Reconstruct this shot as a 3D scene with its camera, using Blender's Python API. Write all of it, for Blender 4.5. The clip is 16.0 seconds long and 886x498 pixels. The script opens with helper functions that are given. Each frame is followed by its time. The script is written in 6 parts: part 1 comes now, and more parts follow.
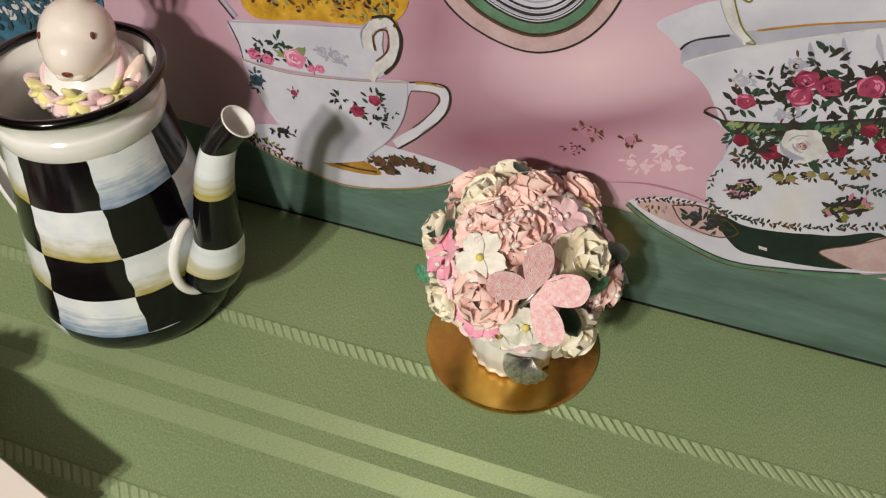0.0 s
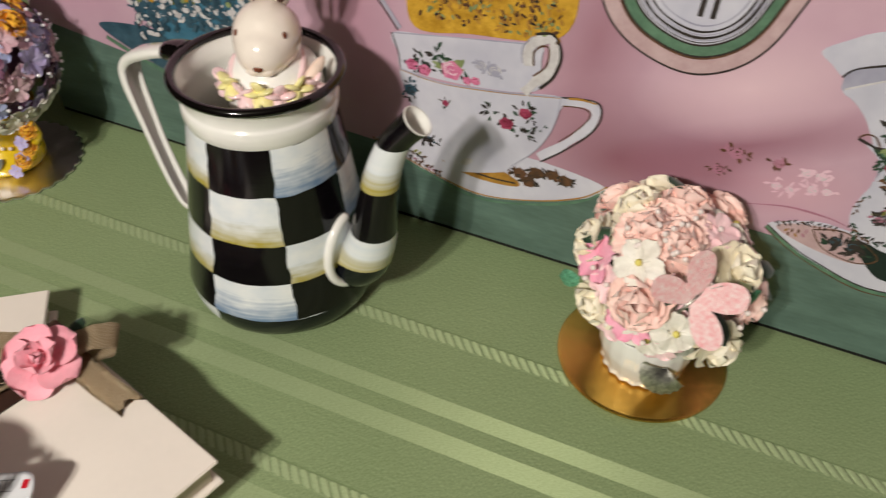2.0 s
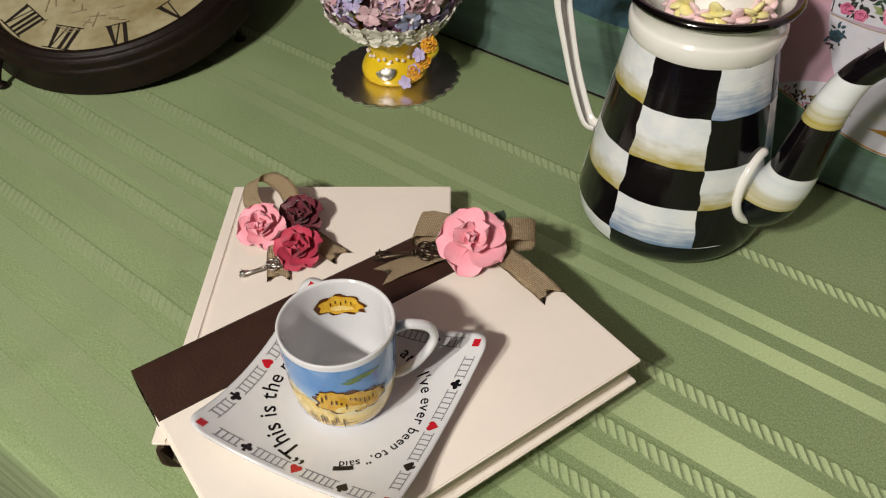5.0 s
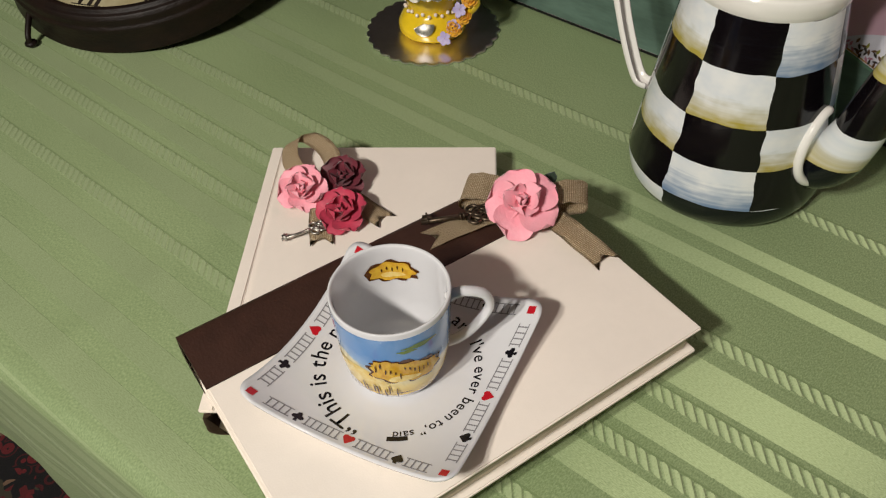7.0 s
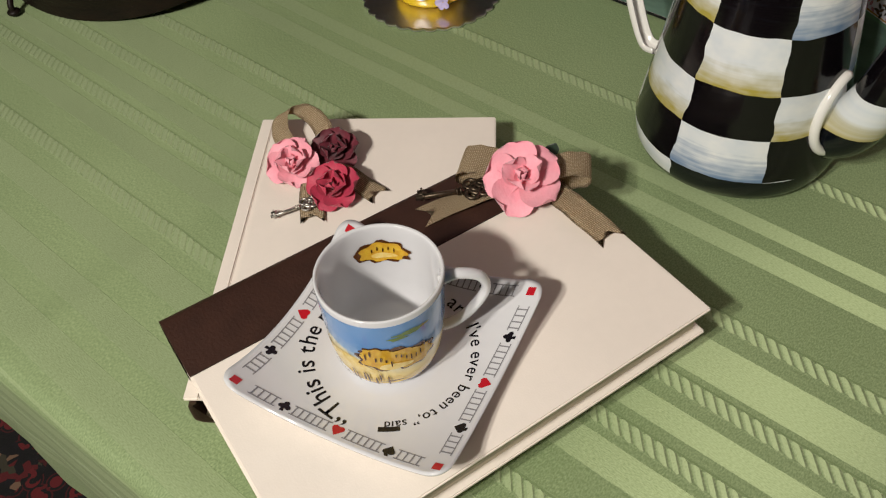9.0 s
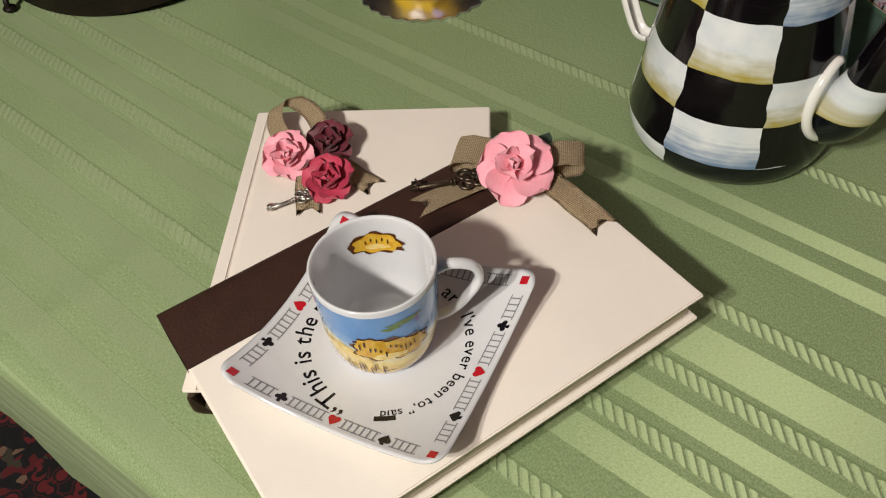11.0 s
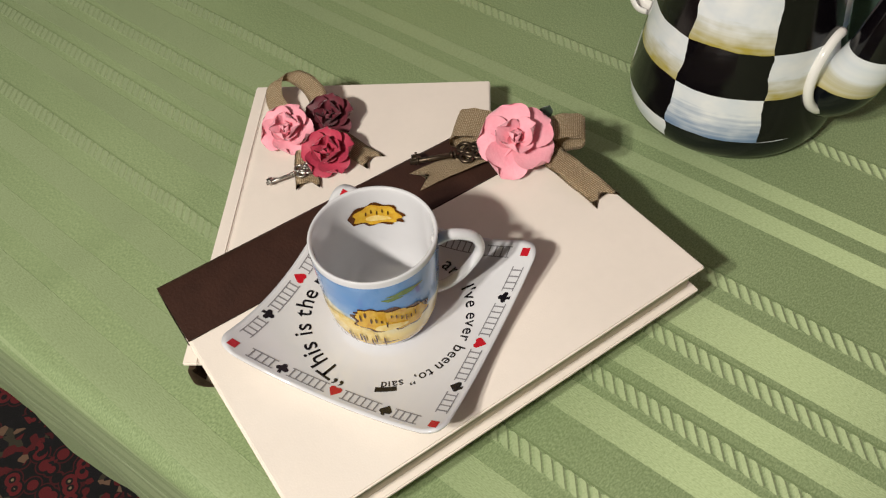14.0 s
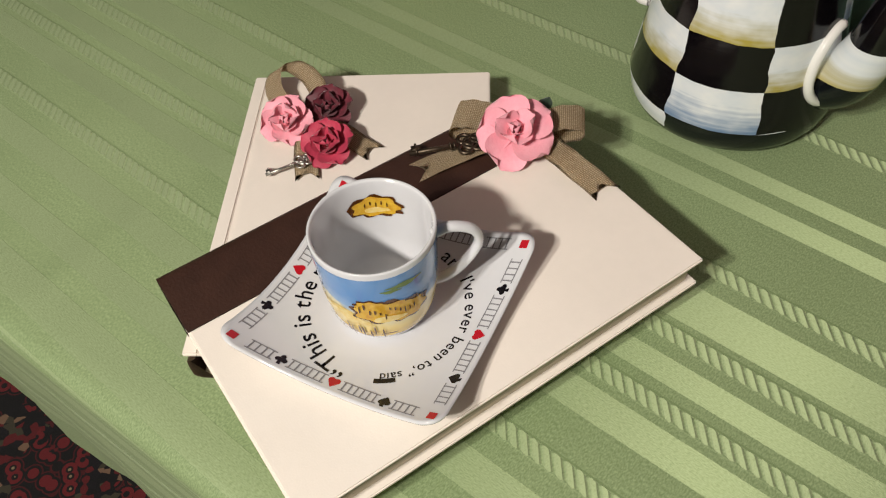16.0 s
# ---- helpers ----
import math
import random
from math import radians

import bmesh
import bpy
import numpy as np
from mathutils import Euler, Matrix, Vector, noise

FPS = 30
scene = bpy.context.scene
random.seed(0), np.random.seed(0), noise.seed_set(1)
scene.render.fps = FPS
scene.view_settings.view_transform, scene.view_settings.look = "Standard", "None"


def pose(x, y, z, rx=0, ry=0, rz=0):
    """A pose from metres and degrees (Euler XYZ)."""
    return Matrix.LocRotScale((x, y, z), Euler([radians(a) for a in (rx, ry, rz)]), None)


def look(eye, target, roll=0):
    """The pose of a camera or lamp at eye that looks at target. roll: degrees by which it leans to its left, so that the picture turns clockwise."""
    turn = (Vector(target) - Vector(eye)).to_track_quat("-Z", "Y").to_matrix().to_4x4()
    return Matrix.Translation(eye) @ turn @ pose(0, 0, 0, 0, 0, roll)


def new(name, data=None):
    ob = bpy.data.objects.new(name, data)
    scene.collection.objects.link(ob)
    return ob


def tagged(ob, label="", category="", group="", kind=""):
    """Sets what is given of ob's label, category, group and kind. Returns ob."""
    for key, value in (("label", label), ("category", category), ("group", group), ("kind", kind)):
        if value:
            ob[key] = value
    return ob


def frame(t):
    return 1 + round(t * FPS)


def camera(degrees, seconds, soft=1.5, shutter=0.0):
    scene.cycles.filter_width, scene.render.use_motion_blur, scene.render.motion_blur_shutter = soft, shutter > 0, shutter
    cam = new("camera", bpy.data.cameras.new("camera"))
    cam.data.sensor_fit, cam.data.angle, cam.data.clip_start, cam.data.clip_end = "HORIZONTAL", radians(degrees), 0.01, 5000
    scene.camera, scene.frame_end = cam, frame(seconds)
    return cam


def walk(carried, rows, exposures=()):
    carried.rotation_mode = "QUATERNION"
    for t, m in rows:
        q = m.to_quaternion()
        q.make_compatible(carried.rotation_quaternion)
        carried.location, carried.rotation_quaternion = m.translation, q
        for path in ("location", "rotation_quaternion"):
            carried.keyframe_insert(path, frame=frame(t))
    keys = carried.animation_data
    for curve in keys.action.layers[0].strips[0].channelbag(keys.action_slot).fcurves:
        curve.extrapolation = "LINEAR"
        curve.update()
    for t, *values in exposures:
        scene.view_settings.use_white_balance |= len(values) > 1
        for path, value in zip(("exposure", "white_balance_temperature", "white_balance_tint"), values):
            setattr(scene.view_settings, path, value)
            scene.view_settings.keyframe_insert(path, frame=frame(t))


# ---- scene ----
cam = camera(56.0, 16.0, soft=1.2, shutter=0.4)
PATH = [
    (0, (0.0259, 0.0368, 0.4842), (-0.4633, 1.4176, -0.9777), -0.1),
    (0.5, (0.0279, 0.0399, 0.4832), (-0.4644, 1.43, -0.9684), -0.2),
    (1, (0.028, 0.0327, 0.4863), (-0.4696, 1.4362, -0.9498), 0.5),
    (1.5, (0.0157, 0.0098, 0.4873), (-0.5233, 1.4213, -0.926), 1.2),
    (2, (-0.0316, -0.0246, 0.4842), (-0.6317, 1.3832, -0.9084), 1.2),
    (2.5, (-0.0728, -0.0539, 0.4759), (-0.7627, 1.3326, -0.896), 0.6),
    (3, (-0.1006, -0.0748, 0.4666), (-0.8843, 1.2686, -0.8991), -0.1),
    (3.5, (-0.1159, -0.1029, 0.4604), (-0.9768, 1.1821, -0.9146), -0.4),
    (4, (-0.1301, -0.1309, 0.4542), (-1.0507, 1.1008, -0.9301), -0.8),
    (4.5, (-0.1383, -0.1465, 0.4532), (-1.1051, 1.0435, -0.9363), -1.2),
    (7, (-0.1704, -0.1488, 0.4418), (-1.1415, 0.9315, -1.0315), -2.6),
    (7.5, (-0.1766, -0.1416, 0.4366), (-1.1435, 0.918, -1.0553), -2.9),
    (8, (-0.1818, -0.1354, 0.4314), (-1.1444, 0.9046, -1.076), -3.0),
    (8.5, (-0.1778, -0.1281, 0.4294), (-1.134, 0.8974, -1.0926), -3.5),
    (9, (-0.1798, -0.1261, 0.4273), (-1.1299, 0.8933, -1.1029), -3.8),
    (11.5, (-0.1737, -0.124, 0.4314), (-1.1173, 0.8706, -1.1184), -5.0),
    (12, (-0.1757, -0.124, 0.4325), (-1.1162, 0.8686, -1.1215), -4.9),
    (12.5, (-0.1768, -0.1219, 0.4314), (-1.11, 0.8697, -1.1267), -4.9),
    (13, (-0.1737, -0.1198, 0.4314), (-1.1089, 0.8614, -1.1319), -5.4),
    (13.5, (-0.1716, -0.1229, 0.4273), (-1.1007, 0.8646, -1.135), -5.2),
    (14, (-0.1726, -0.1281, 0.4252), (-1.0954, 0.847, -1.1484), -5.0),
    (14.5, (-0.1767, -0.1261, 0.4263), (-1.0912, 0.8398, -1.1588), -4.9),
    (15, (-0.1726, -0.1271, 0.4273), (-1.0953, 0.8387, -1.1546), -5.3),
    (15.5, (-0.1705, -0.126, 0.4283), (-1.0922, 0.8377, -1.1546), -5.4),
    (16, (-0.1726, -0.1271, 0.4263), (-1.0839, 0.8326, -1.165), -4.9),
]
walk(cam, [(t, look(eye, target, roll)) for t, eye, target, roll in PATH],
     [(0, 0.04), (3.5, 0.02), (4.7, -0.02), (7, -0.14), (8, -0.14), (9, -0.12), (11.5, -0.03), (16, 0.0)])

# ---- world and lamps ----
world = bpy.data.worlds.new("room_air")
scene.world = world
world.use_nodes = True
world.node_tree.nodes["Background"].inputs[0].default_value = (1.0, 0.93, 0.84, 1)
world.node_tree.nodes["Background"].inputs[1].default_value = 0.003


def lamp(name, place, watts, radius, colour):
    data = bpy.data.lights.new(name, "POINT")
    data.energy, data.shadow_soft_size, data.color = watts, radius, colour
    ob = new(name, data)
    ob.location = place
    return ob


WARM = (1.0, 0.945, 0.86)
lamp("ceiling_bulb", (-0.37, -1.07, 1.17), 60, 0.04, WARM)
lamp("ceiling_bulb", (-0.21, -1.09, 1.17), 60, 0.04, WARM)


# ---- helpers ----
def lin(h):
    """A colour from its hex name."""
    v = [int(h[i:i + 2], 16) / 255 for i in (0, 2, 4)]
    return tuple(c / 12.92 if c <= 0.04045 else ((c + 0.055) / 1.055) ** 2.4 for c in v) + (1,)


def mat(name, colour, rough=0.5, metal=0.0, vary=0.12, scale=60.0, bump=0.0, bump_scale=300.0, other=None, coat=0.0, spec=0.5, sheen=0.0, stretch=(1, 1, 1)):
    m = bpy.data.materials.new(name)
    m.use_nodes = True
    nt = m.node_tree
    b = nt.nodes["Principled BSDF"]
    c = lin(colour) if isinstance(colour, str) else colour
    d = lin(other) if other else tuple(x * (1 - vary * 1.6) for x in c[:3]) + (1,)
    tc = nt.nodes.new("ShaderNodeTexCoord")
    mp = nt.nodes.new("ShaderNodeMapping")
    mp.inputs["Scale"].default_value = stretch
    nt.links.new(tc.outputs["Object"], mp.inputs[0])
    n1 = nt.nodes.new("ShaderNodeTexNoise")
    n1.inputs["Scale"].default_value, n1.inputs["Detail"].default_value = scale, 6
    nt.links.new(mp.outputs[0], n1.inputs["Vector"])
    n2 = nt.nodes.new("ShaderNodeTexNoise")
    n2.inputs["Scale"].default_value, n2.inputs["Detail"].default_value = scale * 7, 3
    nt.links.new(mp.outputs[0], n2.inputs["Vector"])
    mix = nt.nodes.new("ShaderNodeMix")
    mix.data_type = "RGBA"
    mix.inputs[6].default_value, mix.inputs[7].default_value = c, d
    add = nt.nodes.new("ShaderNodeMath")
    add.operation = "MULTIPLY_ADD"
    add.inputs[1].default_value = 0.35
    nt.links.new(n2.outputs["Fac"], add.inputs[0])
    nt.links.new(n1.outputs["Fac"], add.inputs[2])
    ramp = nt.nodes.new("ShaderNodeMapRange")
    ramp.inputs[1].default_value, ramp.inputs[2].default_value = 0.45, 0.9
    nt.links.new(add.outputs[0], ramp.inputs[0])
    nt.links.new(ramp.outputs[0], mix.inputs[0])
    nt.links.new(mix.outputs[2], b.inputs["Base Color"])
    b.inputs["Roughness"].default_value, b.inputs["Metallic"].default_value = rough, metal
    b.inputs["Coat Weight"].default_value = coat
    b.inputs["Coat Roughness"].default_value = 0.012
    b.inputs["Specular IOR Level"].default_value = spec
    b.inputs["Sheen Weight"].default_value = sheen
    if bump:
        bp = nt.nodes.new("ShaderNodeBump")
        bp.inputs["Strength"].default_value, bp.inputs["Distance"].default_value = bump, 0.001
        n3 = nt.nodes.new("ShaderNodeTexNoise")
        n3.inputs["Scale"].default_value, n3.inputs["Detail"].default_value = bump_scale, 4
        nt.links.new(mp.outputs[0], n3.inputs["Vector"])
        nt.links.new(n3.outputs["Fac"], bp.inputs["Height"])
        nt.links.new(bp.outputs[0], b.inputs["Normal"])
    return m


def mesh_of(bm, mats, smooth=True, name="part"):
    me = bpy.data.meshes.new(name)
    bmesh.ops.recalc_face_normals(bm, faces=bm.faces[:])
    bm.to_mesh(me)
    bm.free()
    for m in (mats if isinstance(mats, (list, tuple)) else [mats]):
        me.materials.append(m)
    if smooth:
        me.polygons.foreach_set("use_smooth", [True] * len(me.polygons))
    return me


def part(name, bm, mats, parent=None, label="", at=None, smooth=True):
    ob = new(name, mesh_of(bm, mats, smooth, name) if isinstance(bm, bmesh.types.BMesh) else bm)
    if parent:
        ob.parent = parent
    if at is not None:
        ob.matrix_basis = at
    if label:
        ob["label"] = label
    return ob


def thing(name, at, label, category, group="", kind=""):
    ob = new(name)
    ob.empty_display_size = 0.02
    ob.matrix_basis = at
    return tagged(ob, label, category, group, kind)


def lathe(profile, seg=64, bm=None, mat_index=None, close=True, uv=None):
    """A turned shape from (radius, height) pairs."""
    bm = bm or bmesh.new()
    rings = []
    for r, z in profile:
        if r < 1e-6:
            rings.append([bm.verts.new((0, 0, z))])
        else:
            rings.append([bm.verts.new((r * math.cos(2 * math.pi * k / seg), r * math.sin(2 * math.pi * k / seg), z)) for k in range(seg)])
    for i in range(len(rings) - 1):
        a, b = rings[i], rings[i + 1]
        for k in range(seg):
            l = (k + 1) % seg
            if len(a) == 1 and len(b) == 1:
                continue
            vs = [a[0], b[k], b[l]] if len(a) == 1 else [a[k], a[l], b[0]] if len(b) == 1 else [a[k], a[l], b[l], b[k]]
            f = bm.faces.new(vs)
            f.smooth = True
            if mat_index:
                f.material_index = mat_index[i]
    return bm


def rounded(profile, n=5, r=0.25):
    """Softens the corners of a profile or an outline."""
    out = [profile[0]]
    for a, b, c in zip(profile, profile[1:], profile[2:]):
        a, b, c = Vector(a), Vector(b), Vector(c)
        p, q = b + (a - b) * r, b + (c - b) * r
        for k in range(n + 1):
            t = k / n
            out.append(tuple((1 - t) ** 2 * p + 2 * t * (1 - t) * b + t * t * q))
    out.append(profile[-1])
    return out


def spline(points, n=8, closed=False):
    """A smooth line through a few control points."""
    P = [Vector(p) for p in points]
    m = len(P)
    out = []
    for i in range(m if closed else m - 1):
        p0, p1, p2, p3 = (P[(i + k) % m] for k in (-1, 0, 1, 2)) if closed else (P[max(i - 1, 0)], P[i], P[i + 1], P[min(i + 2, m - 1)])
        for k in range(n):
            t = k / n
            out.append(0.5 * ((2 * p1) + (p2 - p0) * t + (2 * p0 - 5 * p1 + 4 * p2 - p3) * t * t + (3 * p1 - p0 - 3 * p2 + p3) * t ** 3))
    if not closed:
        out.append(P[-1])
    return out


def sweep(path, section, up=(0, 1, 0), scale=None, bm=None, cap=True, closed_section=True):
    """A section (list of (side, out)) carried along a path."""
    bm = bm or bmesh.new()
    path = [Vector(p) for p in path]
    rings = []
    up = Vector(up)
    for i, p in enumerate(path):
        d = (path[min(i + 1, len(path) - 1)] - path[max(i - 1, 0)]).normalized()
        side = (up - up.dot(d) * d).normalized()
        out = d.cross(side)
        s = scale(i / (len(path) - 1)) if scale else 1
        rings.append([bm.verts.new(p + side * a * s + out * b * s) for a, b in section])
    n = len(section)
    for a, b in zip(rings, rings[1:]):
        for k in range(n if closed_section else n - 1):
            bm.faces.new((a[k], a[(k + 1) % n], b[(k + 1) % n], b[k]))
    if cap and closed_section:
        bm.faces.new(rings[0])
        bm.faces.new(rings[-1][::-1])
    return bm


def round_section(r, n=16, flat=1.0):
    return [(r * math.cos(2 * math.pi * k / n), flat * r * math.sin(2 * math.pi * k / n)) for k in range(n)]


def slab(bm, x0, x1, y0, y1, z0, z1, bevel=0.0, m=None):
    r = bmesh.ops.create_cube(bm, size=1)
    bmesh.ops.transform(bm, verts=r["verts"], matrix=Matrix.LocRotScale(((x0 + x1) / 2, (y0 + y1) / 2, (z0 + z1) / 2), None, (x1 - x0, y1 - y0, z1 - z0)))
    if bevel:
        edges = list({e for v in r["verts"] for e in v.link_edges})
        bmesh.ops.bevel(bm, geom=edges, offset=bevel, segments=2, affect="EDGES")
    return bm


def ball(bm, place, radii, seg=20, m=0, turn=None):
    mx = Matrix.LocRotScale(place, turn, radii)
    r = bmesh.ops.create_uvsphere(bm, u_segments=seg, v_segments=seg * 2 // 3, radius=1, matrix=mx)
    for f in {f for v in r["verts"] for f in v.link_faces}:
        f.material_index = m
        f.smooth = True
    return bm


# ---- materials of the setting ----
def cloth_material():
    """Green damask: satin bands and twisted cords woven along x, fine twill between."""
    m = bpy.data.materials.new("green_damask")
    m.use_nodes = True
    nt = m.node_tree
    b = nt.nodes["Principled BSDF"]
    N, L = nt.nodes.new, nt.links.new
    uv = N("ShaderNodeUVMap")
    uv.uv_map = "weave"
    sep = N("ShaderNodeSeparateXYZ")
    L(uv.outputs[0], sep.inputs[0])

    def math_node(op, a, bb=None, cc=None):
        n = N("ShaderNodeMath")
        n.operation = op
        for i, v in enumerate((a, bb, cc)):
            if v is None:
                continue
            if isinstance(v, (int, float)):
                n.inputs[i].default_value = v
            else:
                L(v, n.inputs[i])
        return n.outputs[0]

    X, Y = sep.outputs[0], sep.outputs[1]
    wob = N("ShaderNodeTexNoise")
    wob.inputs["Scale"].default_value = 900
    L(uv.outputs[0], wob.inputs["Vector"])
    Yw = math_node("MULTIPLY_ADD", wob.outputs["Fac"], 0.0012, Y)

    def bands(pairs):
        total = None
        for lo, hi in pairs:
            c, h = (lo + hi) / 2, (hi - lo) / 2
            d = math_node("ABSOLUTE", math_node("SUBTRACT", Yw, c + 0.0006))
            k = math_node("LESS_THAN", d, h)
            total = k if total is None else math_node("ADD", total, k)
        return total

    satin = bands([(0.3035, 0.3178), (0.2752, 0.2912), (0.1735, 0.2030), (0.1295, 0.1470), (0.083, 0.104), (0.008, 0.030), (-0.034, -0.014), (-0.075, -0.050), (-0.094, -0.091), (-0.101, -0.099), (-0.13, -0.11), (-0.147, -0.144), (-0.2, -0.17), (-0.236, -0.231), (-0.262, -0.244)])
    cords = [0.3725, 0.2205, 0.1625, 0.1155, 0.050, -0.155, -0.22, 0.56, 0.70]
    tick = math_node("SINE", math_node("MULTIPLY", math_node("MULTIPLY_ADD", Y, 0.85, X), 2 * math.pi / 0.0076))
    tick01 = math_node("MULTIPLY_ADD", tick, 0.5, 0.5)
    cord = None
    for c in cords:
        d = math_node("ABSOLUTE", math_node("SUBTRACT", Yw, c + 0.0006))
        k = math_node("LESS_THAN", d, math_node("MULTIPLY_ADD", tick01, 0.0011, 0.0045))
        cord = k if cord is None else math_node("ADD", cord, k)
    cord_t = math_node("MULTIPLY", cord, math_node("SMOOTH_MIN", math_node("MULTIPLY_ADD", tick01, 1.6, 0.22), 1.0, 0.25))
    big = N("ShaderNodeTexNoise")
    big.inputs["Scale"].default_value, big.inputs["Detail"].default_value = 9, 5
    L(uv.outputs[0], big.inputs["Vector"])
    def threads(sx, sy):
        mp = N("ShaderNodeMapping")
        mp.inputs["Scale"].default_value = (sx, sy, 1)
        L(uv.outputs[0], mp.inputs[0])
        n = N("ShaderNodeTexNoise")
        n.inputs["Scale"].default_value, n.inputs["Detail"].default_value = 1.0, 2
        L(mp.outputs[0], n.inputs["Vector"])
        return n.outputs["Fac"]

    grain = N("ShaderNodeMix")
    L(satin, grain.inputs[0])
    L(threads(1100, 520), grain.inputs[2])
    L(threads(480, 1300), grain.inputs[3])
    light = math_node("ADD", math_node("MULTIPLY", satin, 0.45), math_node("MULTIPLY", cord_t, 0.72))
    light = math_node("ADD", light, math_node("MULTIPLY_ADD", grain.outputs[0], 2.0, -0.76))
    light = math_node("ADD", light, math_node("MULTIPLY_ADD", big.outputs["Fac"], 0.35, -0.14))
    # a pulled seam behind each cord, a pale thread before it
    seam = bands([(c + 0.0056, c + 0.0069) for c in cords])
    pale = bands([(c - 0.0064, c - 0.0056) for c in cords])
    light = math_node("ADD", light, math_node("MULTIPLY_ADD", seam, -0.9, math_node("MULTIPLY", pale, 0.25)))
    mix = N("ShaderNodeMix")
    mix.data_type, mix.clamp_factor = "RGBA", True
    mix.inputs[6].default_value, mix.inputs[7].default_value = CLOTH_DARK, CLOTH_LIGHT
    L(light, mix.inputs[0])
    L(mix.outputs[2], b.inputs["Base Color"])
    b.inputs["Specular IOR Level"].default_value = 0.25
    b.inputs["Roughness"].default_value = 0.65
    b.inputs["Sheen Weight"].default_value = 0.15
    b.inputs["Sheen Roughness"].default_value = 0.4
    # thread floats: the bands' threads lie along the stripes, the ground's across them
    floats = N("ShaderNodeBsdfAnisotropic")
    floats.inputs["Color"].default_value = (0.62, 0.72, 0.40, 1)
    floats.inputs["Roughness"].default_value = 0.62
    floats.inputs["Anisotropy"].default_value = 0.72
    tangent = N("ShaderNodeTangent")
    tangent.direction_type, tangent.uv_map = "UV_MAP", "weave"
    L(tangent.outputs[0], floats.inputs["Tangent"])
    L(math_node("MULTIPLY_ADD", math_node("MAXIMUM", satin, cord_t), -0.125, 0.125), floats.inputs["Rotation"])
    cloth = N("ShaderNodeMixShader")
    L(math_node("MULTIPLY_ADD", math_node("MAXIMUM", satin, cord_t), 0.115, 0.025), cloth.inputs[0])
    L(b.outputs[0], cloth.inputs[1])
    L(floats.outputs[0], cloth.inputs[2])
    L(cloth.outputs[0], nt.nodes["Material Output"].inputs["Surface"])
    height = math_node("MULTIPLY", cord_t, 0.8)
    height = math_node("ADD", height, math_node("MULTIPLY_ADD", satin, 0.5, math_node("MULTIPLY", seam, -1.6)))
    height = math_node("ADD", height, math_node("MULTIPLY", grain.outputs[0], 0.20))
    bp = N("ShaderNodeBump")
    bp.inputs["Strength"].default_value, bp.inputs["Distance"].default_value = 0.8, 0.0012
    L(height, bp.inputs["Height"])
    L(bp.outputs[0], b.inputs["Normal"])
    L(bp.outputs[0], floats.inputs["Normal"])
    return m


CLOTH_DARK, CLOTH_LIGHT = (0.199, 0.270, 0.122, 1), (0.385, 0.475, 0.258, 1)
GREEN_CLOTH = cloth_material()
# wall and ceiling colours are set dark to hold down the fill light
WALL = mat("dark_unseen_wall", "3a342c", 0.85, vary=0.05, scale=4, bump=0.15, bump_scale=120)
CEILING = mat("dark_unseen_ceiling", "5a564f", 0.9, vary=0.04, scale=3, bump=0.2, bump_scale=200)
TABLE_WOOD = mat("brown_table_wood", "5a3b25", 0.45, vary=0.3, scale=8, stretch=(1, 8, 8))


def rug_material():
    m = mat("red_oriental_rug", "3c0d10", 0.95, vary=0.3, scale=40, bump=0.6, bump_scale=500, sheen=0.3)
    nt = m.node_tree
    b = nt.nodes["Principled BSDF"]
    tc = nt.nodes.new("ShaderNodeTexCoord")
    v = nt.nodes.new("ShaderNodeTexVoronoi")
    v.inputs["Scale"].default_value = 38
    nt.links.new(tc.outputs["Object"], v.inputs["Vector"])
    r = nt.nodes.new("ShaderNodeValToRGB")
    r.color_ramp.interpolation = "CONSTANT"
    for pos, col in ((0.0, "8d7a5e"), (0.10, "140c0e"), (0.22, "6a1a1f"), (0.45, "0d090b"), (0.58, "4a1216"), (0.66, "0a080a")):
        e = r.color_ramp.elements.new(pos)
        e.color = lin(col)
    r.color_ramp.elements.remove(r.color_ramp.elements[-1])
    nt.links.new(v.outputs["Distance"], r.inputs[0])
    v2 = nt.nodes.new("ShaderNodeTexVoronoi")
    v2.inputs["Scale"].default_value = 85
    nt.links.new(tc.outputs["Object"], v2.inputs["Vector"])
    r2 = nt.nodes.new("ShaderNodeValToRGB")
    r2.color_ramp.interpolation = "CONSTANT"
    for pos, col in ((0.0, "09070a"), (0.42, "5e171b"), (0.62, "3f3a2c"), (0.7, "100c12"), (0.93, "7c604c")):
        e = r2.color_ramp.elements.new(pos)
        e.color = lin(col)
    s = nt.nodes.new("ShaderNodeSeparateColor")
    nt.links.new(v2.outputs["Color"], s.inputs[0])
    nt.links.new(s.outputs[0], r2.inputs[0])
    n = nt.nodes.new("ShaderNodeTexNoise")
    n.inputs["Scale"].default_value = 12
    nt.links.new(tc.outputs["Object"], n.inputs["Vector"])
    g = nt.nodes.new("ShaderNodeMath")
    g.operation = "GREATER_THAN"
    g.inputs[1].default_value = 0.5
    nt.links.new(n.outputs["Fac"], g.inputs[0])
    mx = nt.nodes.new("ShaderNodeMix")
    mx.data_type = "RGBA"
    nt.links.new(g.outputs[0], mx.inputs[0])
    nt.links.new(r.outputs[0], mx.inputs[6])
    nt.links.new(r2.outputs[0], mx.inputs[7])
    nt.links.new(mx.outputs[2], b.inputs["Base Color"])
    return m


RUG = rug_material()

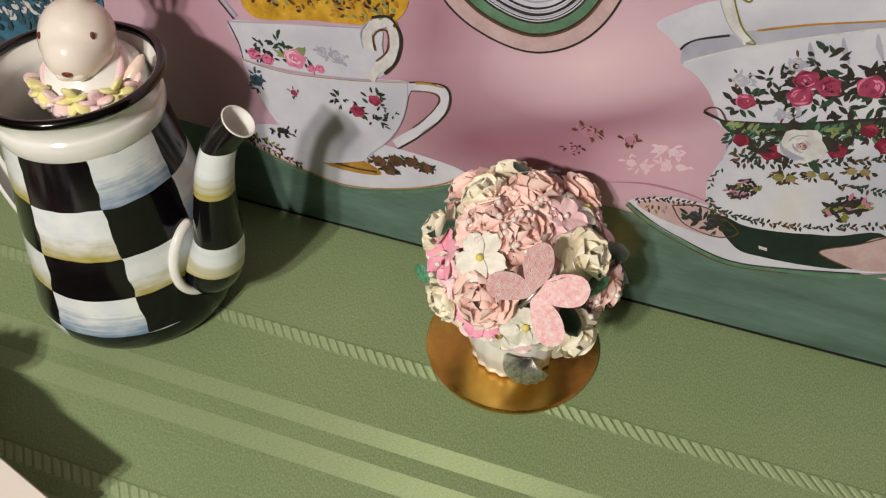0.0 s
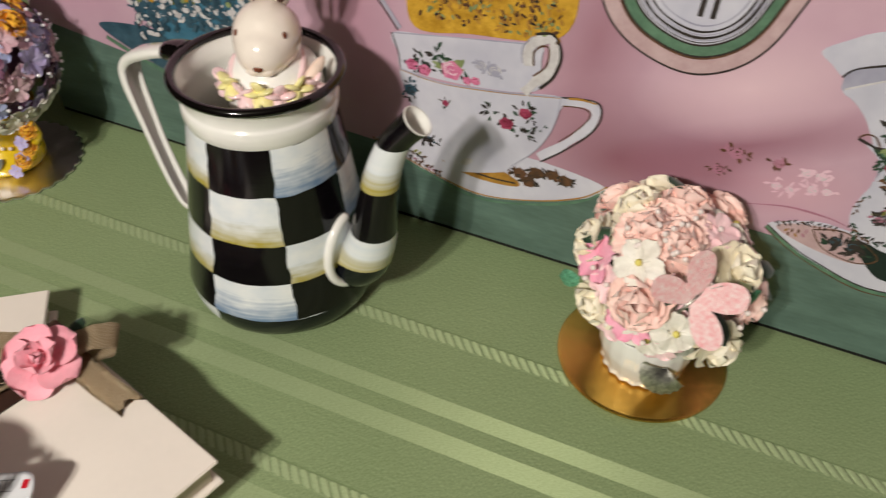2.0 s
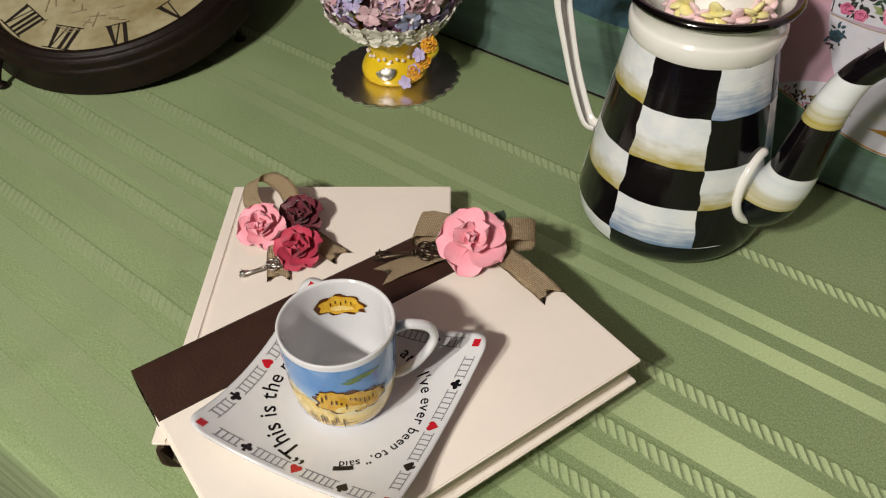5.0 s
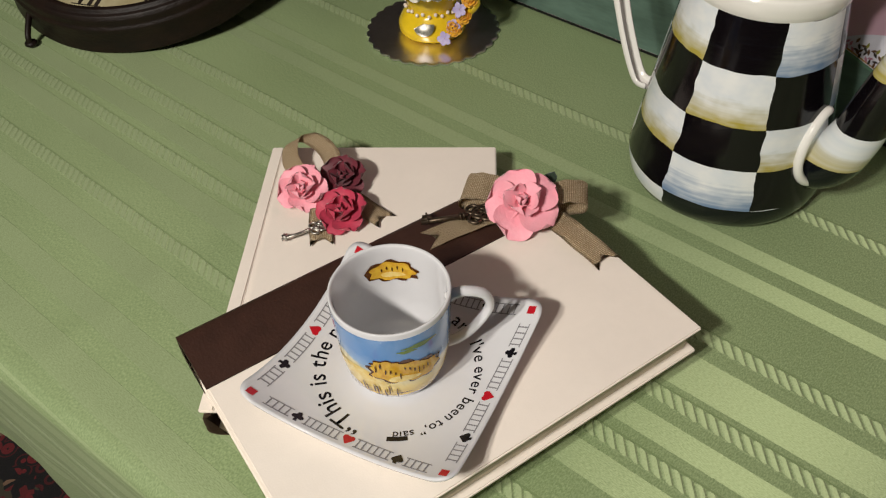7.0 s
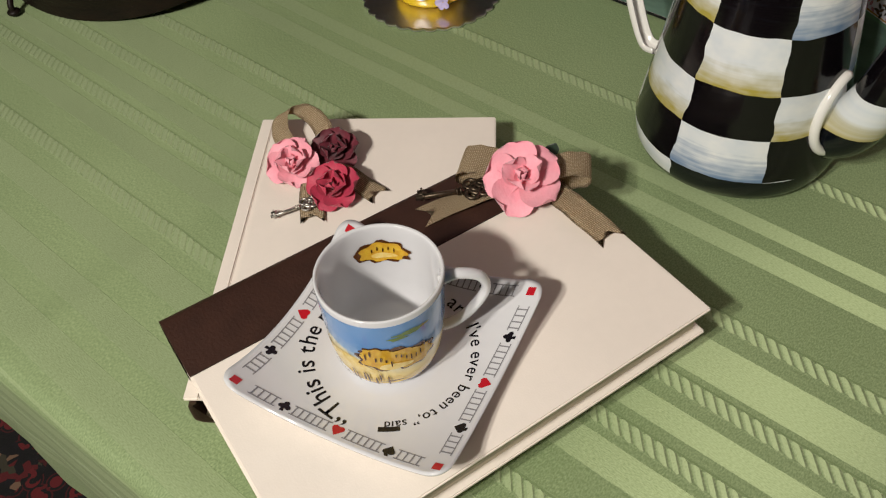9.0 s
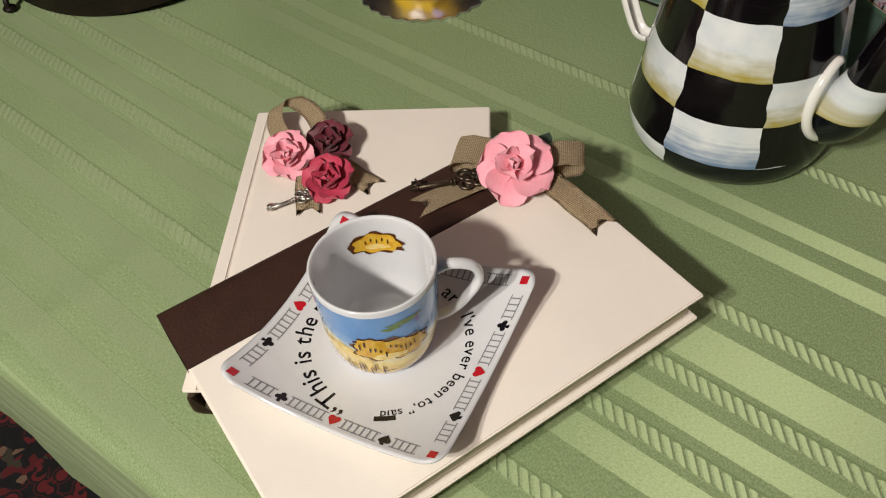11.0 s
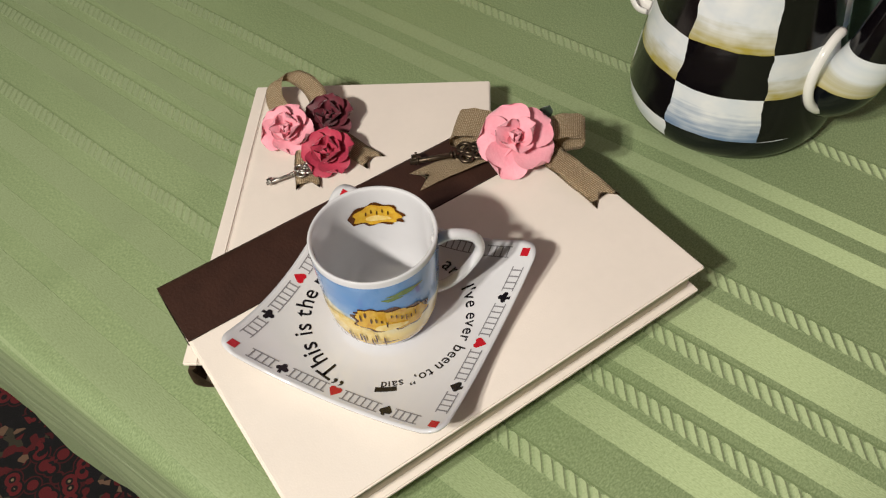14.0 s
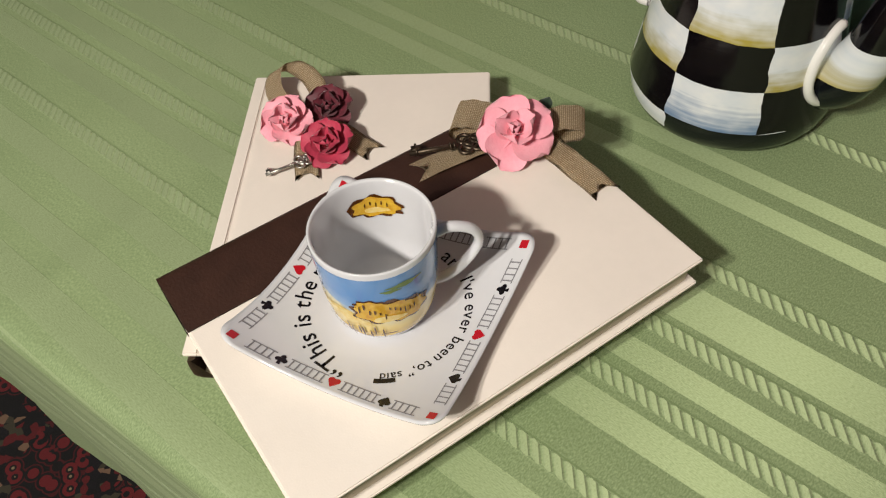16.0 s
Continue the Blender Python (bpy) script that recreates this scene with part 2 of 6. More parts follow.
# ---- the room ----
bm = slab(bmesh.new(), -3.2, 2.6, -3.0, 1.6, -0.80, -0.75)
tagged(part("floor", bm, mat("dark_wood_floor", "4a2f1e", 0.5, vary=0.3, scale=6, stretch=(1, 9, 1)), smooth=False), "dark wooden floor under the rug", "floor", kind="structure")
# walls and ceiling are out of view, added to shape the bounced light
for nm, box in (("wall_north", (-3.2, 2.6, 1.5, 1.6)), ("wall_south", (-3.2, 2.6, -3.1, -3.0)), ("wall_west", (-3.3, -3.2, -3.0, 1.6)), ("wall_east", (2.6, 2.7, -3.0, 1.6))):
    tagged(part(nm, slab(bmesh.new(), *box, -0.75, 1.75), WALL, smooth=False), "unseen room wall, added and kept dark to limit bounced light", "wall", kind="structure")
tagged(part("ceiling", slab(bmesh.new(), -3.2, 2.6, -3.0, 1.5, 1.70, 1.75), CEILING, smooth=False), "unseen ceiling, added and kept dark to limit bounced light", "ceiling", kind="structure")
rug = part("rug", slab(bmesh.new(), -2.4, 0.9, -1.4, 0.9, -0.75, -0.738, 0.003), RUG, smooth=False)
tagged(rug, "dark red oriental rug with floral pattern on the floor", "rug")

# the table: top and legs under the cloth
table = thing("table", pose(0, 0, 0), "brown wooden table under a green tablecloth", "table")


def edge_y(x):
    """The front edge of the table."""
    return -0.067 + 0.07 * (max(min(x, 0.5), -1.3) + 0.39)


bm = bmesh.new()
low = [bm.verts.new(v) for v in ((-1.32, edge_y(-1.32) + 0.012, -0.035), (0.52, edge_y(0.5) + 0.012, -0.035), (0.52, 0.86, -0.035), (-1.32, 0.86, -0.035))]
top = [bm.verts.new(v.co + Vector((0, 0, 0.030))) for v in low]
bm.faces.new(low[::-1])
bm.faces.new(top)
for k in range(4):
    bm.faces.new((low[k], low[(k + 1) % 4], top[(k + 1) % 4], top[k]))
part("tabletop", bm, TABLE_WOOD, table, smooth=False)
for x, y in ((-1.24, -0.03), (0.44, 0.12), (0.44, 0.78), (-1.24, 0.78)):
    part("leg", slab(bmesh.new(), x - 0.03, x + 0.03, y - 0.03, y + 0.03, -0.738, -0.035, 0.004), TABLE_WOOD, table, smooth=False)


def tablecloth():
    """Cloth over the table, with a soft front edge, a hanging front and pressed fold lines."""
    bm = bmesh.new()
    layer = bm.loops.layers.uv.new("weave")
    xs = [-1.36 + 1.92 * i / 190 for i in range(191)]
    ds = [0.98 * (1 - (j / 90)) for j in range(90)]                     # from the back to the edge
    drop = 0.213
    curve = [(0.014 * math.sin(a), -0.014 * (1 - math.cos(a))) for a in [math.pi / 2 * k / 8 for k in range(1, 9)]]
    rows = []
    uvs = {}
    for i, x in enumerate(xs):
        e = edge_y(x)
        col = []
        s0 = 0.0
        for d in ds:
            y = e + d
            z = 0.0
            # pressed creases and slight unevenness
            crease = math.exp(-((x + 0.605) / 0.012) ** 2) * math.exp(-((y - 0.04) / 0.16) ** 2)
            z += 0.0026 * crease
            far = max(0.0, min(1.0, (-0.60 - x) / 0.15))
            z += far * 0.0022 * (noise.noise((x * 9, y * 16, 0.3)) + 0.3)
            z += max(0.0, 1 - d / 0.05) * 0.0015 * noise.noise((x * 14, 3.0, 0))
            z = max(z, -0.0015)
            v = bm.verts.new((x, y, z))
            uvs[v] = (x, y)
            col.append(v)
        for k, (o, dz) in enumerate(curve):
            v = bm.verts.new((x, e - o, dz))
            uvs[v] = (x, e - 0.022 * (k + 1) / 8)
            col.append(v)
        for k in range(1, 19):
            t = k / 18
            w = t ** 1.2
            fold = 0.008 * math.sin(x * 31 + 1.2 * math.sin(x * 9)) + 0.012 * noise.noise((x * 11, t * 2.2, 5.0))
            v = bm.verts.new((x + 0.01 * noise.noise((x * 8, t * 3, 9)), e - 0.014 + 0.004 * w + (0.3 * fold + 0.0028 * noise.noise((x * 26, t * 5.0, 2.0))) * w, -0.014 - drop * t))
            uvs[v] = (x, e - 0.022 - drop * t)
            col.append(v)
        rows.append(col)
    for a, b in zip(rows, rows[1:]):
        for p, q, r, s in zip(a, a[1:], b[1:], b):
            f = bm.faces.new((p, q, r, s))
            for l in f.loops:
                l[layer].uv = uvs[l.vert]
    ob = part("tablecloth", bm, GREEN_CLOTH)
    return tagged(ob, "sage green damask tablecloth with woven stripes, hanging over the edge", "tablecloth")


tablecloth()


# ---- materials of the things ----
WHITE_ENAMEL = mat("white_enamel", "eceae4", 0.12, vary=0.03, scale=30, coat=0.6)
BLACK_ENAMEL = mat("black_enamel", "0b0808", 0.1, vary=0.2, scale=30, coat=0.2)
PORCELAIN = mat("white_porcelain", "d8d8db", 0.08, vary=0.02, scale=30, coat=0.5)
COVER = mat("cream_book_cover", "f1e7dc", 0.62, vary=0.03, scale=25, bump=0.08, bump_scale=900)
PAGES = mat("cream_page_edges", "ddd0ba", 0.8, vary=0.25, scale=14, stretch=(1, 1, 60))
LEATHER = mat("dark_brown_leather", "3d251c", 0.55, vary=0.18, scale=70, bump=0.35, bump_scale=500)
GOLD = mat("gold_foil_card", (0.86, 0.52, 0.12, 1), 0.27, 1.0, vary=0.25, scale=22, bump=0.5, bump_scale=55)
SILVER = mat("silver_foil_card", (0.90, 0.85, 0.90, 1), 0.30, 1.0, vary=0.12, scale=22, bump=0.10, bump_scale=70)
SILVER_METAL = mat("antique_silver", (0.78, 0.75, 0.68, 1), 0.42, 1.0, vary=0.4, scale=300)
BRONZE = mat("antique_bronze", (0.16, 0.12, 0.085, 1), 0.42, 0.9, vary=0.4, scale=300)


def paper(name, colour, other, rough=0.6):
    return mat(name, colour, rough, other=other, scale=70, bump=0.3, bump_scale=400, sheen=0.25)


PINK_ROSE = paper("pink_paper", "f6b0bc", "ef9aab")
RED_ROSE = paper("crimson_paper", "c53a55", "a82846")
DARK_ROSE = paper("burgundy_paper", "701f30", "521624")
PEACH = paper("peach_paper", "fde0d6", "f9cabd")
CREAM = paper("cream_paper", "fbf4e2", "efe4c6")
BLUSH = paper("blush_paper", "f8dada", "f0c2c8")
HOTPINK = paper("bright_pink_paper", "f8b8cb", "f29cb8")
WHITE_P = paper("white_paper", "f5f1e8", "ddd6c8")
LILAC = paper("lilac_paper", "c8bde0", "a597c8")
PLUM = paper("plum_paper", "7d5068", "5a3350")
MAUVE = paper("mauve_paper", "e8c8d0", "cda0ae")
BLUE_P = paper("periwinkle_paper", "b9bfe0", "9ca4cf")
ORANGE = paper("golden_yellow_paper", "fbc235", "eda71c")
LEAF = paper("dark_green_leaf", "2c4a33", "17301f", 0.4)
YELLOW_CUP = mat("yellow_glaze", "f4cf2a", 0.18, vary=0.10, scale=40, coat=0.5)
PEARL = mat("pearl_bead", "f3e6e0", 0.15, vary=0.05, coat=0.7)
CRYSTAL = mat("clear_bead", "f2eef4", 0.05, vary=0.02, coat=1.0, spec=0.9)
BLACK_INK = mat("black_ink", "17151a", 0.25, vary=0.1)
GREY_INK = mat("grey_ink", "8b898d", 0.25, vary=0.1)
RED_INK = mat("red_ink", "c21f2c", 0.25, vary=0.1)


def burlap():
    m = mat("brown_burlap", "9d8468", 0.85, other="6c5640", scale=240, bump=0.8, bump_scale=900)
    nt = m.node_tree
    uv = nt.nodes.new("ShaderNodeUVMap")
    uv.uv_map = "weave"
    w1, w2 = nt.nodes.new("ShaderNodeTexWave"), nt.nodes.new("ShaderNodeTexWave")
    for w, d in ((w1, "X"), (w2, "Y")):
        w.bands_direction = d
        w.inputs["Scale"].default_value = 240
        w.inputs["Distortion"].default_value = 2.5
        w.inputs["Detail Scale"].default_value = 3
        nt.links.new(uv.outputs[0], w.inputs["Vector"])
    mul = nt.nodes.new("ShaderNodeMath")
    mul.operation = "MULTIPLY"
    nt.links.new(w1.outputs["Fac"], mul.inputs[0])
    nt.links.new(w2.outputs["Fac"], mul.inputs[1])
    mx = nt.nodes.new("ShaderNodeMix")
    mx.data_type = "RGBA"
    mx.inputs[6].default_value, mx.inputs[7].default_value = lin("a8906f"), lin("f2e2c4")
    nt.links.new(mul.outputs[0], mx.inputs[0])
    nt.links.new(mx.outputs[2], nt.nodes["Principled BSDF"].inputs["Base Color"])
    return m


BURLAP = burlap()


# ---- flowers ----
def petal(bm, turn, lean, length, width, cup=0.3, curl=0.2, base=0.1, lift=0.0, ruffle=0.0, seed=0, n=5, m=0, twist=0.0):
    """One petal, leaning out from the axis by lean (0 upright, 1 flat)."""
    a = lean * math.pi / 2
    er = Vector((math.cos(turn), math.sin(turn), 0))
    et = Vector((-math.sin(turn), math.cos(turn), 0))
    ez = Vector((0, 0, 1))
    along, normal = er * math.sin(a) + ez * math.cos(a), er * math.cos(a) - ez * math.sin(a)
    grid = []
    for i in range(n + 1):
        s = 1 - (1 - i / n) ** 1.7
        k = s ** 1.5
        w = width * max(0.30 * (1 - s), (1.0 - abs(2 * k / 1.004 - 1) ** 2.5) ** 0.4)
        row = []
        for j in range(-3, 4):
            q = j / 3
            p = er * base * length + ez * lift + along * (s * length * (1 - 0.06 * q * q)) + et * (q * w / 2)
            p -= normal * (cup * width * q * q * 0.6)
            p += normal * (curl * length * s ** 3 + twist * width * q * s)
            if ruffle:
                p += normal * ruffle * length * s * math.sin(q * 5 + seed) * 0.5
            row.append(bm.verts.new(p))
        grid.append(row)
    for r0, r1 in zip(grid, grid[1:]):
        for k in range(6):
            f = bm.faces.new((r0[k], r0[k + 1], r1[k + 1], r1[k]))
            f.material_index, f.smooth = m, True


def rose_mesh(r, mats, seed=1, layers=((3, 0.10, 0.42), (4, 0.26, 0.62), (5, 0.46, 0.82), (6, 0.72, 1.0)), name="rose"):
    rng = random.Random(seed)
    bm = bmesh.new()
    # a tight rolled heart
    turns = 22
    prev = None
    for k in range(turns + 1):
        t = k / turns
        a, rr = t * 11.5, r * (0.05 + 0.17 * t)
        lo = bm.verts.new((rr * math.cos(a), rr * math.sin(a), r * 0.10))
        hi = bm.verts.new((rr * 1.15 * math.cos(a), rr * 1.15 * math.sin(a), r * (0.66 - 0.10 * t)))
        if prev:
            bm.faces.new((prev[0], lo, hi, prev[1])).smooth = True
        prev = (lo, hi)
    off = 0
    for count, lean, size in layers:
        off += rng.uniform(0.3, 0.8)
        for k in range(count):
            a = off + 2 * math.pi * k / count + rng.uniform(-0.12, 0.12)
            petal(bm, a, lean + rng.uniform(-0.04, 0.04), r * (0.72 + 0.26 * size) * rng.uniform(0.93, 1.05), r * (0.76 + 0.55 * size), cup=0.34 * (1 - lean) + 0.05, curl=0.04 + 0.20 * lean, base=0.10, lift=r * 0.10 * (1 - lean), ruffle=0.03, seed=rng.random() * 6, twist=0.16)
    return mesh_of(bm, mats, name=name)


def rose_parts(parent, at, r, m, seed, label, layers):
    """A rose whose petals are each a part: a rolled heart and petals round it."""
    rng = random.Random(seed)
    bm = bmesh.new()
    prev = None
    for k in range(31):
        t = k / 30
        a, rr = t * 13, r * (0.03 + 0.15 * t)
        lo = bm.verts.new((rr * math.cos(a), rr * math.sin(a), 0.0))
        hi = bm.verts.new((rr * 1.2 * math.cos(a), rr * 1.2 * math.sin(a), r * (0.50 - 0.08 * t)))
        if prev:
            bm.faces.new((prev[0], lo, hi, prev[1]))
        prev = (lo, hi)
    heart = part("rose", bm, m, parent, label, at)
    off = 0
    for count, lean, size in layers:
        off += rng.uniform(0.4, 0.8)
        for k in range(count):
            bm = bmesh.new()
            petal(bm, off + 2 * math.pi * k / count + rng.uniform(-0.1, 0.1), lean + rng.uniform(-0.03, 0.03), r * size * rng.uniform(0.95, 1.04), r * size * (rng.uniform(1.12, 1.22) if lean < 0.7 else 1.22), cup=0.30 * (1 - lean) + 0.12, curl=0.06 + 0.26 * lean, base=0.06, lift=r * 0.12 * (1 - lean) - 0.0004 * (k % 2), ruffle=0.015, seed=rng.random() * 6, n=8, twist=0.15)
            part("petal", bm, m, heart)
    return heart


def blossom_mesh(r, mats, seed=1, count=5, lean=0.80, name="blossom"):
    rng = random.Random(seed)
    bm = bmesh.new()
    for k in range(count):
        petal(bm, 2 * math.pi * k / count + rng.uniform(-0.1, 0.1), lean + rng.uniform(-0.08, 0.08), r * rng.uniform(0.92, 1.05), r * 0.82, cup=0.16, curl=0.16, base=0.06, ruffle=0.12, seed=rng.random() * 6, n=5)
    return mesh_of(bm, mats, name=name)


def leaf_mesh(length, mats, name="leaf"):
    bm = bmesh.new()
    petal(bm, 0, 0.8, length, length * 0.5, cup=-0.2, curl=0.1, n=6)
    return mesh_of(bm, mats, name=name)


def bead_mesh(r, mats, name="pearl"):
    return mesh_of(ball(bmesh.new(), (0, 0, 0), (r, r, r), 10), mats, name=name)


def ribbon_mesh(path, width, side, notch=False, name="ribbon"):
    """A flat woven ribbon along a path, its width along side."""
    bm = bmesh.new()
    layer = bm.loops.layers.uv.new("weave")
    pts = [Vector(p) for p in path]
    side = Vector(side).normalized()
    rows, uvs, s = [], {}, 0.0
    for i, p in enumerate(pts):
        if i:
            s += (p - pts[i - 1]).length
        row = []
        for k in range(5):
            q = k / 4 - 0.5
            off = Vector((0, 0, 0))
            if notch and i == len(pts) - 1:
                off = (pts[-1] - pts[-2]).normalized() * (abs(q) * 2 * width * 0.55 - width * 0.4)
            v = bm.verts.new(p + side * q * width + off + Vector((0, 0, 0.0004 * math.sin(i * 1.3 + k * 2))))
            uvs[v] = (s, q * width)
            row.append(v)
        rows.append(row)
    for a, b in zip(rows, rows[1:]):
        for k in range(4):
            f = bm.faces.new((a[k], a[k + 1], b[k + 1], b[k]))
            for l in f.loops:
                l[layer].uv = uvs[l.vert]
    bmesh.ops.solidify(bm, geom=bm.faces[:], thickness=0.0007)
    return mesh_of(bm, BURLAP, name=name)


def key_mesh(length, metal, name="key"):
    """A small ornate key along +x, its bow at the far end."""
    bm = bmesh.new()
    r = length * 0.035
    sweep([(length * t, 0, 0) for t in (0, 0.3, 0.66)], round_section(r, 8), bm=bm)
    for t in (0.10, 0.60, 0.55):
        ball(bm, (length * t, 0, 0), (r * 0.6, r * 1.7, r * 1.7), 8)
    slab(bm, length * 0.03, length * 0.16, r * 0.4, length * 0.13, -r * 0.5, r * 0.5, r * 0.2)
    slab(bm, length * 0.08, length * 0.11, length * 0.12, length * 0.17, -r * 0.5, r * 0.5, r * 0.2)
    for cx, cy, rr in ((0.74, 0.09, 0.085), (0.74, -0.09, 0.085), (0.90, 0.07, 0.075), (0.90, -0.07, 0.075), (0.82, 0, 0.10)):
        ring = [Vector((length * (cx + rr * math.cos(a)), length * (cy + rr * math.sin(a)), 0)) for a in [2 * math.pi * k / 16 for k in range(17)]]
        sweep(ring, round_section(r * 0.75, 6), up=(0, 0, 1), bm=bm, cap=False)
    return mesh_of(bm, metal, name=name)


def facing(centre, direction, spin=0.0):
    d = Vector(direction).normalized()
    return Matrix.Translation(centre) @ d.to_track_quat("Z", "Y").to_matrix().to_4x4() @ Matrix.Rotation(spin, 4, "Z")



# ---- books ----
def book(name, at, width, height, thick, label, wrap=0.046):
    """A hardback lying flat: spine along y at x=0."""
    ob = thing(name, at, label, "book", "two stacked books")
    c = 0.0026
    part("back_cover", slab(bmesh.new(), 0.004, width, 0, height, 0, c, 0.0007), COVER, ob, smooth=False)
    bm = slab(bmesh.new(), max(wrap, 0.009), width, 0, height, thick - c, thick, 0.0008)
    if wrap < 0.01:
        slab(bm, -0.003, 0.0062, 0, height, thick - c, thick, 0.0008)
        slab(bm, 0.005, 0.010, 0.0005, height - 0.0005, thick - c, thick - 0.0012)
    part("front_cover", bm, COVER, ob, smooth=False)
    part("page_block", slab(bmesh.new(), 0.008, width - 0.005, 0.0045, height - 0.0045, c, thick - c, 0.0004), PAGES, ob, smooth=False)
    # the leather spine wraps over both boards
    t2 = thick + 0.0006 if wrap > 0.01 else thick - 0.0028
    prof = [(wrap + 0.0002, t2), (0.002, t2), (-0.0035, t2 - 0.003), (-0.0045, thick / 2), (-0.0035, 0.003), (0.004, -0.0), (0.03, -0.0)]
    if wrap < 0.01:          # a flatter spine on the thin book
        prof = [(x * 0.4 if x < 0 else x, z) for x, z in prof]
    prof = [Vector((x, 0, z)) for x, z in (tuple(p) for p in rounded(prof, 4, 0.3))]
    inner = [Vector((p.x + (0.0015 if p.x < 0.003 else 0), 0, p.z + (-0.0012 if p.z > thick / 2 else 0.0012))) for p in prof]
    loop = prof + inner[::-1]
    bm = bmesh.new()
    ends = []
    for y in (-0.0006, height + 0.0006):
        ends.append([bm.verts.new((p.x, y, p.z)) for p in loop])
    n = len(loop)
    for k in range(n):
        bm.faces.new((ends[0][k], ends[0][(k + 1) % n], ends[1][(k + 1) % n], ends[1][k]))
    bm.faces.new(ends[0])
    bm.faces.new(ends[1][::-1])
    bmesh.ops.triangulate(bm, faces=[f for f in bm.faces if len(f.verts) > 4])
    part("spine", bm, LEATHER, ob, "dark brown leather spine", smooth=False)
    return ob


TH = 0.025
lower = book("book", pose(-0.6232 + 0.25 * math.sin(radians(38.0)), 0.1607 - 0.25 * math.cos(radians(38.0)), 0.0015, 0, 0, 38.0), 0.176, 0.25, TH, "cream hardback book under another, decorated with small paper roses", 0.004)
upper = book("book", pose(-0.5068, -0.0189, 0.0265, 0, 0, -15.7), 0.178, 0.261, TH - 0.0015, "cream book with brown leather spine, pink rose and burlap bow")


def on(parent, m):
    """A world pose as a child's own pose."""
    return parent.matrix_basis.inverted() @ Matrix.Translation((-0.001, 0.003, 0) if parent == lower else (0, 0.004, 0)) @ m


# lower book: three roses, bow, key
Z1 = 0.0275
for x, y, r, m, sd, nm in ((-0.5585, 0.1295, 0.0175, PINK_ROSE, 3, "pink paper rose"), (-0.5445, 0.158, 0.0165, DARK_ROSE, 5, "dark burgundy paper rose"), (-0.5185, 0.130, 0.0172, RED_ROSE, 7, "crimson paper rose")):
    rose_parts(lower, on(lower, facing((x, y, Z1 + 0.007), (0.28, -0.42, 0.86), sd * 0.7)), r * 1.04, m, sd, nm, ((3, 0.12, 0.52), (4, 0.36, 0.80), (5, 0.70, 1.0)))
bow = spline([(-0.572, 0.140, Z1 + 0.004), (-0.592, 0.147, Z1 + 0.008), (-0.599, 0.158, Z1 + 0.016), (-0.586, 0.167, Z1 + 0.019), (-0.566, 0.166, Z1 + 0.013), (-0.553, 0.154, Z1 + 0.004)], 7)
part("ribbon_loop", ribbon_mesh(bow, 0.019, (0.70, 0.35, 0.60)), None, lower, "brown burlap ribbon loop", on(lower, Matrix()))
for path, side in (([(-0.548, 0.140, Z1 + 0.004), (-0.532, 0.120, Z1 + 0.003), (-0.513, 0.1025, Z1 + 0.001)], (0.72, 0.69, 0)), ([(-0.540, 0.148, Z1 + 0.006), (-0.518, 0.147, Z1 + 0.004), (-0.4935, 0.1475, Z1 + 0.001)], (0.05, 1, 0))):
    part("ribbon_tail", ribbon_mesh(spline(path, 5), 0.0165, side, True), None, lower, "notched burlap ribbon tail", on(lower, Matrix()))
part("key", key_mesh(0.033, SILVER_METAL), None, lower, "small antique silver key charm", on(lower, pose(-0.536, 0.086, Z1 + 0.003, 0, -4, 63)))

# upper book: large rose, bow, bronze key
Z2 = 0.0505
rose_parts(upper, on(upper, facing((-0.4045, 0.1885, Z2 + 0.014), (0.30, -0.40, 0.86), 1.7)), 0.0222, PINK_ROSE, 12, "large pink paper rose", ((3, 0.14, 0.46), (3, 0.42, 0.74), (5, 0.82, 1.05)))
loop = spline([(-0.405, 0.192, Z2 + 0.003), (-0.428, 0.190, Z2 + 0.002), (-0.446, 0.181, Z2 + 0.004), (-0.447, 0.180, Z2 + 0.012), (-0.438, 0.184, Z2 + 0.016), (-0.426, 0.191, Z2 + 0.013), (-0.404, 0.192, Z2 + 0.010)], 6)
part("ribbon_loop", ribbon_mesh(loop, 0.0225, (-0.36, 0.90, 0.22)), None, upper, "brown burlap ribbon loop", on(upper, Matrix()))
loop = spline([(-0.404, 0.196, Z2 + 0.003), (-0.392, 0.214, Z2 + 0.002), (-0.3795, 0.2262, Z2 + 0.004), (-0.3785, 0.2272, Z2 + 0.011), (-0.387, 0.2190, Z2 + 0.0145), (-0.398, 0.209, Z2 + 0.012), (-0.407, 0.198, Z2 + 0.010)], 6)
part("ribbon_loop", ribbon_mesh(loop, 0.0235, (0.55, -0.83, 0.0)), None, upper, "brown burlap ribbon loop", on(upper, Matrix()))
part("ribbon_tail", ribbon_mesh(spline([(-0.398, 0.203, Z2 + 0.007), (-0.386, 0.2005, Z2 + 0.004), (-0.364, 0.194, Z2 + 0.0055), (-0.337, 0.190, Z2 + 0.0015)], 6), 0.0180, (0.35, 0.93, 0.1), True), None, upper, "notched burlap ribbon tail", on(upper, Matrix()))
part("ribbon_tail", ribbon_mesh(spline([(-0.412, 0.182, Z2 + 0.007), (-0.4255, 0.168, Z2 + 0.004), (-0.4405, 0.134, Z2 + 0.0015)], 6), 0.0190, (0.86, -0.45, 0.1), True), None, upper, "notched burlap ribbon tail", on(upper, Matrix()))
part("key", key_mesh(0.049, BRONZE), None, upper, "antique bronze key with ornate bow", on(upper, pose(-0.4525, 0.140, Z2 + 0.0055, 0, -3, 48)))
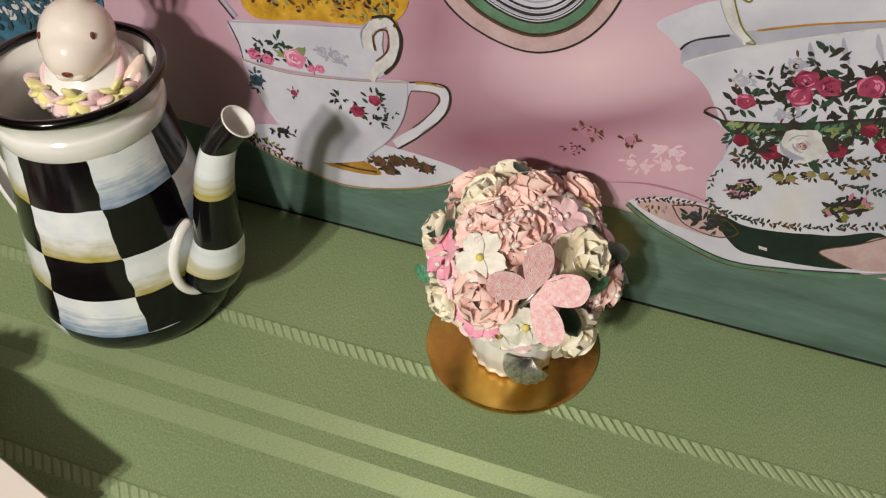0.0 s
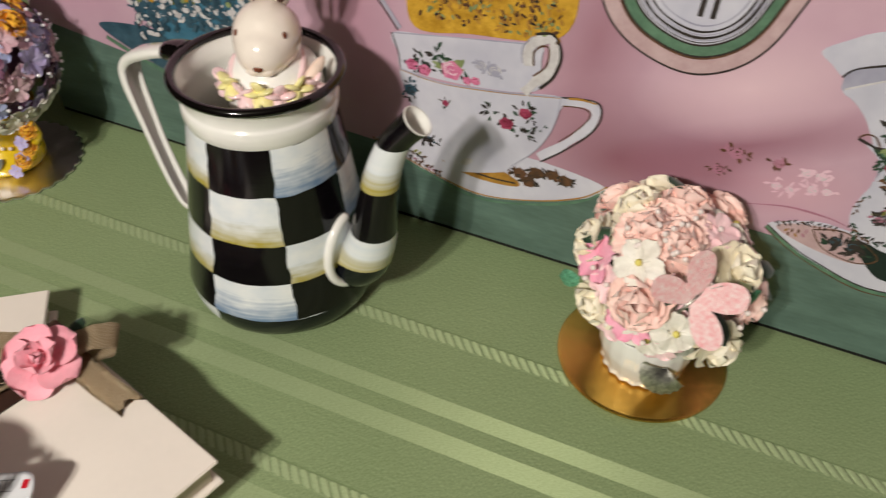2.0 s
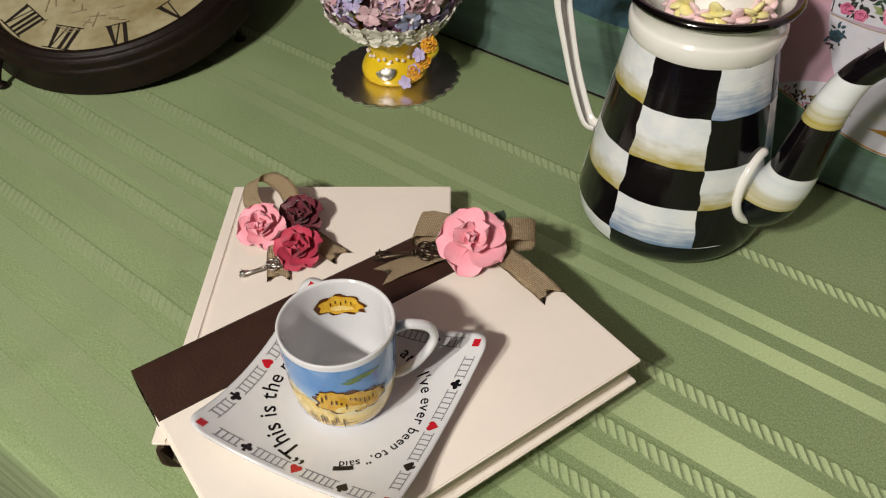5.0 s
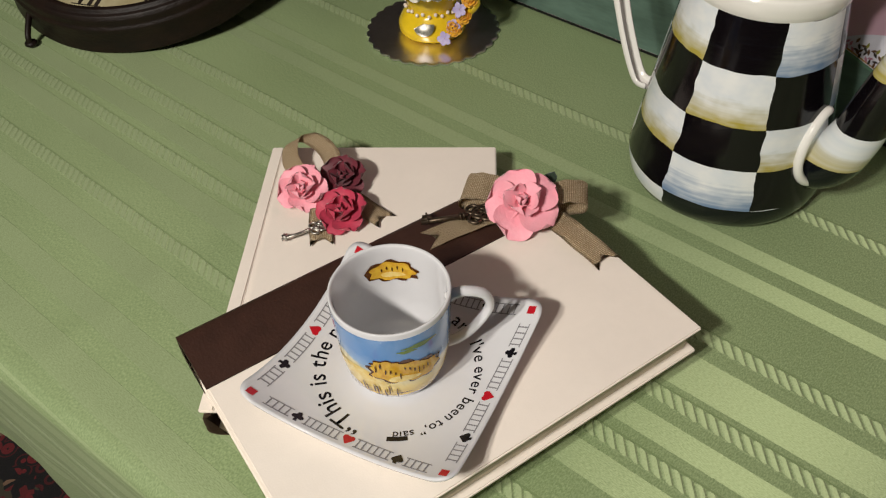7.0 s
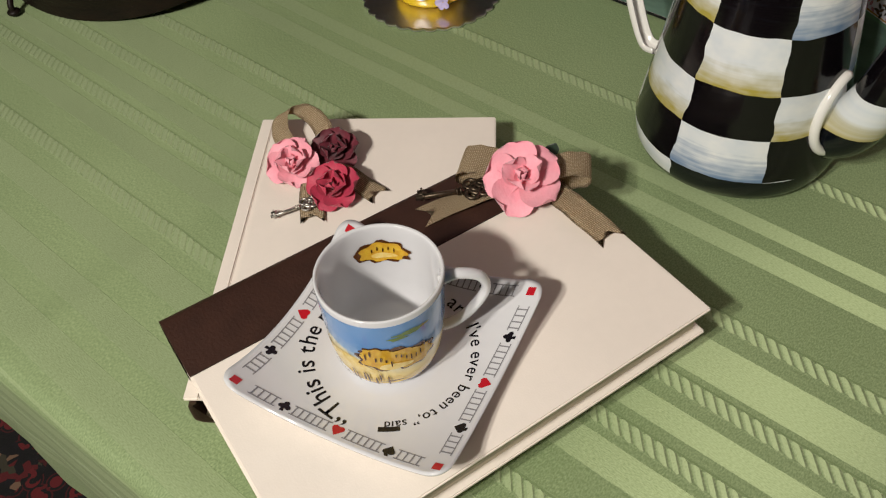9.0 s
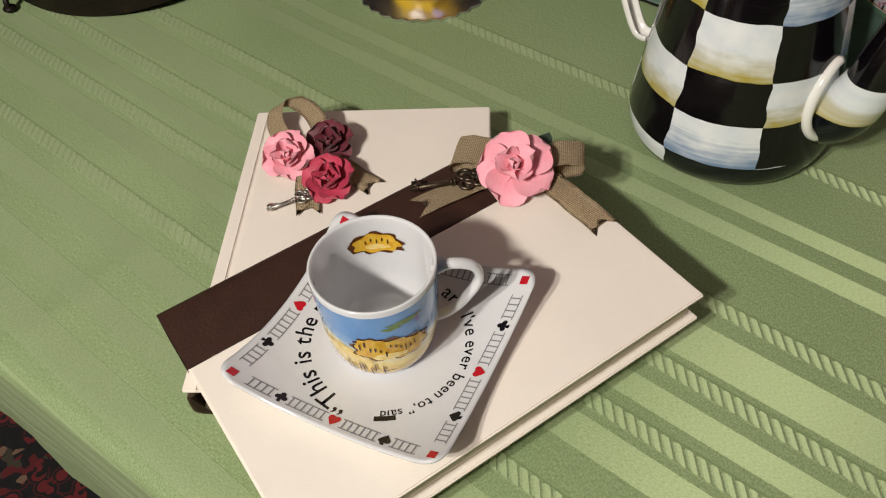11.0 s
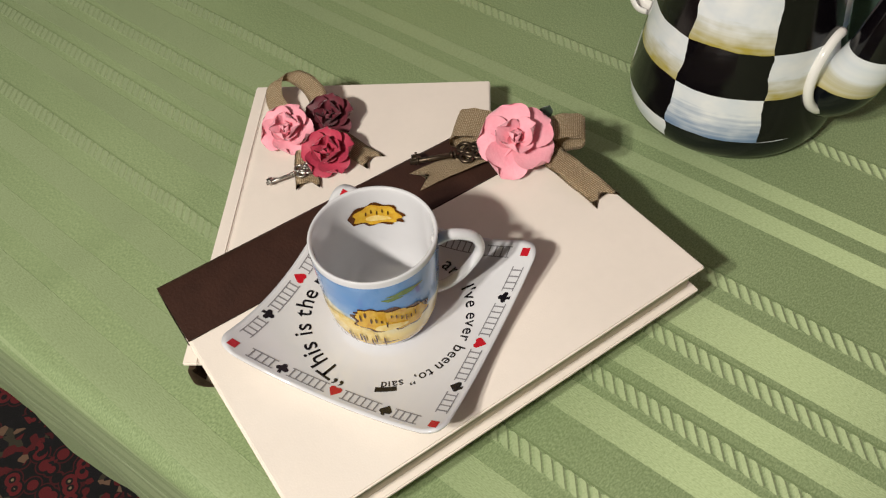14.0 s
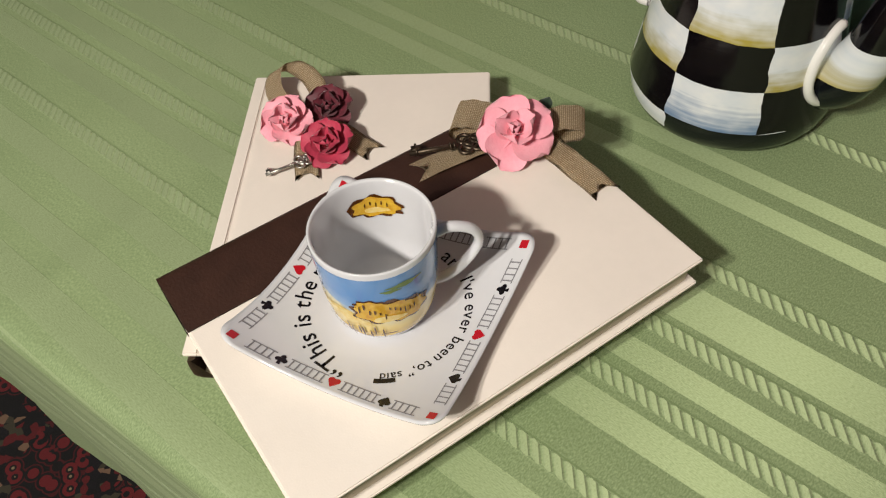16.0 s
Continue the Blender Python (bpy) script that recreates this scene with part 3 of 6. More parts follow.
part("leaf", leaf_mesh(0.02, LEAF), None, upper, "green paper leaf", on(upper, pose(-0.4050, 0.2080, Z2 + 0.010, 0, 0, 95)))


# ---- saucer and cup ----
SX, SY, SZ, SROT = -0.3850, 0.0472, 0.0503, 14.0
HALF = 0.0655


def saucer_height(x, y):
    """The dish's upper surface: a round well, rising to the square rim, corners highest."""
    r = math.hypot(x, y)
    k = max(0.0, r - 0.036)
    return 0.0040 + 5.5 * k * k + 0.09 * k


saucer = thing("saucer", pose(SX, SY, SZ, 0, 0, SROT), "square white porcelain saucer with card suits and lettering", "saucer")


def saucer_mesh():
    bm = bmesh.new()
    n, rad = 56, 0.012
    def place(u, v):
        # square with rounded corners from the unit square
        x, y = u * HALF, v * HALF
        ax, ay = abs(x), abs(y)
        c = HALF - rad
        m = max(ax, ay) / HALF
        if ax > c * m and ay > c * m and m > 0:
            cc = c * m
            dx, dy, rr = ax - cc, ay - cc, rad * m
            d = math.hypot(dx, dy)
            big = max(dx, dy)
            if d > 0:
                ax, ay = cc + dx * big / d, cc + dy * big / d
        bow_in = 0.0022 * m * (1 - (min(ax, ay) / HALF) ** 2)
        if ax > ay:
            ax -= bow_in * (1 if m > 0.6 else 0) * (m - 0.6) / 0.4
        else:
            ay -= bow_in * (1 if m > 0.6 else 0) * (m - 0.6) / 0.4
        return math.copysign(ax, x), math.copysign(ay, y)
    up, dn = {}, {}
    for i in range(n + 1):
        for j in range(n + 1):
            x, y = place(2 * i / n - 1, 2 * j / n - 1)
            h = saucer_height(x, y)
            up[i, j] = bm.verts.new((x, y, h))
            dn[i, j] = bm.verts.new((x * 0.985, y * 0.985, max(0.0, h - 0.0042)))
    for i in range(n):
        for j in range(n):
            bm.faces.new((up[i, j], up[i + 1, j], up[i + 1, j + 1], up[i, j + 1]))
            bm.faces.new((dn[i, j + 1], dn[i + 1, j + 1], dn[i + 1, j], dn[i, j]))
    for k in range(n):
        for a, b in (((k, 0), (k + 1, 0)), ((k + 1, n), (k, n)), ((0, k + 1), (0, k)), ((n, k), (n, k + 1))):
            bm.faces.new((up[a], dn[a], dn[b], up[b]))
    return bm


part("dish", saucer_mesh(), PORCELAIN, saucer)


def print_on(bm, height):
    """Lays a flat print on a curved surface."""
    for v in bm.verts:
        v.co.z = height(v.co.x, v.co.y) + 0.00025
    return bm


def flat_shape(outline, bm=None):
    bm = bm or bmesh.new()
    f = bm.faces.new([bm.verts.new((x, y, 0)) for x, y in outline])
    bmesh.ops.triangulate(bm, faces=[f])
    return bm


def moved(points, x, y, turn, s=1.0):
    c, d = math.cos(turn), math.sin(turn)
    return [(x + s * (px * c - py * d), y + s * (px * d + py * c)) for px, py in points]


DIAMOND = [(0, -1), (1, 0), (0, 1), (-1, 0)]
HEART = [(0, -1)] + [(x, y) for x, y in ((0.55, -0.35), (0.95, 0.2), (0.9, 0.65), (0.5, 0.9), (0.12, 0.75), (0, 0.5), (-0.12, 0.75), (-0.5, 0.9), (-0.9, 0.65), (-0.95, 0.2), (-0.55, -0.35))]
SPADE = [(0.3, -1), (0.1, -0.55), (0.5, -0.6), (0.9, -0.4), (0.95, 0.0), (0.5, 0.5), (0, 1), (-0.5, 0.5), (-0.95, 0.0), (-0.9, -0.4), (-0.5, -0.6), (-0.1, -0.55), (-0.3, -1)]
CLUB = [(0.3, -1), (0.1, -0.4)] + [(0.55 + 0.42 * math.cos(a), -0.1 + 0.42 * math.sin(a)) for a in (-2.2, -1.2, -0.3, 0.6, 1.5)] + [(0.42 * math.cos(a), 0.55 + 0.42 * math.sin(a)) for a in (-0.4, 0.5, 1.57, 2.6, 3.5)] + [(-0.55 + 0.42 * math.cos(a), -0.1 + 0.42 * math.sin(a)) for a in (1.6, 2.5, 3.4, 4.3, 5.3)] + [(-0.1, -0.4), (-0.3, -1)]
EDGE = 0.0580
for side in range(4):
    turn = side * math.pi / 2
    def rim(u):
        """Points along one side of the rim."""
        return moved([(u, -EDGE + 0.0018 * (1 - (u / EDGE) ** 2))], 0, 0, turn)[0]
    x, y = rim(-EDGE)
    part("diamond_mark", print_on(flat_shape(moved([(-0.7, -0.7), (0.7, -0.7), (0.7, 0.7), (-0.7, 0.7)], x, y, turn, 0.0033)), saucer_height), RED_INK, saucer)
    for u, shape, ink, nm in ((-0.0305, CLUB if side % 2 == 0 else SPADE, BLACK_INK, "club_mark" if side % 2 == 0 else "spade_mark"), (0.0, HEART, RED_INK, "heart_mark"), (0.0305, SPADE if side % 2 == 0 else CLUB, BLACK_INK, "spade_mark" if side % 2 == 0 else "club_mark")):
        x, y = rim(u)
        part(nm, print_on(flat_shape(moved(shape, x, y, turn, 0.0036)), saucer_height), ink, saucer)
    # ladder border between the marks
    for u0, u1 in ((-0.0495, -0.0345), (-0.0265, -0.0045), (0.0045, 0.0265), (0.0345, 0.0495)):
        bm = bmesh.new()
        w, t, steps = 0.0033, 0.0006, max(3, int((u1 - u0) / 0.0036))
        for k in range(steps):
            a, b = u0 + (u1 - u0) * k / steps, u0 + (u1 - u0) * (k + 1) / steps
            ya, yb = -EDGE + 0.0018 * (1 - (a / EDGE) ** 2), -EDGE + 0.0018 * (1 - (b / EDGE) ** 2)
            for s in (-w, w - t):
                flat_shape(moved([(a, ya + s), (b, yb + s), (b, yb + s + t), (a, ya + s + t)], 0, 0, turn), bm)
            flat_shape(moved([(a + 0.0012, ya - w), (a + 0.0020, ya - w), (a + 0.0020, ya + w), (a + 0.0012, ya + w)], 0, 0, turn), bm)
        part("ladder_border", print_on(bm, saucer_height), GREY_INK, saucer)


def letters(text, size):
    """Flat letter shapes, one by one, with their advance."""
    out = []
    for ch in text:
        if ch == " ":
            out.append((None, size * 0.28))
            continue
        cu = bpy.data.curves.new("letter", "FONT")
        cu.body, cu.size, cu.resolution_u, cu.offset = ch, size, 3, size * 0.007
        ob = new("letter", cu)
        bpy.context.view_layer.update()
        me = bpy.data.meshes.new_from_object(ob.evaluated_get(bpy.context.evaluated_depsgraph_get()))
        bpy.data.objects.remove(ob)
        bpy.data.curves.remove(cu)
        xs = [v.co.x for v in me.vertices] or [0]
        out.append((me, max(xs) + size * 0.07))
    return out


def arc_text(text, radius, start, size0, size1):
    """Words round the well, clockwise, letter tops outward; sizes run from size0 to size1."""
    a = math.radians(start - SROT)
    n = len(text)
    bm_word, words = bmesh.new(), []
    for k, ch in enumerate(text):
        size = size0 + (size1 - size0) * k / max(1, n - 1)
        (me, adv), = letters(ch, size)
        if me is None:
            words.append(bm_word)
            bm_word = bmesh.new()
        else:
            ang = a - adv / 2 / radius
            turn = ang - math.pi / 2
            tmp = bmesh.new()
            tmp.from_mesh(me)
            for v in tmp.verts:
                lx, ly = (v.co.x - adv / 2) * 1.0, v.co.y - size * 0.25
                rr = radius + ly
                th = ang - lx / radius
                v.co = Vector((rr * math.cos(th), rr * math.sin(th), 0))
            tmp.to_mesh(me)
            tmp.free()
            bm_word.from_mesh(me)
            bpy.data.meshes.remove(me)
        a -= adv / radius
    words.append(bm_word)
    for w in words:
        if len(w.verts):
            bmesh.ops.subdivide_edges(w, edges=[e for e in w.edges if e.calc_length() > 0.003], cuts=1)
            bmesh.ops.triangulate(w, faces=w.faces[:])
            print_on(w, saucer_height)
            part("lettering", w, BLACK_INK, saucer, smooth=False)


arc_text("\u201cThis is the m", 0.0455, -74, 0.0152, 0.0128)
arc_text("art", 0.0460, 86, 0.0120, 0.0112)
arc_text("I've ever been to,\u201d said", 0.0462, 60, 0.0108, 0.0070)
bm = bmesh.new()
for k in range(10):
    a0, a1 = math.radians(-42 - SROT - 1.3 * k), math.radians(-42 - SROT - 1.3 * (k + 1))
    flat_shape([(0.0480 * math.cos(a0), 0.0480 * math.sin(a0)), (0.0512 * math.cos(a0), 0.0512 * math.sin(a0)), (0.0512 * math.cos(a1), 0.0512 * math.sin(a1)), (0.0480 * math.cos(a1), 0.0480 * math.sin(a1))], bm)
part("lettering_bar", print_on(bm, saucer_height), BLACK_INK, saucer)

# the cup
CH, CR = 0.0645, 0.0326
cup = thing("cup", pose(-0.3873, 0.0490, SZ + 0.0042, 0, 0, 0), "small white porcelain cup with a blue and yellow painted scene", "cup")
wall_out = [(0.0, 0.001), (0.021, 0.001), (0.0225, 0.0), (0.0245, 0.0004), (0.0265, 0.004), (0.0288, 0.012), (0.0306, 0.024), (0.0314, 0.040), (CR, CH - 0.001)]
wall_in = [(CR - 0.0006, CH), (CR - 0.0022, CH - 0.001), (0.0294, 0.040), (0.0286, 0.022), (0.0262, 0.009), (0.020, 0.005), (0.0, 0.0045)]


def cup_radius(z):
    for (r0, z0), (r1, z1) in zip(wall_out[4:], wall_out[5:]):
        if z0 <= z <= z1:
            return r0 + (r1 - r0) * (z - z0) / (z1 - z0)
    return CR


def cup_paint():
    """The painted band: blue sky, pale hills and a yellow ground, as glaze."""
    m = mat("painted_glaze", "7fa6d2", 0.1, coat=0.5)
    nt = m.node_tree
    N, L = nt.nodes.new, nt.links.new
    tc = N("ShaderNodeTexCoord")
    sep = N("ShaderNodeSeparateXYZ")
    L(tc.outputs["Object"], sep.inputs[0])
    n = N("ShaderNodeTexNoise")
    n.inputs["Scale"].default_value, n.inputs["Detail"].default_value = 70, 4
    L(tc.outputs["Object"], n.inputs["Vector"])
    a = N("ShaderNodeMath")
    a.operation = "MULTIPLY_ADD"
    a.inputs[1].default_value = 0.014
    L(n.outputs["Fac"], a.inputs[0])
    L(sep.outputs[2], a.inputs[2])
    hill = N("ShaderNodeMath")
    hill.operation = "MULTIPLY_ADD"
    hill.inputs[1].default_value = 0.20
    L(sep.outputs[0], hill.inputs[0])
    L(a.outputs[0], hill.inputs[2])
    mr = N("ShaderNodeMapRange")
    mr.inputs[1].default_value, mr.inputs[2].default_value = 0.0, 0.071
    L(hill.outputs[0], mr.inputs[0])
    r = N("ShaderNodeValToRGB")
    els = [(0.0, "a8742c"), (0.14, "d39a38"), (0.26, "ecc658"), (0.42, "f2dc92"), (0.56, "e8e2c0"), (0.60, "8fb2dc"), (0.75, "5f93d0"), (0.92, "6b9ad2")]
    for p, c in els:
        e = r.color_ramp.elements.new(p)
        e.color = lin(c)
    r.color_ramp.elements.remove(r.color_ramp.elements[-1])
    L(mr.outputs[0], r.inputs[0])
    L(r.outputs[0], nt.nodes["Principled BSDF"].inputs["Base Color"])
    return m


CUP_PAINT = cup_paint()
prof = rounded(wall_out, 3, 0.3) + rounded(wall_in, 3, 0.3)
part("cup_body", lathe(prof, 72), PORCELAIN, cup)
band = [(cup_radius(z) + 0.00022, z) for z in [0.006 + (CH - 0.010) * k / 24 for k in range(25)]]
part("painted_band", lathe(band, 96), CUP_PAINT, cup, "blue sky and yellow ground painted round the cup")
ha = math.radians(49)
hd = Vector((math.cos(ha), math.sin(ha), 0))
hp = spline([hd * 0.0300 + Vector((0, 0, 0.050)), hd * 0.039 + Vector((0, 0, 0.0535)), hd * 0.0505 + Vector((0, 0, 0.049)), hd * 0.0535 + Vector((0, 0, 0.038)), hd * 0.046 + Vector((0, 0, 0.024)), hd * 0.0365 + Vector((0, 0, 0.015)), hd * 0.0285 + Vector((0, 0, 0.0125))], 6)
part("cup_handle", sweep(hp, round_section(0.0033, 14, 0.8), up=Vector((-hd.y, hd.x, 0))), PORCELAIN, cup)

# painted motifs on the cup: plain yellow and brown shapes
YELLOW_INK = mat("ochre_paint", "e3bd3c", 0.12, other="c9922a", scale=260, coat=0.4)
BROWN_INK = mat("brown_paint", "5b3314", 0.12, vary=0.2, scale=200, coat=0.4)
LEAF_INK = mat("leaf_green_paint", "6f8a3a", 0.12, vary=0.2, scale=200, coat=0.4)
PALE_INK = mat("pale_yellow_paint", "f1dfa0", 0.12, other="e4c05a", scale=260, coat=0.4)


def cup_motif(name, outline, ink, turn, height, inside=False, lift=0.0004):
    """A painted shape wrapped on the cup's wall; outline in metres (along, up)."""
    bm = bmesh.new()
    f = bm.faces.new([bm.verts.new((x, y, 0)) for x, y in outline])
    bmesh.ops.triangulate(bm, faces=[f])
    for _ in range(2):
        bmesh.ops.subdivide_edges(bm, edges=[e for e in bm.edges if e.calc_length() > 0.002], cuts=1)
        bmesh.ops.triangulate(bm, faces=bm.faces[:])
    for v in bm.verts:
        z = height + v.co.y
        r = cup_radius(z) + lift if not inside else 0.0291 + (z - 0.040) / 0.019 * 0.0008 - lift if z > 0.04 else 0.0288 - lift
        a = math.radians(turn) + (v.co.x if not inside else -v.co.x) / r
        v.co = Vector((r * math.cos(a), r * math.sin(a), z))
    return part(name, bm, ink, cup)


def blob(w, h, bumps, depth, seed, n=40):
    rng = random.Random(seed)
    ph = rng.uniform(0, 6)
    return [(w * math.cos(t) * (1 + depth * math.sin(bumps * t + ph)), h * math.sin(t) * (1 + depth * math.sin(bumps * t + ph))) for t in [2 * math.pi * k / n for k in range(n)]]


cup_motif("painted_patch", blob(0.0150, 0.0078, 9, 0.12, 2), BROWN_INK, 132, 0.0465, True, 0.0003)
cup_motif("painted_patch", blob(0.0130, 0.0066, 7, 0.10, 3), YELLOW_INK, 132, 0.0465, True, 0.0006)
cup_motif("painted_patch", blob(0.0070, 0.0019, 3, 0.10, 4), PALE_INK, 132, 0.0440, True, 0.0009)
for k in range(5):
    cup_motif("brush_stroke", blob(0.0004, 0.0016, 2, 0.1, k, 10), BROWN_INK, 120 + 6 * k, 0.0478 + 0.0012 * (k % 2), True, 0.0010)
for k, (turn, z, w, h) in enumerate(((-42, 0.0325, 0.0172, 0.0098), (-20, 0.0300, 0.0130, 0.0085), (-54, 0.0385, 0.0085, 0.0050))):
    cup_motif("painted_patch", blob(w, h, 8, 0.12, 5 + k), BROWN_INK, turn, z, lift=0.0005)
    cup_motif("painted_patch", blob(w * 0.88, h * 0.84, 7, 0.11, 8 + k), YELLOW_INK, turn, z, lift=0.0008)
cup_motif("painted_patch", blob(0.0088, 0.0026, 3, 0.10, 7), PALE_INK, -38, 0.0270, lift=0.0012)
cup_motif("painted_patch", blob(0.0090, 0.0017, 4, 0.18, 8), LEAF_INK, -20, 0.0520, lift=0.0005)
cup_motif("painted_patch", blob(0.0050, 0.0014, 4, 0.18, 9), LEAF_INK, -33, 0.0495, lift=0.0005)
cup_motif("painted_patch", blob(0.0180, 0.0085, 4, 0.14, 9), PALE_INK, -92, 0.0230, lift=0.0005)
rng = random.Random(4)
for k in range(12):          # brown brushwork along the ground and on the yellow shapes
    cup_motif("brush_stroke", blob(0.0005, rng.uniform(0.0030, 0.0060), 2, 0.1, k, 12), BROWN_INK, -112 + 6.0 * k + rng.uniform(-2, 2), 0.0125 + rng.uniform(-0.002, 0.004), lift=0.0013)
for k in range(14):
    cup_motif("brush_stroke", blob(0.0004, rng.uniform(0.0012, 0.0030), 2, 0.1, k, 12), BROWN_INK, -64 + 4.6 * k, 0.0345 + rng.uniform(-0.005, 0.006), lift=0.0014)
for k in range(9):
    cup_motif("brush_stroke", blob(rng.uniform(0.003, 0.006), 0.0004, 2, 0.1, k, 14), BROWN_INK, -100 + 12 * k, 0.0090 + 0.0016 * (k % 3), lift=0.0013)


# ---- the checked coffee pot ----
def check_material():
    """Hand-painted checks: black, and white with yellow-green or blue brushwork."""
    m = bpy.data.materials.new("painted_checks")
    m.use_nodes = True
    nt = m.node_tree
    b = nt.nodes["Principled BSDF"]
    N, L = nt.nodes.new, nt.links.new

    def mth(op, *vals):
        n = N("ShaderNodeMath")
        n.operation = op
        for i, v in enumerate(vals):
            if isinstance(v, (int, float)):
                n.inputs[i].default_value = v
            else:
                L(v, n.inputs[i])
        return n.outputs[0]

    def mixc(f, a, c):
        n = N("ShaderNodeMix")
        n.data_type, n.clamp_factor = "RGBA", True
        L(f, n.inputs[0])
        for i, v in ((6, a), (7, c)):
            if isinstance(v, tuple):
                n.inputs[i].default_value = v
            else:
                L(v, n.inputs[i])
        return n.outputs[2]

    uv = N("ShaderNodeUVMap")
    uv.uv_map = "checks"
    sep = N("ShaderNodeSeparateXYZ")
    L(uv.outputs[0], sep.inputs[0])
    w = N("ShaderNodeTexNoise")
    w.inputs["Scale"].default_value = 1.6
    L(uv.outputs[0], w.inputs["Vector"])
    ws = N("ShaderNodeSeparateColor")
    L(w.outputs["Color"], ws.inputs[0])
    u = mth("ADD", sep.outputs[0], mth("MULTIPLY_ADD", ws.outputs[0], 0.14, -0.07))
    v = mth("ADD", sep.outputs[1], mth("MULTIPLY_ADD", ws.outputs[1], 0.14, -0.07))
    col, row = mth("FLOOR", u), mth("FLOOR", v)
    par = mth("PINGPONG", mth("ADD", col, row), 1.0)
    fv, fu = mth("FRACT", v), mth("FRACT", u)
    cv = N("ShaderNodeCombineXYZ")
    L(col, cv.inputs[0])
    L(row, cv.inputs[1])
    wn = N("ShaderNodeTexWhiteNoise")
    wn.noise_dimensions = "2D"
    L(cv.outputs[0], wn.inputs["Vector"])
    st = N("ShaderNodeMapping")
    st.inputs["Scale"].default_value = (0.8, 10, 1)
    L(uv.outputs[0], st.inputs[0])
    sn = N("ShaderNodeTexNoise")
    sn.inputs["Scale"].default_value, sn.inputs["Detail"].default_value = 1.5, 5
    L(st.outputs[0], sn.inputs["Vector"])
    cl = N("ShaderNodeTexNoise")
    cl.inputs["Scale"].default_value = 3.5
    L(uv.outputs[0], cl.inputs["Vector"])
    g = mth("ADD", mth("ADD", fv, mth("MULTIPLY_ADD", sn.outputs["Fac"], 0.34, -0.17)), mth("MULTIPLY_ADD", cl.outputs["Fac"], 0.5, -0.25))
    mr = N("ShaderNodeMapRange")
    mr.inputs[1].default_value, mr.inputs[2].default_value = 0.50, 1.02
    L(g, mr.inputs[0])
    white = mixc(cl.outputs["Fac"], lin("f0efea"), lin("c6d0da"))
    yel = mixc(mr.outputs[0], white, lin("a99b48"))
    mr2 = N("ShaderNodeMapRange")
    mr2.inputs[1].default_value, mr2.inputs[2].default_value = 0.35, 1.05
    L(mth("ADD", g, mth("MULTIPLY_ADD", sn.outputs["Fac"], 0.5, -0.25)), mr2.inputs[0])
    blue = mixc(mr2.outputs[0], white, lin("6f87a6"))
    # the blue checks: every other one down a column pair
    pick = mth("MULTIPLY", mth("MULTIPLY", mth("LESS_THAN", u, 10.0), mth("GREATER_THAN", mth("ABSOLUTE", mth("ADD", col, 1.0)), 0.5)), mth("COMPARE", mth("FLOORED_MODULO", mth("ADD", row, mth("MULTIPLY", col, 3.0)), 4.0), 0.0, 0.2))
    light = mixc(pick, yel, blue)
    dark = mixc(mth("MULTIPLY", mth("GREATER_THAN", sn.outputs["Fac"], 0.6), 0.5), (0.004, 0.003, 0.004, 1), (0.008, 0.008, 0.011, 1))
    c = mixc(par, light, dark)
    neck = mth("LESS_THAN", sep.outputs[1], 1.0)
    c = mixc(neck, c, lin("edebe6"))
    edge = mth("MULTIPLY_ADD", mth("COMPARE", col, -1.0, 0.2), 0.6, 5.0)
    base = mth("GREATER_THAN", sep.outputs[1], edge)
    c = mixc(base, c, lin("0a0d13"))
    L(c, b.inputs["Base Color"])
    b.inputs["Roughness"].default_value = 0.14
    b.inputs["Specular IOR Level"].default_value = 0.40
    b.inputs["Coat Weight"].default_value = 0.05
    b.inputs["Coat Roughness"].default_value = 0.04
    bp = N("ShaderNodeBump")
    bp.inputs["Strength"].default_value, bp.inputs["Distance"].default_value = 0.08, 0.0006
    L(sn.outputs["Fac"], bp.inputs["Height"])
    L(bp.outputs[0], b.inputs["Normal"])
    return m


CHECKS = check_material()
PX, PY = -0.3425, 0.3790
pot = thing("coffee_pot", pose(PX, PY, 0.0012), "black and white checked enamel coffee pot without its lid", "coffee pot")


def row_of(z):
    lines = [0.164, 0.1285, 0.089, 0.0575, 0.025]
    if z > lines[0]:
        return 1 - (z - lines[0]) / 0.034
    for k in range(4):
        if z >= lines[k + 1]:
            return k + 1 + (lines[k] - z) / (lines[k] - lines[k + 1])
    return 5 + (lines[4] - z) / 0.0255


def checked_lathe(profile, seg=96):
    bm = bmesh.new()
    layer = bm.loops.layers.uv.new("checks")
    rings = [[bm.verts.new((-r * math.sin(2 * math.pi * k / seg), r * math.cos(2 * math.pi * k / seg), z)) for k in range(seg)] for r, z in profile]
    for (r0, z0), (r1, z1), a, b in zip(profile, profile[1:], rings, rings[1:]):
        for k in range(seg):
            l = (k + 1) % seg
            f = bm.faces.new((a[k], a[l], b[l], b[k]))
            f.smooth = True
            for lp, (kk, z) in zip(f.loops, ((k, z0), (k + 1, z0), (k + 1, z1), (k, z1))):
                az = 360 * kk / seg - 270          # seam at the back
                lp[layer].uv = ((az + 101.3) / 49.5, row_of(z))
    return bm


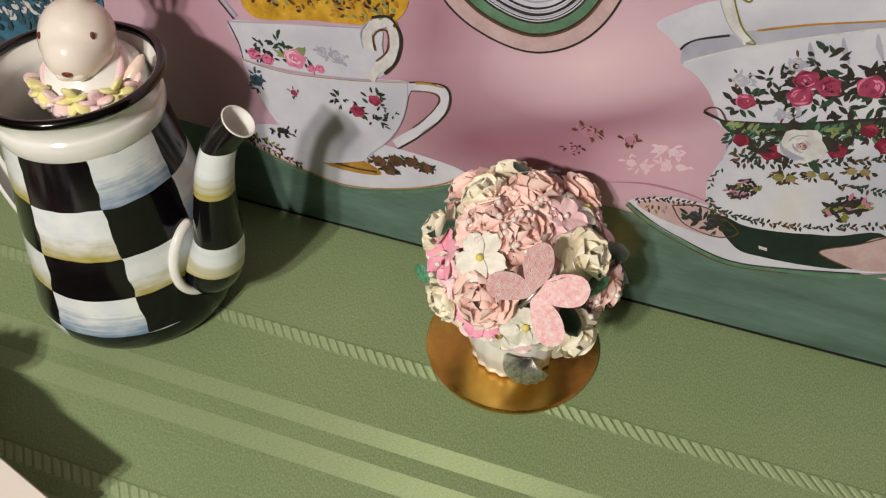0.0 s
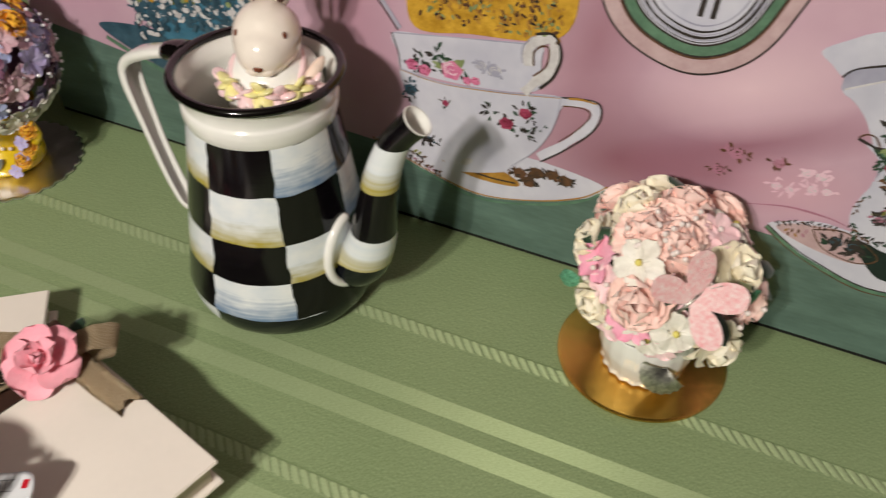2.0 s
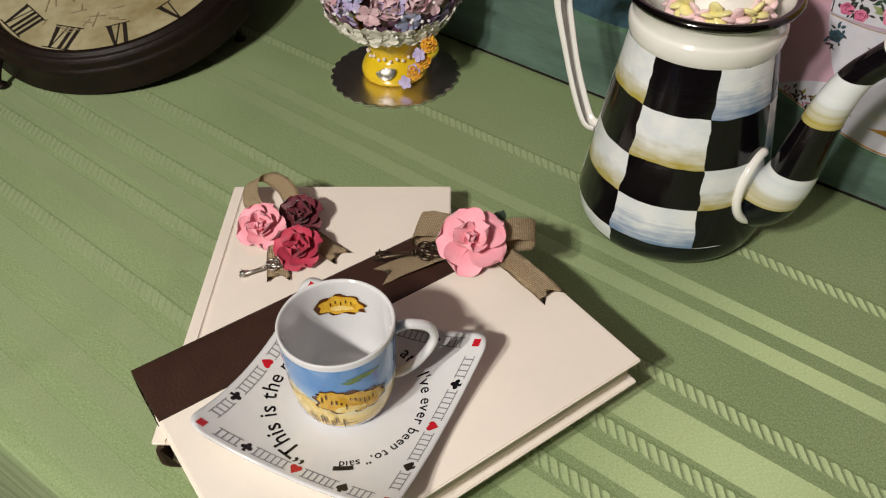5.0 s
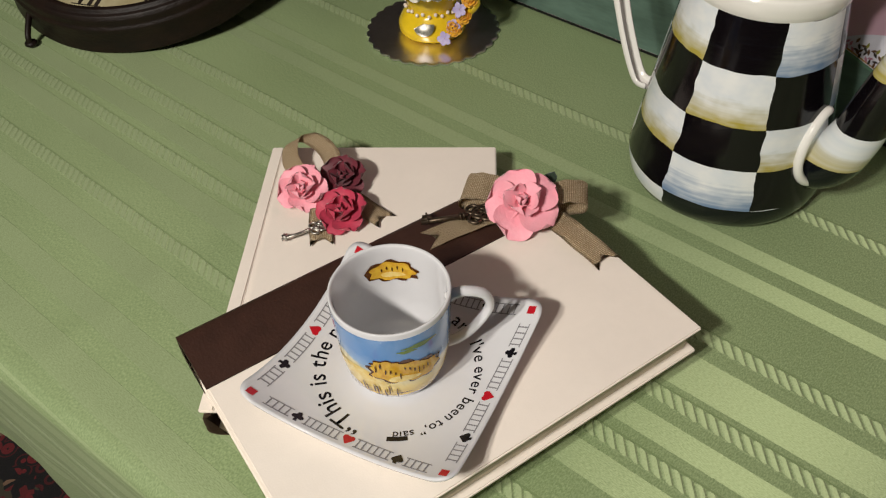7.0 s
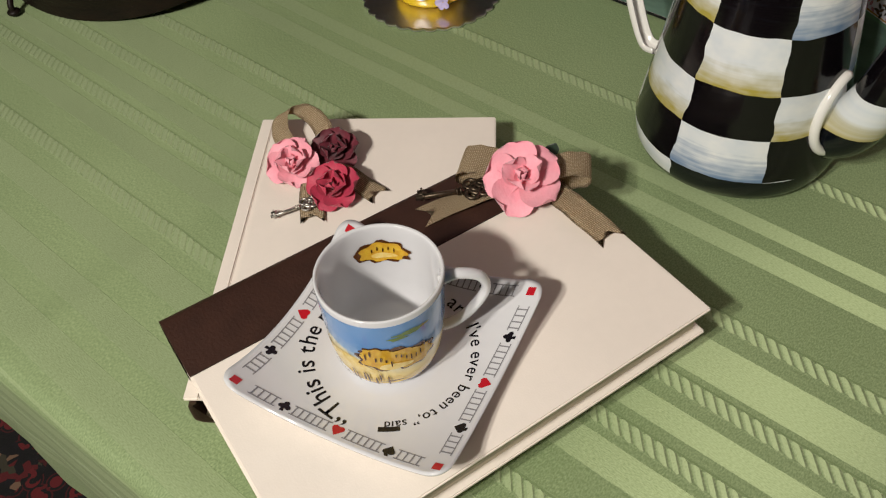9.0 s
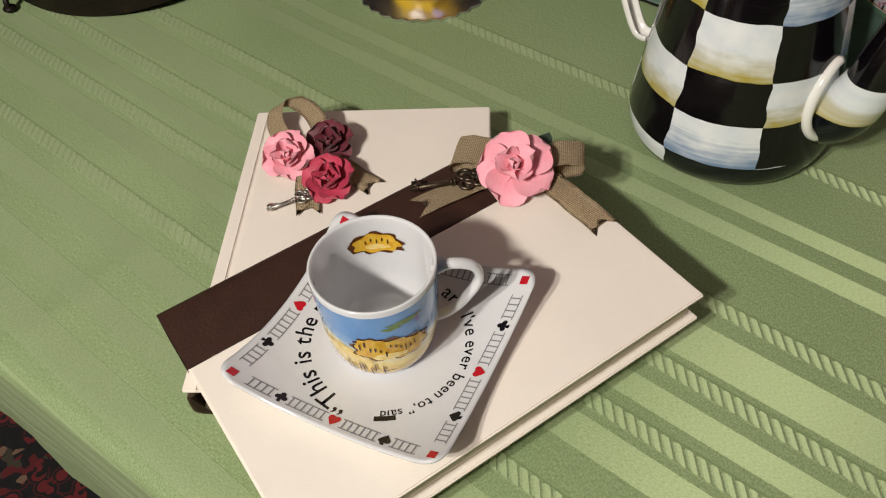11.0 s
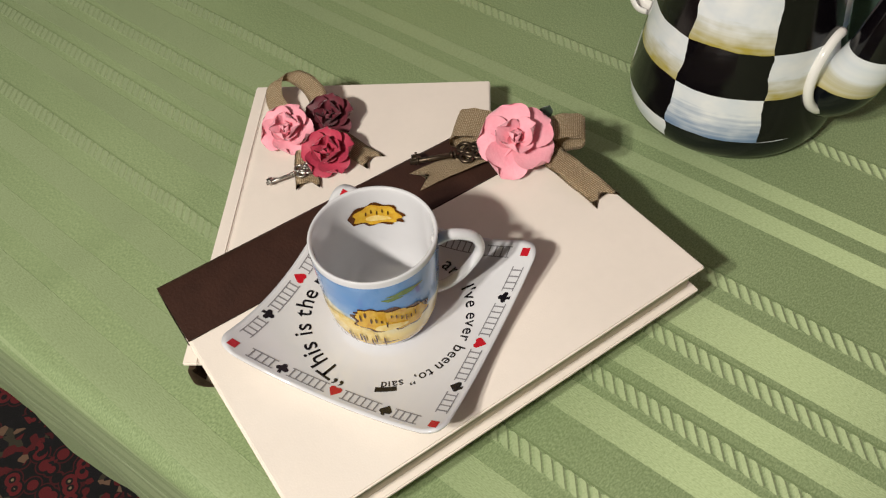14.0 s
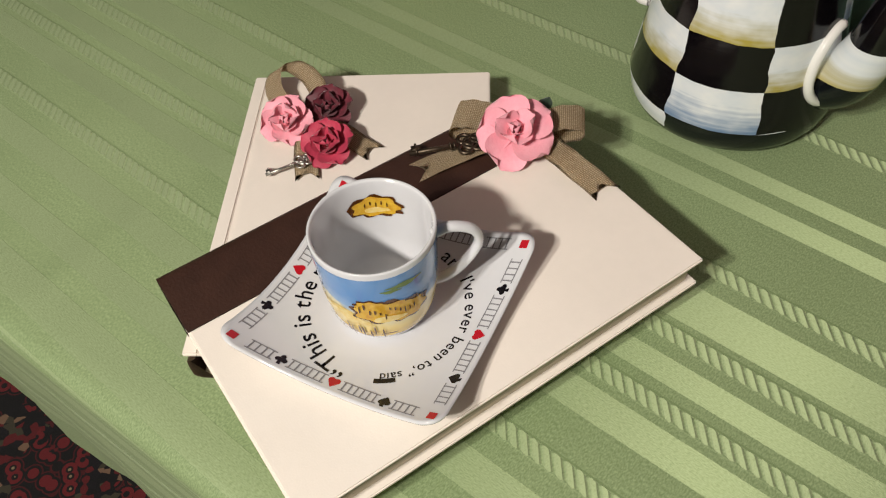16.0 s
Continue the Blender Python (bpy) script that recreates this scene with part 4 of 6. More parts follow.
body = [(0.056, 0.0), (0.0640, 0.0014), (0.0695, 0.006), (0.0725, 0.012), (0.0738, 0.019)] + [(0.0785 - 0.160 * z, z) for z in [0.025 + 0.01 * k for k in range(14)]] + [(0.0522, 0.1645)]
part("body", checked_lathe(body), CHECKS, pot, "tapering body painted with black and white checks")
neck = rounded([(0.0520, 0.163), (0.0535, 0.167), (0.0543, 0.1730), (0.0537, 0.1770), (0.0516, 0.1790), (0.0526, 0.187), (0.0566, 0.1950)], 3, 0.35)
part("neck", lathe(neck, 96), WHITE_ENAMEL, pot, "white enamel neck")
rim = [(0.0566 + 0.0034 * math.cos(a), 0.1955 + 0.0030 * math.sin(a)) for a in [2 * math.pi * k / 12 for k in range(13)]]
part("rim", lathe(rim, 96), BLACK_ENAMEL, pot, "black rolled rim")
inside = [(0.0552, 0.1945), (0.0515, 0.186), (0.0505, 0.181), (0.0515, 0.172), (0.0500, 0.160), (0.062, 0.08), (0.070, 0.014), (0.066, 0.004), (0.0, 0.0032)]
part("lining", lathe(rounded(inside, 3, 0.3), 96), WHITE_ENAMEL, pot, "white enamel inside")
part("base", lathe([(0.0, 0.0), (0.0565, 0.0)], 64), BLACK_ENAMEL, pot)

# spout, along +x
sp = spline([(0.055, -0.004, 0.045), (0.0755, -0.006, 0.056), (0.0870, -0.008, 0.083), (0.0925, -0.0095, 0.115), (0.0985, -0.0095, 0.147), (0.1075, -0.0085, 0.172), (0.1225, -0.0065, 0.1912)], 8)


def spout_mesh():
    bm = bmesh.new()
    layer = bm.loops.layers.uv.new("checks")
    n = len(sp) - 1
    def size(t):
        return 0.0145 * (1 - t) ** 1.4 + 0.0092 + 0.0016 * max(0, t - 0.88) / 0.12
    sweep(sp, round_section(1.0, 28), up=(0, 1, 0), scale=size, bm=bm, cap=False)
    ring = 28
    for f in bm.faces:
        for l in f.loops:
            z = l.vert.co.z
            edges = (0.205, 0.171, 0.1345, 0.091, 0.0605, 0.030, -0.1)
            k = next(i for i in range(6) if z >= edges[i + 1] or i == 5)
            l[layer].uv = (20.5, min(5.4, k + 1 + (edges[k] - z) / (edges[k] - edges[k + 1])))
    return bm


part("spout", spout_mesh(), CHECKS, pot, "curved checked spout")
tip_c, tip_d = sp[-1], (sp[-1] - sp[-3]).normalized()
q = tip_d.to_track_quat("Z", "Y").to_matrix().to_4x4()
part("spout_lip", lathe([(0.0106 + 0.0006 * math.cos(a), 0.0006 * math.sin(a)) for a in [2 * math.pi * k / 10 for k in range(11)]], 40), WHITE_ENAMEL, pot, "", Matrix.Translation(tip_c) @ q)
part("spout_lining", lathe([(0.0106, 0.0), (0.0094, -0.004), (0.0078, -0.012), (0.0, -0.013)], 40), WHITE_ENAMEL, pot, "", Matrix.Translation(tip_c) @ q)
# the white seam where spout and body meet
seam = []
for k in range(25):
    a = math.radians(82 + 188 * k / 24)
    z = 0.066 + 0.027 * math.sin(a)
    th = math.radians(-8) + 0.31 * math.cos(a) * (1.05 - 0.18 * math.sin(a))
    r = 0.0785 - 0.160 * z + 0.0012
    seam.append((r * math.cos(th), r * math.sin(th), z))
part("spout_seam", sweep(seam, round_section(0.0036, 10), up=(1, 0, 0)), WHITE_ENAMEL, pot, "raised white seam round the spout's root")

# strap handle, along -x: a channel open towards the body
hpath = spline([(-0.0600, 0.002, 0.190), (-0.070, 0.003, 0.190), (-0.095, 0.004, 0.183), (-0.117, 0.007, 0.171), (-0.1225, 0.007, 0.155), (-0.1120, 0.002, 0.126), (-0.0950, -0.006, 0.092), (-0.078, -0.012, 0.066), (-0.066, -0.014, 0.064)], 7)
chan = [(a, -b) for a, b in [(-0.0098, -0.0042), (-0.0098, 0.0024), (-0.0072, 0.0042), (0.0072, 0.0042), (0.0098, 0.0024), (0.0098, -0.0042), (0.0078, -0.0042), (0.0074, 0.0008), (0.0055, 0.0020), (-0.0055, 0.0020), (-0.0074, 0.0008), (-0.0078, -0.0042)]]


def handle_width(t):
    return 0.70 + 0.22 * math.sin(math.pi * min(1, t * 1.6)) - 0.30 * max(0, t - 0.75)


i0 = 10
part("handle", sweep(hpath[i0 - 1:], chan, up=(0, 1, 0), scale=handle_width), WHITE_ENAMEL, pot, "white enamel strap handle")
part("handle_root", sweep(hpath[:i0], round_section(0.0105, 16, 0.7), up=(0, 1, 0), scale=lambda t: 1.25 - 0.35 * t), BLACK_ENAMEL, pot, "black handle root")


# ---- the china rabbit in the pot ----
def rabbit():
    china = mat("cream_china", "f3e8dc", 0.16, vary=0.04, scale=40, coat=0.6)
    smock = mat("white_china", "f2f0ec", 0.16, vary=0.04, scale=40, coat=0.6)
    pinkg = mat("pink_glaze", "f9d8da", 0.16, vary=0.1, scale=90, coat=0.6)
    yelg = mat("yellow_glaze_pale", "f6eda6", 0.16, vary=0.1, scale=90, coat=0.6)
    brown = mat("brown_glaze", "6e3824", 0.15, vary=0.1, scale=90, coat=0.6)
    peach = mat("peach_glaze", "f5dccb", 0.16, vary=0.1, scale=90, coat=0.6)
    bm = bmesh.new()
    # facing -y; body stands on the pot's floor
    prof = [(0.0, 0.0), (0.034, 0.0), (0.037, 0.02), (0.034, 0.08), (0.031, 0.12), (0.0345, 0.155), (0.0350, 0.172), (0.0310, 0.186), (0.022, 0.195), (0.014, 0.199), (0.0, 0.200)]
    lathe(rounded(prof, 3, 0.3), 40, bm)
    for f in bm.faces:
        f.material_index = 1
    # the head: one smooth form from the crown down to the muzzle
    crown, tip = Vector((0, 0.0165, 0.2165)), Vector((0, -0.0320, 0.1962))
    way = (tip - crown).normalized()
    upw = Vector((1, 0, 0)).cross(way) * -1
    wide = [(0.0, 0.0), (0.03, 0.0095), (0.10, 0.0172), (0.22, 0.0212), (0.36, 0.0230), (0.50, 0.0226), (0.62, 0.0210), (0.73, 0.0186), (0.83, 0.0158), (0.91, 0.0124), (0.96, 0.0088), (0.99, 0.0044), (1.0, 0.0)]
    wide = [(p.x, max(p.y, 0.0)) for p in spline(wide, 3)]
    def girth(s):
        for (s0, w0), (s1, w1) in zip(wide, wide[1:]):
            if s0 <= s <= s1 and s1 > s0:
                return w0 + (w1 - w0) * (s - s0) / (s1 - s0)
        return 0.0
    def head_at(s, a, off=0.0):
        """A point on the head: s from crown to muzzle, a round it from the side over the brow."""
        w = girth(s) + off
        cheek = 1 + 0.05 * math.exp(-((s - 0.60) / 0.14) ** 2) * (math.sin(a) < 0)
        brow = 0.96 - 0.10 * math.exp(-((s - 0.66) / 0.10) ** 2) * max(0.0, math.sin(a))
        return crown + (tip - crown) * s + Vector((1, 0, 0)) * w * cheek * math.cos(a) + upw * w * brow * math.sin(a)
    n = 36
    rings = [[bm.verts.new(head_at(s, 2 * math.pi * i / n)) for i in range(n)] for s, w in wide[1:-1]]
    for r0, r1 in zip(rings, rings[1:]):
        for i in range(n):
            bm.faces.new((r0[i], r0[(i + 1) % n], r1[(i + 1) % n], r1[i]))
    for row, p in ((rings[0], crown), (rings[-1], tip)):
        end = bm.verts.new(p)
        for i in range(n):
            bm.faces.new((row[i], row[(i + 1) % n], end))
    ball(bm, tip + upw * 0.0020 - way * 0.0008, (0.0037, 0.0020, 0.0024), 12, 4)
    ball(bm, tip - upw * 0.0058 - way * 0.0030, (0.0036, 0.0018, 0.0012), 10, 2)
    for s in (-1, 1):
        ball(bm, tip - upw * 0.0030 - way * 0.0045 + Vector((s * 0.0042, 0, 0)), (0.0062, 0.0052, 0.0046), 14, 0)
        a = math.radians(90 - s * 50)
        ball(bm, head_at(0.60, a, -0.0003), (0.0016, 0.0018, 0.0028), 12, 4)
        ear = Euler((radians(14), radians(s * 10), 0)).to_quaternion()
        ball(bm, (s * 0.0120, 0.0060, 0.2470), (0.0084, 0.0055, 0.0280), 18, 0, ear)
        ball(bm, (s * 0.0124, 0.0016, 0.2480), (0.0060, 0.0040, 0.0220), 14, 4, ear)
        strap = spline([(s * 0.020, 0.004, 0.1935), (s * 0.0245, -0.012, 0.190), (s * 0.021, -0.0265, 0.179)], 5)
        start = len(bm.faces)
        sweep(strap, round_section(0.0022, 8), up=(1, 0, 0), bm=bm)
        bm.faces.ensure_lookup_table()
        for f in bm.faces[start:]:
            f.material_index = 2
    ball(bm, (0.0310, -0.0120, 0.186), (0.0045, 0.0048, 0.0140), 14, 5, Euler((radians(-35), radians(38), 0)).to_quaternion())
    for k in range(7):        # a collar of pointed petals
        a = math.radians(-90 + (k - 3) * 21)
        for j in range(5):
            t = 2 * math.pi * j / 5 + k
            out = Vector((math.cos(a), math.sin(a), 0))
            w = Vector((-math.sin(a), math.cos(a), 0)) * math.cos(t) + Vector((0, 0, 1)) * math.sin(t)
            q = (w * 0.85 + out * 0.45).to_track_quat("Z", "Y")
            ball(bm, out * 0.0352 + Vector((0, -0.0008, 0.1785 + 0.003 * (k % 2))) + w * 0.0050, (0.0056, 0.0022, 0.0066), 9, 3 if k % 2 else 2, q)
    ob = part("rabbit_figurine", bm, [china, smock, pinkg, yelg, brown, peach], None, "", pose(-0.3440, 0.3995, 0.0040, 0, 0, 19))
    return tagged(ob, "glazed cream china rabbit standing inside the coffee pot", "figurine")


rabbit()


# ---- flower arrangements ----
def disc(name, at, r, metal, scallops, label):
    bm = bmesh.new()
    n = 192
    def rad(a):
        return r if not scallops else r - 0.0030 + 0.0030 * abs(math.cos(scallops * a / 2))
    lo = [bm.verts.new((rad(a) * math.cos(a), rad(a) * math.sin(a), 0)) for a in [2 * math.pi * k / n for k in range(n)]]
    hi = [bm.verts.new((v.co.x, v.co.y, 0.0016)) for v in lo]
    c = [bm.verts.new((v.co.x * 0.97, v.co.y * 0.97, 0.0020)) for v in lo]
    for a, b in ((lo, hi), (hi, c)):
        for k in range(n):
            bm.faces.new((a[k], a[(k + 1) % n], b[(k + 1) % n], b[k]))
    mid = bm.verts.new((0, 0, 0.0020))
    bot = bm.verts.new((0, 0, 0))
    for k in range(n):
        bm.faces.new((c[k], c[(k + 1) % n], mid))
        bm.faces.new((lo[(k + 1) % n], lo[k], bot))
    ob = part(name, bm, metal, None, "", at, smooth=False)
    return tagged(ob, label, "cake board")


disc("cake_board", pose(-0.0552, 0.4185, 0.001), 0.0633, GOLD, 0, "round gold foil cake board under a flower cup")
disc("cake_board", pose(-0.668, 0.405, 0.001, 0, 0, 10), 0.0668, SILVER, 30, "silver foil cake board with scalloped edge")


def shell_mesh(r, name="shell_charm"):
    bm = bmesh.new()
    n, m = 18, 8
    rows = []
    for i in range(m + 1):
        s = i / m
        row = []
        for k in range(n + 1):
            a = math.radians(-75 + 150 * k / n)
            rr = r * 2 * s * (0.8 + 0.2 * math.cos(a))
            row.append(bm.verts.new((rr * math.sin(a), rr * math.cos(a) - r, r * 0.25 * math.sin(math.pi * s) + 0.09 * r * math.cos(k * math.pi))))
        rows.append(row)
    for a, b in zip(rows, rows[1:]):
        for k in range(n):
            bm.faces.new((a[k], a[k + 1], b[k + 1], b[k]))
    return mesh_of(bm, SILVER_METAL, name=name)


def butterfly_wing(length, width, m, name):
    """Two rounded lobes, the fore one longer."""
    bm = bmesh.new()
    for (dx, dy), w in (((0.62, 0.80), 0.30), ((0.86, -0.40), 0.27)):
        d = Vector((dx * width, dy * length, 0))
        side = Vector((-d.y, d.x, 0)).normalized() * width * w
        out = spline([(0, 0), tuple((d * 0.45 + side * 0.95)[:2]), tuple((d * 0.90 + side * 0.80)[:2]), tuple((d * 1.04)[:2]), tuple((d * 0.85 - side * 0.85)[:2]), tuple((d * 0.42 - side * 0.80)[:2])], 5, True)
        f = bm.faces.new([bm.verts.new((p.x, p.y, 0.16 * p.x + 0.0003 * (dy > 0))) for p in out])
        bmesh.ops.triangulate(bm, faces=[f])
    bmesh.ops.solidify(bm, geom=bm.faces[:], thickness=0.0006)
    return mesh_of(bm, m, smooth=False, name=name)


GLITTER = mat("pink_glitter", "f2a9ac", 0.4, other="fbe3e0", scale=420, bump=0.8, bump_scale=1500, coat=0.3)
GREEN_GLITTER = mat("green_glitter", "2f6b4c", 0.35, other="7fc7a0", scale=500, bump=0.6, bump_scale=1500)

# --- the pink posy in a white cup ---
posy = thing("flower_posy", pose(-0.0535, 0.4135, 0.003), "pink and cream paper flowers with a butterfly in a white cup", "flower arrangement")
prof = [(0.0, 0.0), (0.0275, 0.0), (0.0305, 0.002), (0.0300, 0.006), (0.0312, 0.010), (0.0345, 0.022), (0.0350, 0.034), (0.0345, 0.044), (0.0330, 0.044), (0.027, 0.024), (0.0, 0.012)]
bm = lathe(rounded(prof, 3, 0.3), 80)
for v in bm.verts:                       # fluted wall and scalloped foot
    a = math.atan2(v.co.y, v.co.x)
    k = 1 + (0.010 if v.co.z > 0.008 else 0.03) * math.cos(20 * a)
    v.co.x *= k
    v.co.y *= k
part("cup_body", bm, WHITE_ENAMEL, posy, "fluted white cup")
ball_c = Vector((0, 0, 0.086))
R = 0.058
part("moss_ball", ball(bmesh.new(), ball_c, (0.050, 0.050, 0.046), 24), LEAF, posy, "dark green filling between the flowers")


def put(parent, centre, R, az, el, mesh, name, label, out=0.0, spin=0.0, tip=None, squash=1.0):
    """A flower on the dome by azimuth and elevation."""
    a, e = math.radians(az), math.radians(el)
    d = Vector((math.cos(e) * math.cos(a), math.cos(e) * math.sin(a), math.sin(e)))
    p = centre + Vector((d.x, d.y, d.z * squash)) * (R + out)
    return part(name, mesh, None, parent, label, facing(p, d if tip is None else tip, spin))


RUFFLED = ((3, 0.12, 0.48), (4, 0.30, 0.70), (5, 0.52, 0.88), (6, 0.78, 1.0))
PEACH_R = [rose_mesh(0.0200, PEACH, k, RUFFLED, name="rose") for k in (21, 22, 23)]
CREAM_R = [rose_mesh(0.0190, CREAM, k, layers=((3, 0.16, 0.5), (4, 0.45, 0.8), (5, 0.80, 1.0)), name="rose") for k in (31, 32)]
PEACH_B = [blossom_mesh(0.0125, PEACH, k, 5, 0.62) for k in (45, 46)]
BLUSH_B = [blossom_mesh(0.0140, BLUSH, k) for k in (41, 42)]
WHITE_B = [blossom_mesh(0.0165, WHITE_P, 43, 5, 0.86)]
PINK_B = [blossom_mesh(0.0165, HOTPINK, 44)]
PEARL_M = bead_mesh(0.0019, PEARL)
LEAF_M = leaf_mesh(0.024, LEAF)
LEAF_G = leaf_mesh(0.024, GREEN_GLITTER)
BUD_M = bead_mesh(0.0024, paper("yellow_stamen", "e9dd7a", "cdbb4a"), "stamen")

front = -75    # azimuth that faces the camera
PEACH_ROSE, CREAM_ROSE = ("rose", "peach paper rose"), ("rose", "cream paper rose")
PEACH_BL, BLUSH_BL, WHITE_BL, PINK_BL = ("blossom", "peach paper blossom"), ("blossom", "blush paper blossom"), ("blossom", "white paper blossom"), ("blossom", "bright pink paper blossom")
rows_pink = [
    (-124, 66, PEACH_R[0], PEACH_ROSE, 0.004), (-80, 64, PEACH_R[1], PEACH_ROSE, 0.005), (80, 80, PEACH_R[2], PEACH_ROSE, 0.003),
    (-97, 26, PEACH_R[2], PEACH_ROSE, 0.010), (-2, 4, PEACH_R[1], PEACH_ROSE, -0.001), (-175, 66, CREAM_R[0], CREAM_ROSE, 0.006),
    (-158, 34, CREAM_R[1], CREAM_ROSE, 0.006), (-25, 42, CREAM_R[0], CREAM_ROSE, 0.009), (-43, -8, CREAM_R[1], CREAM_ROSE, 0.006),
    (-126, 3, CREAM_R[0], CREAM_ROSE, 0.002), (-140, 30, PINK_B[0], PINK_BL, 0.011), (-121, 24, BLUSH_B[0], BLUSH_BL, 0.011),
    (-106, 46, WHITE_B[0], WHITE_BL, 0.021), (34, 47, WHITE_B[0], WHITE_BL, 0.008), (27, 30, BLUSH_B[1], BLUSH_BL, 0.008),
    (-87, -2, WHITE_B[0], WHITE_BL, 0.008), (-72, 9, WHITE_B[0], WHITE_BL, 0.010), (-100, 6, PINK_B[0], PINK_BL, 0.007),
    (-115, -8, BLUSH_B[0], BLUSH_BL, 0.006), (-76, -16, BLUSH_B[1], BLUSH_BL, 0.004), (-21, -6, BLUSH_B[0], BLUSH_BL, 0.006),
    (-8, 66, BLUSH_B[1], BLUSH_BL, 0.012), (10, 60, WHITE_B[0], WHITE_BL, 0.009), (-45, 66, BLUSH_B[0], BLUSH_BL, 0.010), (-62, 50, BLUSH_B[1], BLUSH_BL, 0.008),
    (-100, 58, PEACH_B[0], PEACH_BL, 0.013), (-140, 60, PEACH_B[1], PEACH_BL, 0.012), (-60, 74, PEACH_B[0], PEACH_BL, 0.012), (-150, 76, PEACH_B[1], PEACH_BL, 0.011), (-95, 82, PEACH_B[0], PEACH_BL, 0.012), (-128, 52, PEACH_B[0], PEACH_BL, 0.013), (-70, 54, PEACH_B[1], PEACH_BL, 0.012), (-40, 78, PEACH_B[1], PEACH_BL, 0.009),
    (120, 50, CREAM_R[0], CREAM_ROSE, 0.004), (150, 35, PEACH_R[0], PEACH_ROSE, 0.004), (60, 35, PEACH_R[2], PEACH_ROSE, 0.004),
    (90, 15, CREAM_R[1], CREAM_ROSE, 0.004), (125, 10, PEACH_R[1], PEACH_ROSE, 0.004), (165, 5, BLUSH_B[0], BLUSH_BL, 0.006), (45, 5, BLUSH_B[1], BLUSH_BL, 0.006),
]
rng = random.Random(2)
for az, el, mesh, (nm, lab), out in rows_pink:
    ob = put(posy, ball_c, R, az, el, mesh, nm, lab, out - 0.008, rng.uniform(0, 6), squash=0.92)
    if nm == "blossom":
        part("stamen", BUD_M if "white" in lab else PEARL_M, None, ob, "", pose(0, 0, 0.003))
fill = [(BLUSH_B[0], "blush paper blossom"), (WHITE_B[0], "white paper blossom"), (WHITE_B[0], "white paper blossom"), (BLUSH_B[1], "blush paper blossom"), (BLUSH_B[0], "blush paper blossom")]
for k in range(40):      # an even scatter between the larger flowers
    e = math.degrees(math.asin(-0.40 + 1.35 * (k + 0.5) / 40))
    mesh, lab = fill[k % 5]
    ob = put(posy, ball_c, R, k * 137.5, e, mesh, "blossom", lab, -0.008, rng.uniform(0, 6), squash=0.9)
    part("stamen", PEARL_M, None, ob, "", pose(0, 0, 0.003))
for az, el, mesh in ((-145, 5, LEAF_G), (-42, 18, LEAF_G), (-50, 24, LEAF_M), (11, 22, LEAF_M), (0, 30, LEAF_M), (-36, 12, LEAF_M), (-150, 50, LEAF_M), (60, 72, LEAF_M), (100, 45, LEAF_M), (-80, 16, LEAF_M)):
    put(posy, ball_c, R, az, el, mesh, "leaf", "dark green leaf", 0.003, rng.uniform(0, 6))
for k in range(20):
    t = k / 19
    put(posy, ball_c, R, front + 4 + 26 * math.sin(t * 7) * (0.3 + t), 30 + 46 * t, PEARL_M, "pearl", "", 0.013 + 0.003 * math.sin(k * 2.1), 0)
for k in range(14):
    put(posy, ball_c, R, front + rng.uniform(-60, 60), rng.uniform(0, 75), PEARL_M, "pearl", "", 0.012, 0)
FLY = -0.75
fly = part("butterfly", sweep([(0, -0.011, 0), (0, 0.0, 0.001), (0, 0.008, 0)], round_section(0.0011, 8), up=(0, 0, 1)), SILVER_METAL, posy, "pink glitter butterfly", facing(ball_c + Vector((0.0225, -0.0640, 0.046)), (0.25, -0.76, 0.70), FLY))
for s, tilt in ((1, 0.15), (-1, -0.35)):
    part("wing", butterfly_wing(0.0285, 0.0325, GLITTER, "wing"), None, fly, "", Matrix.Rotation(-tilt, 4, "Y") @ Matrix.Diagonal((s, 1, 1, 1)))
for s in (-1, 1):
    part("feeler", sweep([(0, 0.008, 0), (s * 0.003, 0.014, 0.002), (s * 0.005, 0.018, 0.004)], round_section(0.0003, 6), up=(0, 0, 1)), SILVER_METAL, fly)
part("shell_charm", shell_mesh(0.0105), None, posy, "silver shell charm", facing(Vector((0.0165, -0.0375, 0.025)), (0.35, -0.9, 0.4), 2.6))
part("shell_charm", shell_mesh(0.0075), None, posy, "silver shell charm", facing(Vector((0.048, -0.030, 0.080)), (0.8, -0.6, 0.3), 1.0))

# --- the purple posy in a yellow cup ---
posy2 = thing("flower_posy", pose(-0.668, 0.405, 0.003), "purple, mauve and yellow paper flowers in a yellow glazed goblet", "flower arrangement")
prof = [(0.0, 0.0), (0.030, 0.0), (0.0335, 0.003), (0.034, 0.010), (0.030, 0.018), (0.0245, 0.024), (0.0235, 0.028), (0.028, 0.040), (0.036, 0.056), (0.040, 0.064), (0.0, 0.060)]
part("goblet", lathe(rounded(prof, 4, 0.35), 64), YELLOW_CUP, posy2, "yellow glazed goblet")
c2 = Vector((0, 0, 0.107))
R2 = 0.060
part("moss_ball", ball(bmesh.new(), c2, (0.055, 0.055, 0.050), 24), PLUM, posy2, "dark plum filling between the flowers")
hp = spline([(0.034, -0.004, 0.056), (0.052, -0.007, 0.062), (0.062, -0.009, 0.052), (0.050, -0.006, 0.036), (0.036, -0.003, 0.016)], 6)
part("goblet_handle", sweep(hp, round_section(0.0042, 12), up=(0, 1, 0)), YELLOW_CUP, posy2, "yellow handle wound with small flowers")
P_R = [rose_mesh(0.017, PLUM, 51), rose_mesh(0.017, MAUVE, 52), rose_mesh(0.018, MAUVE, 53)]
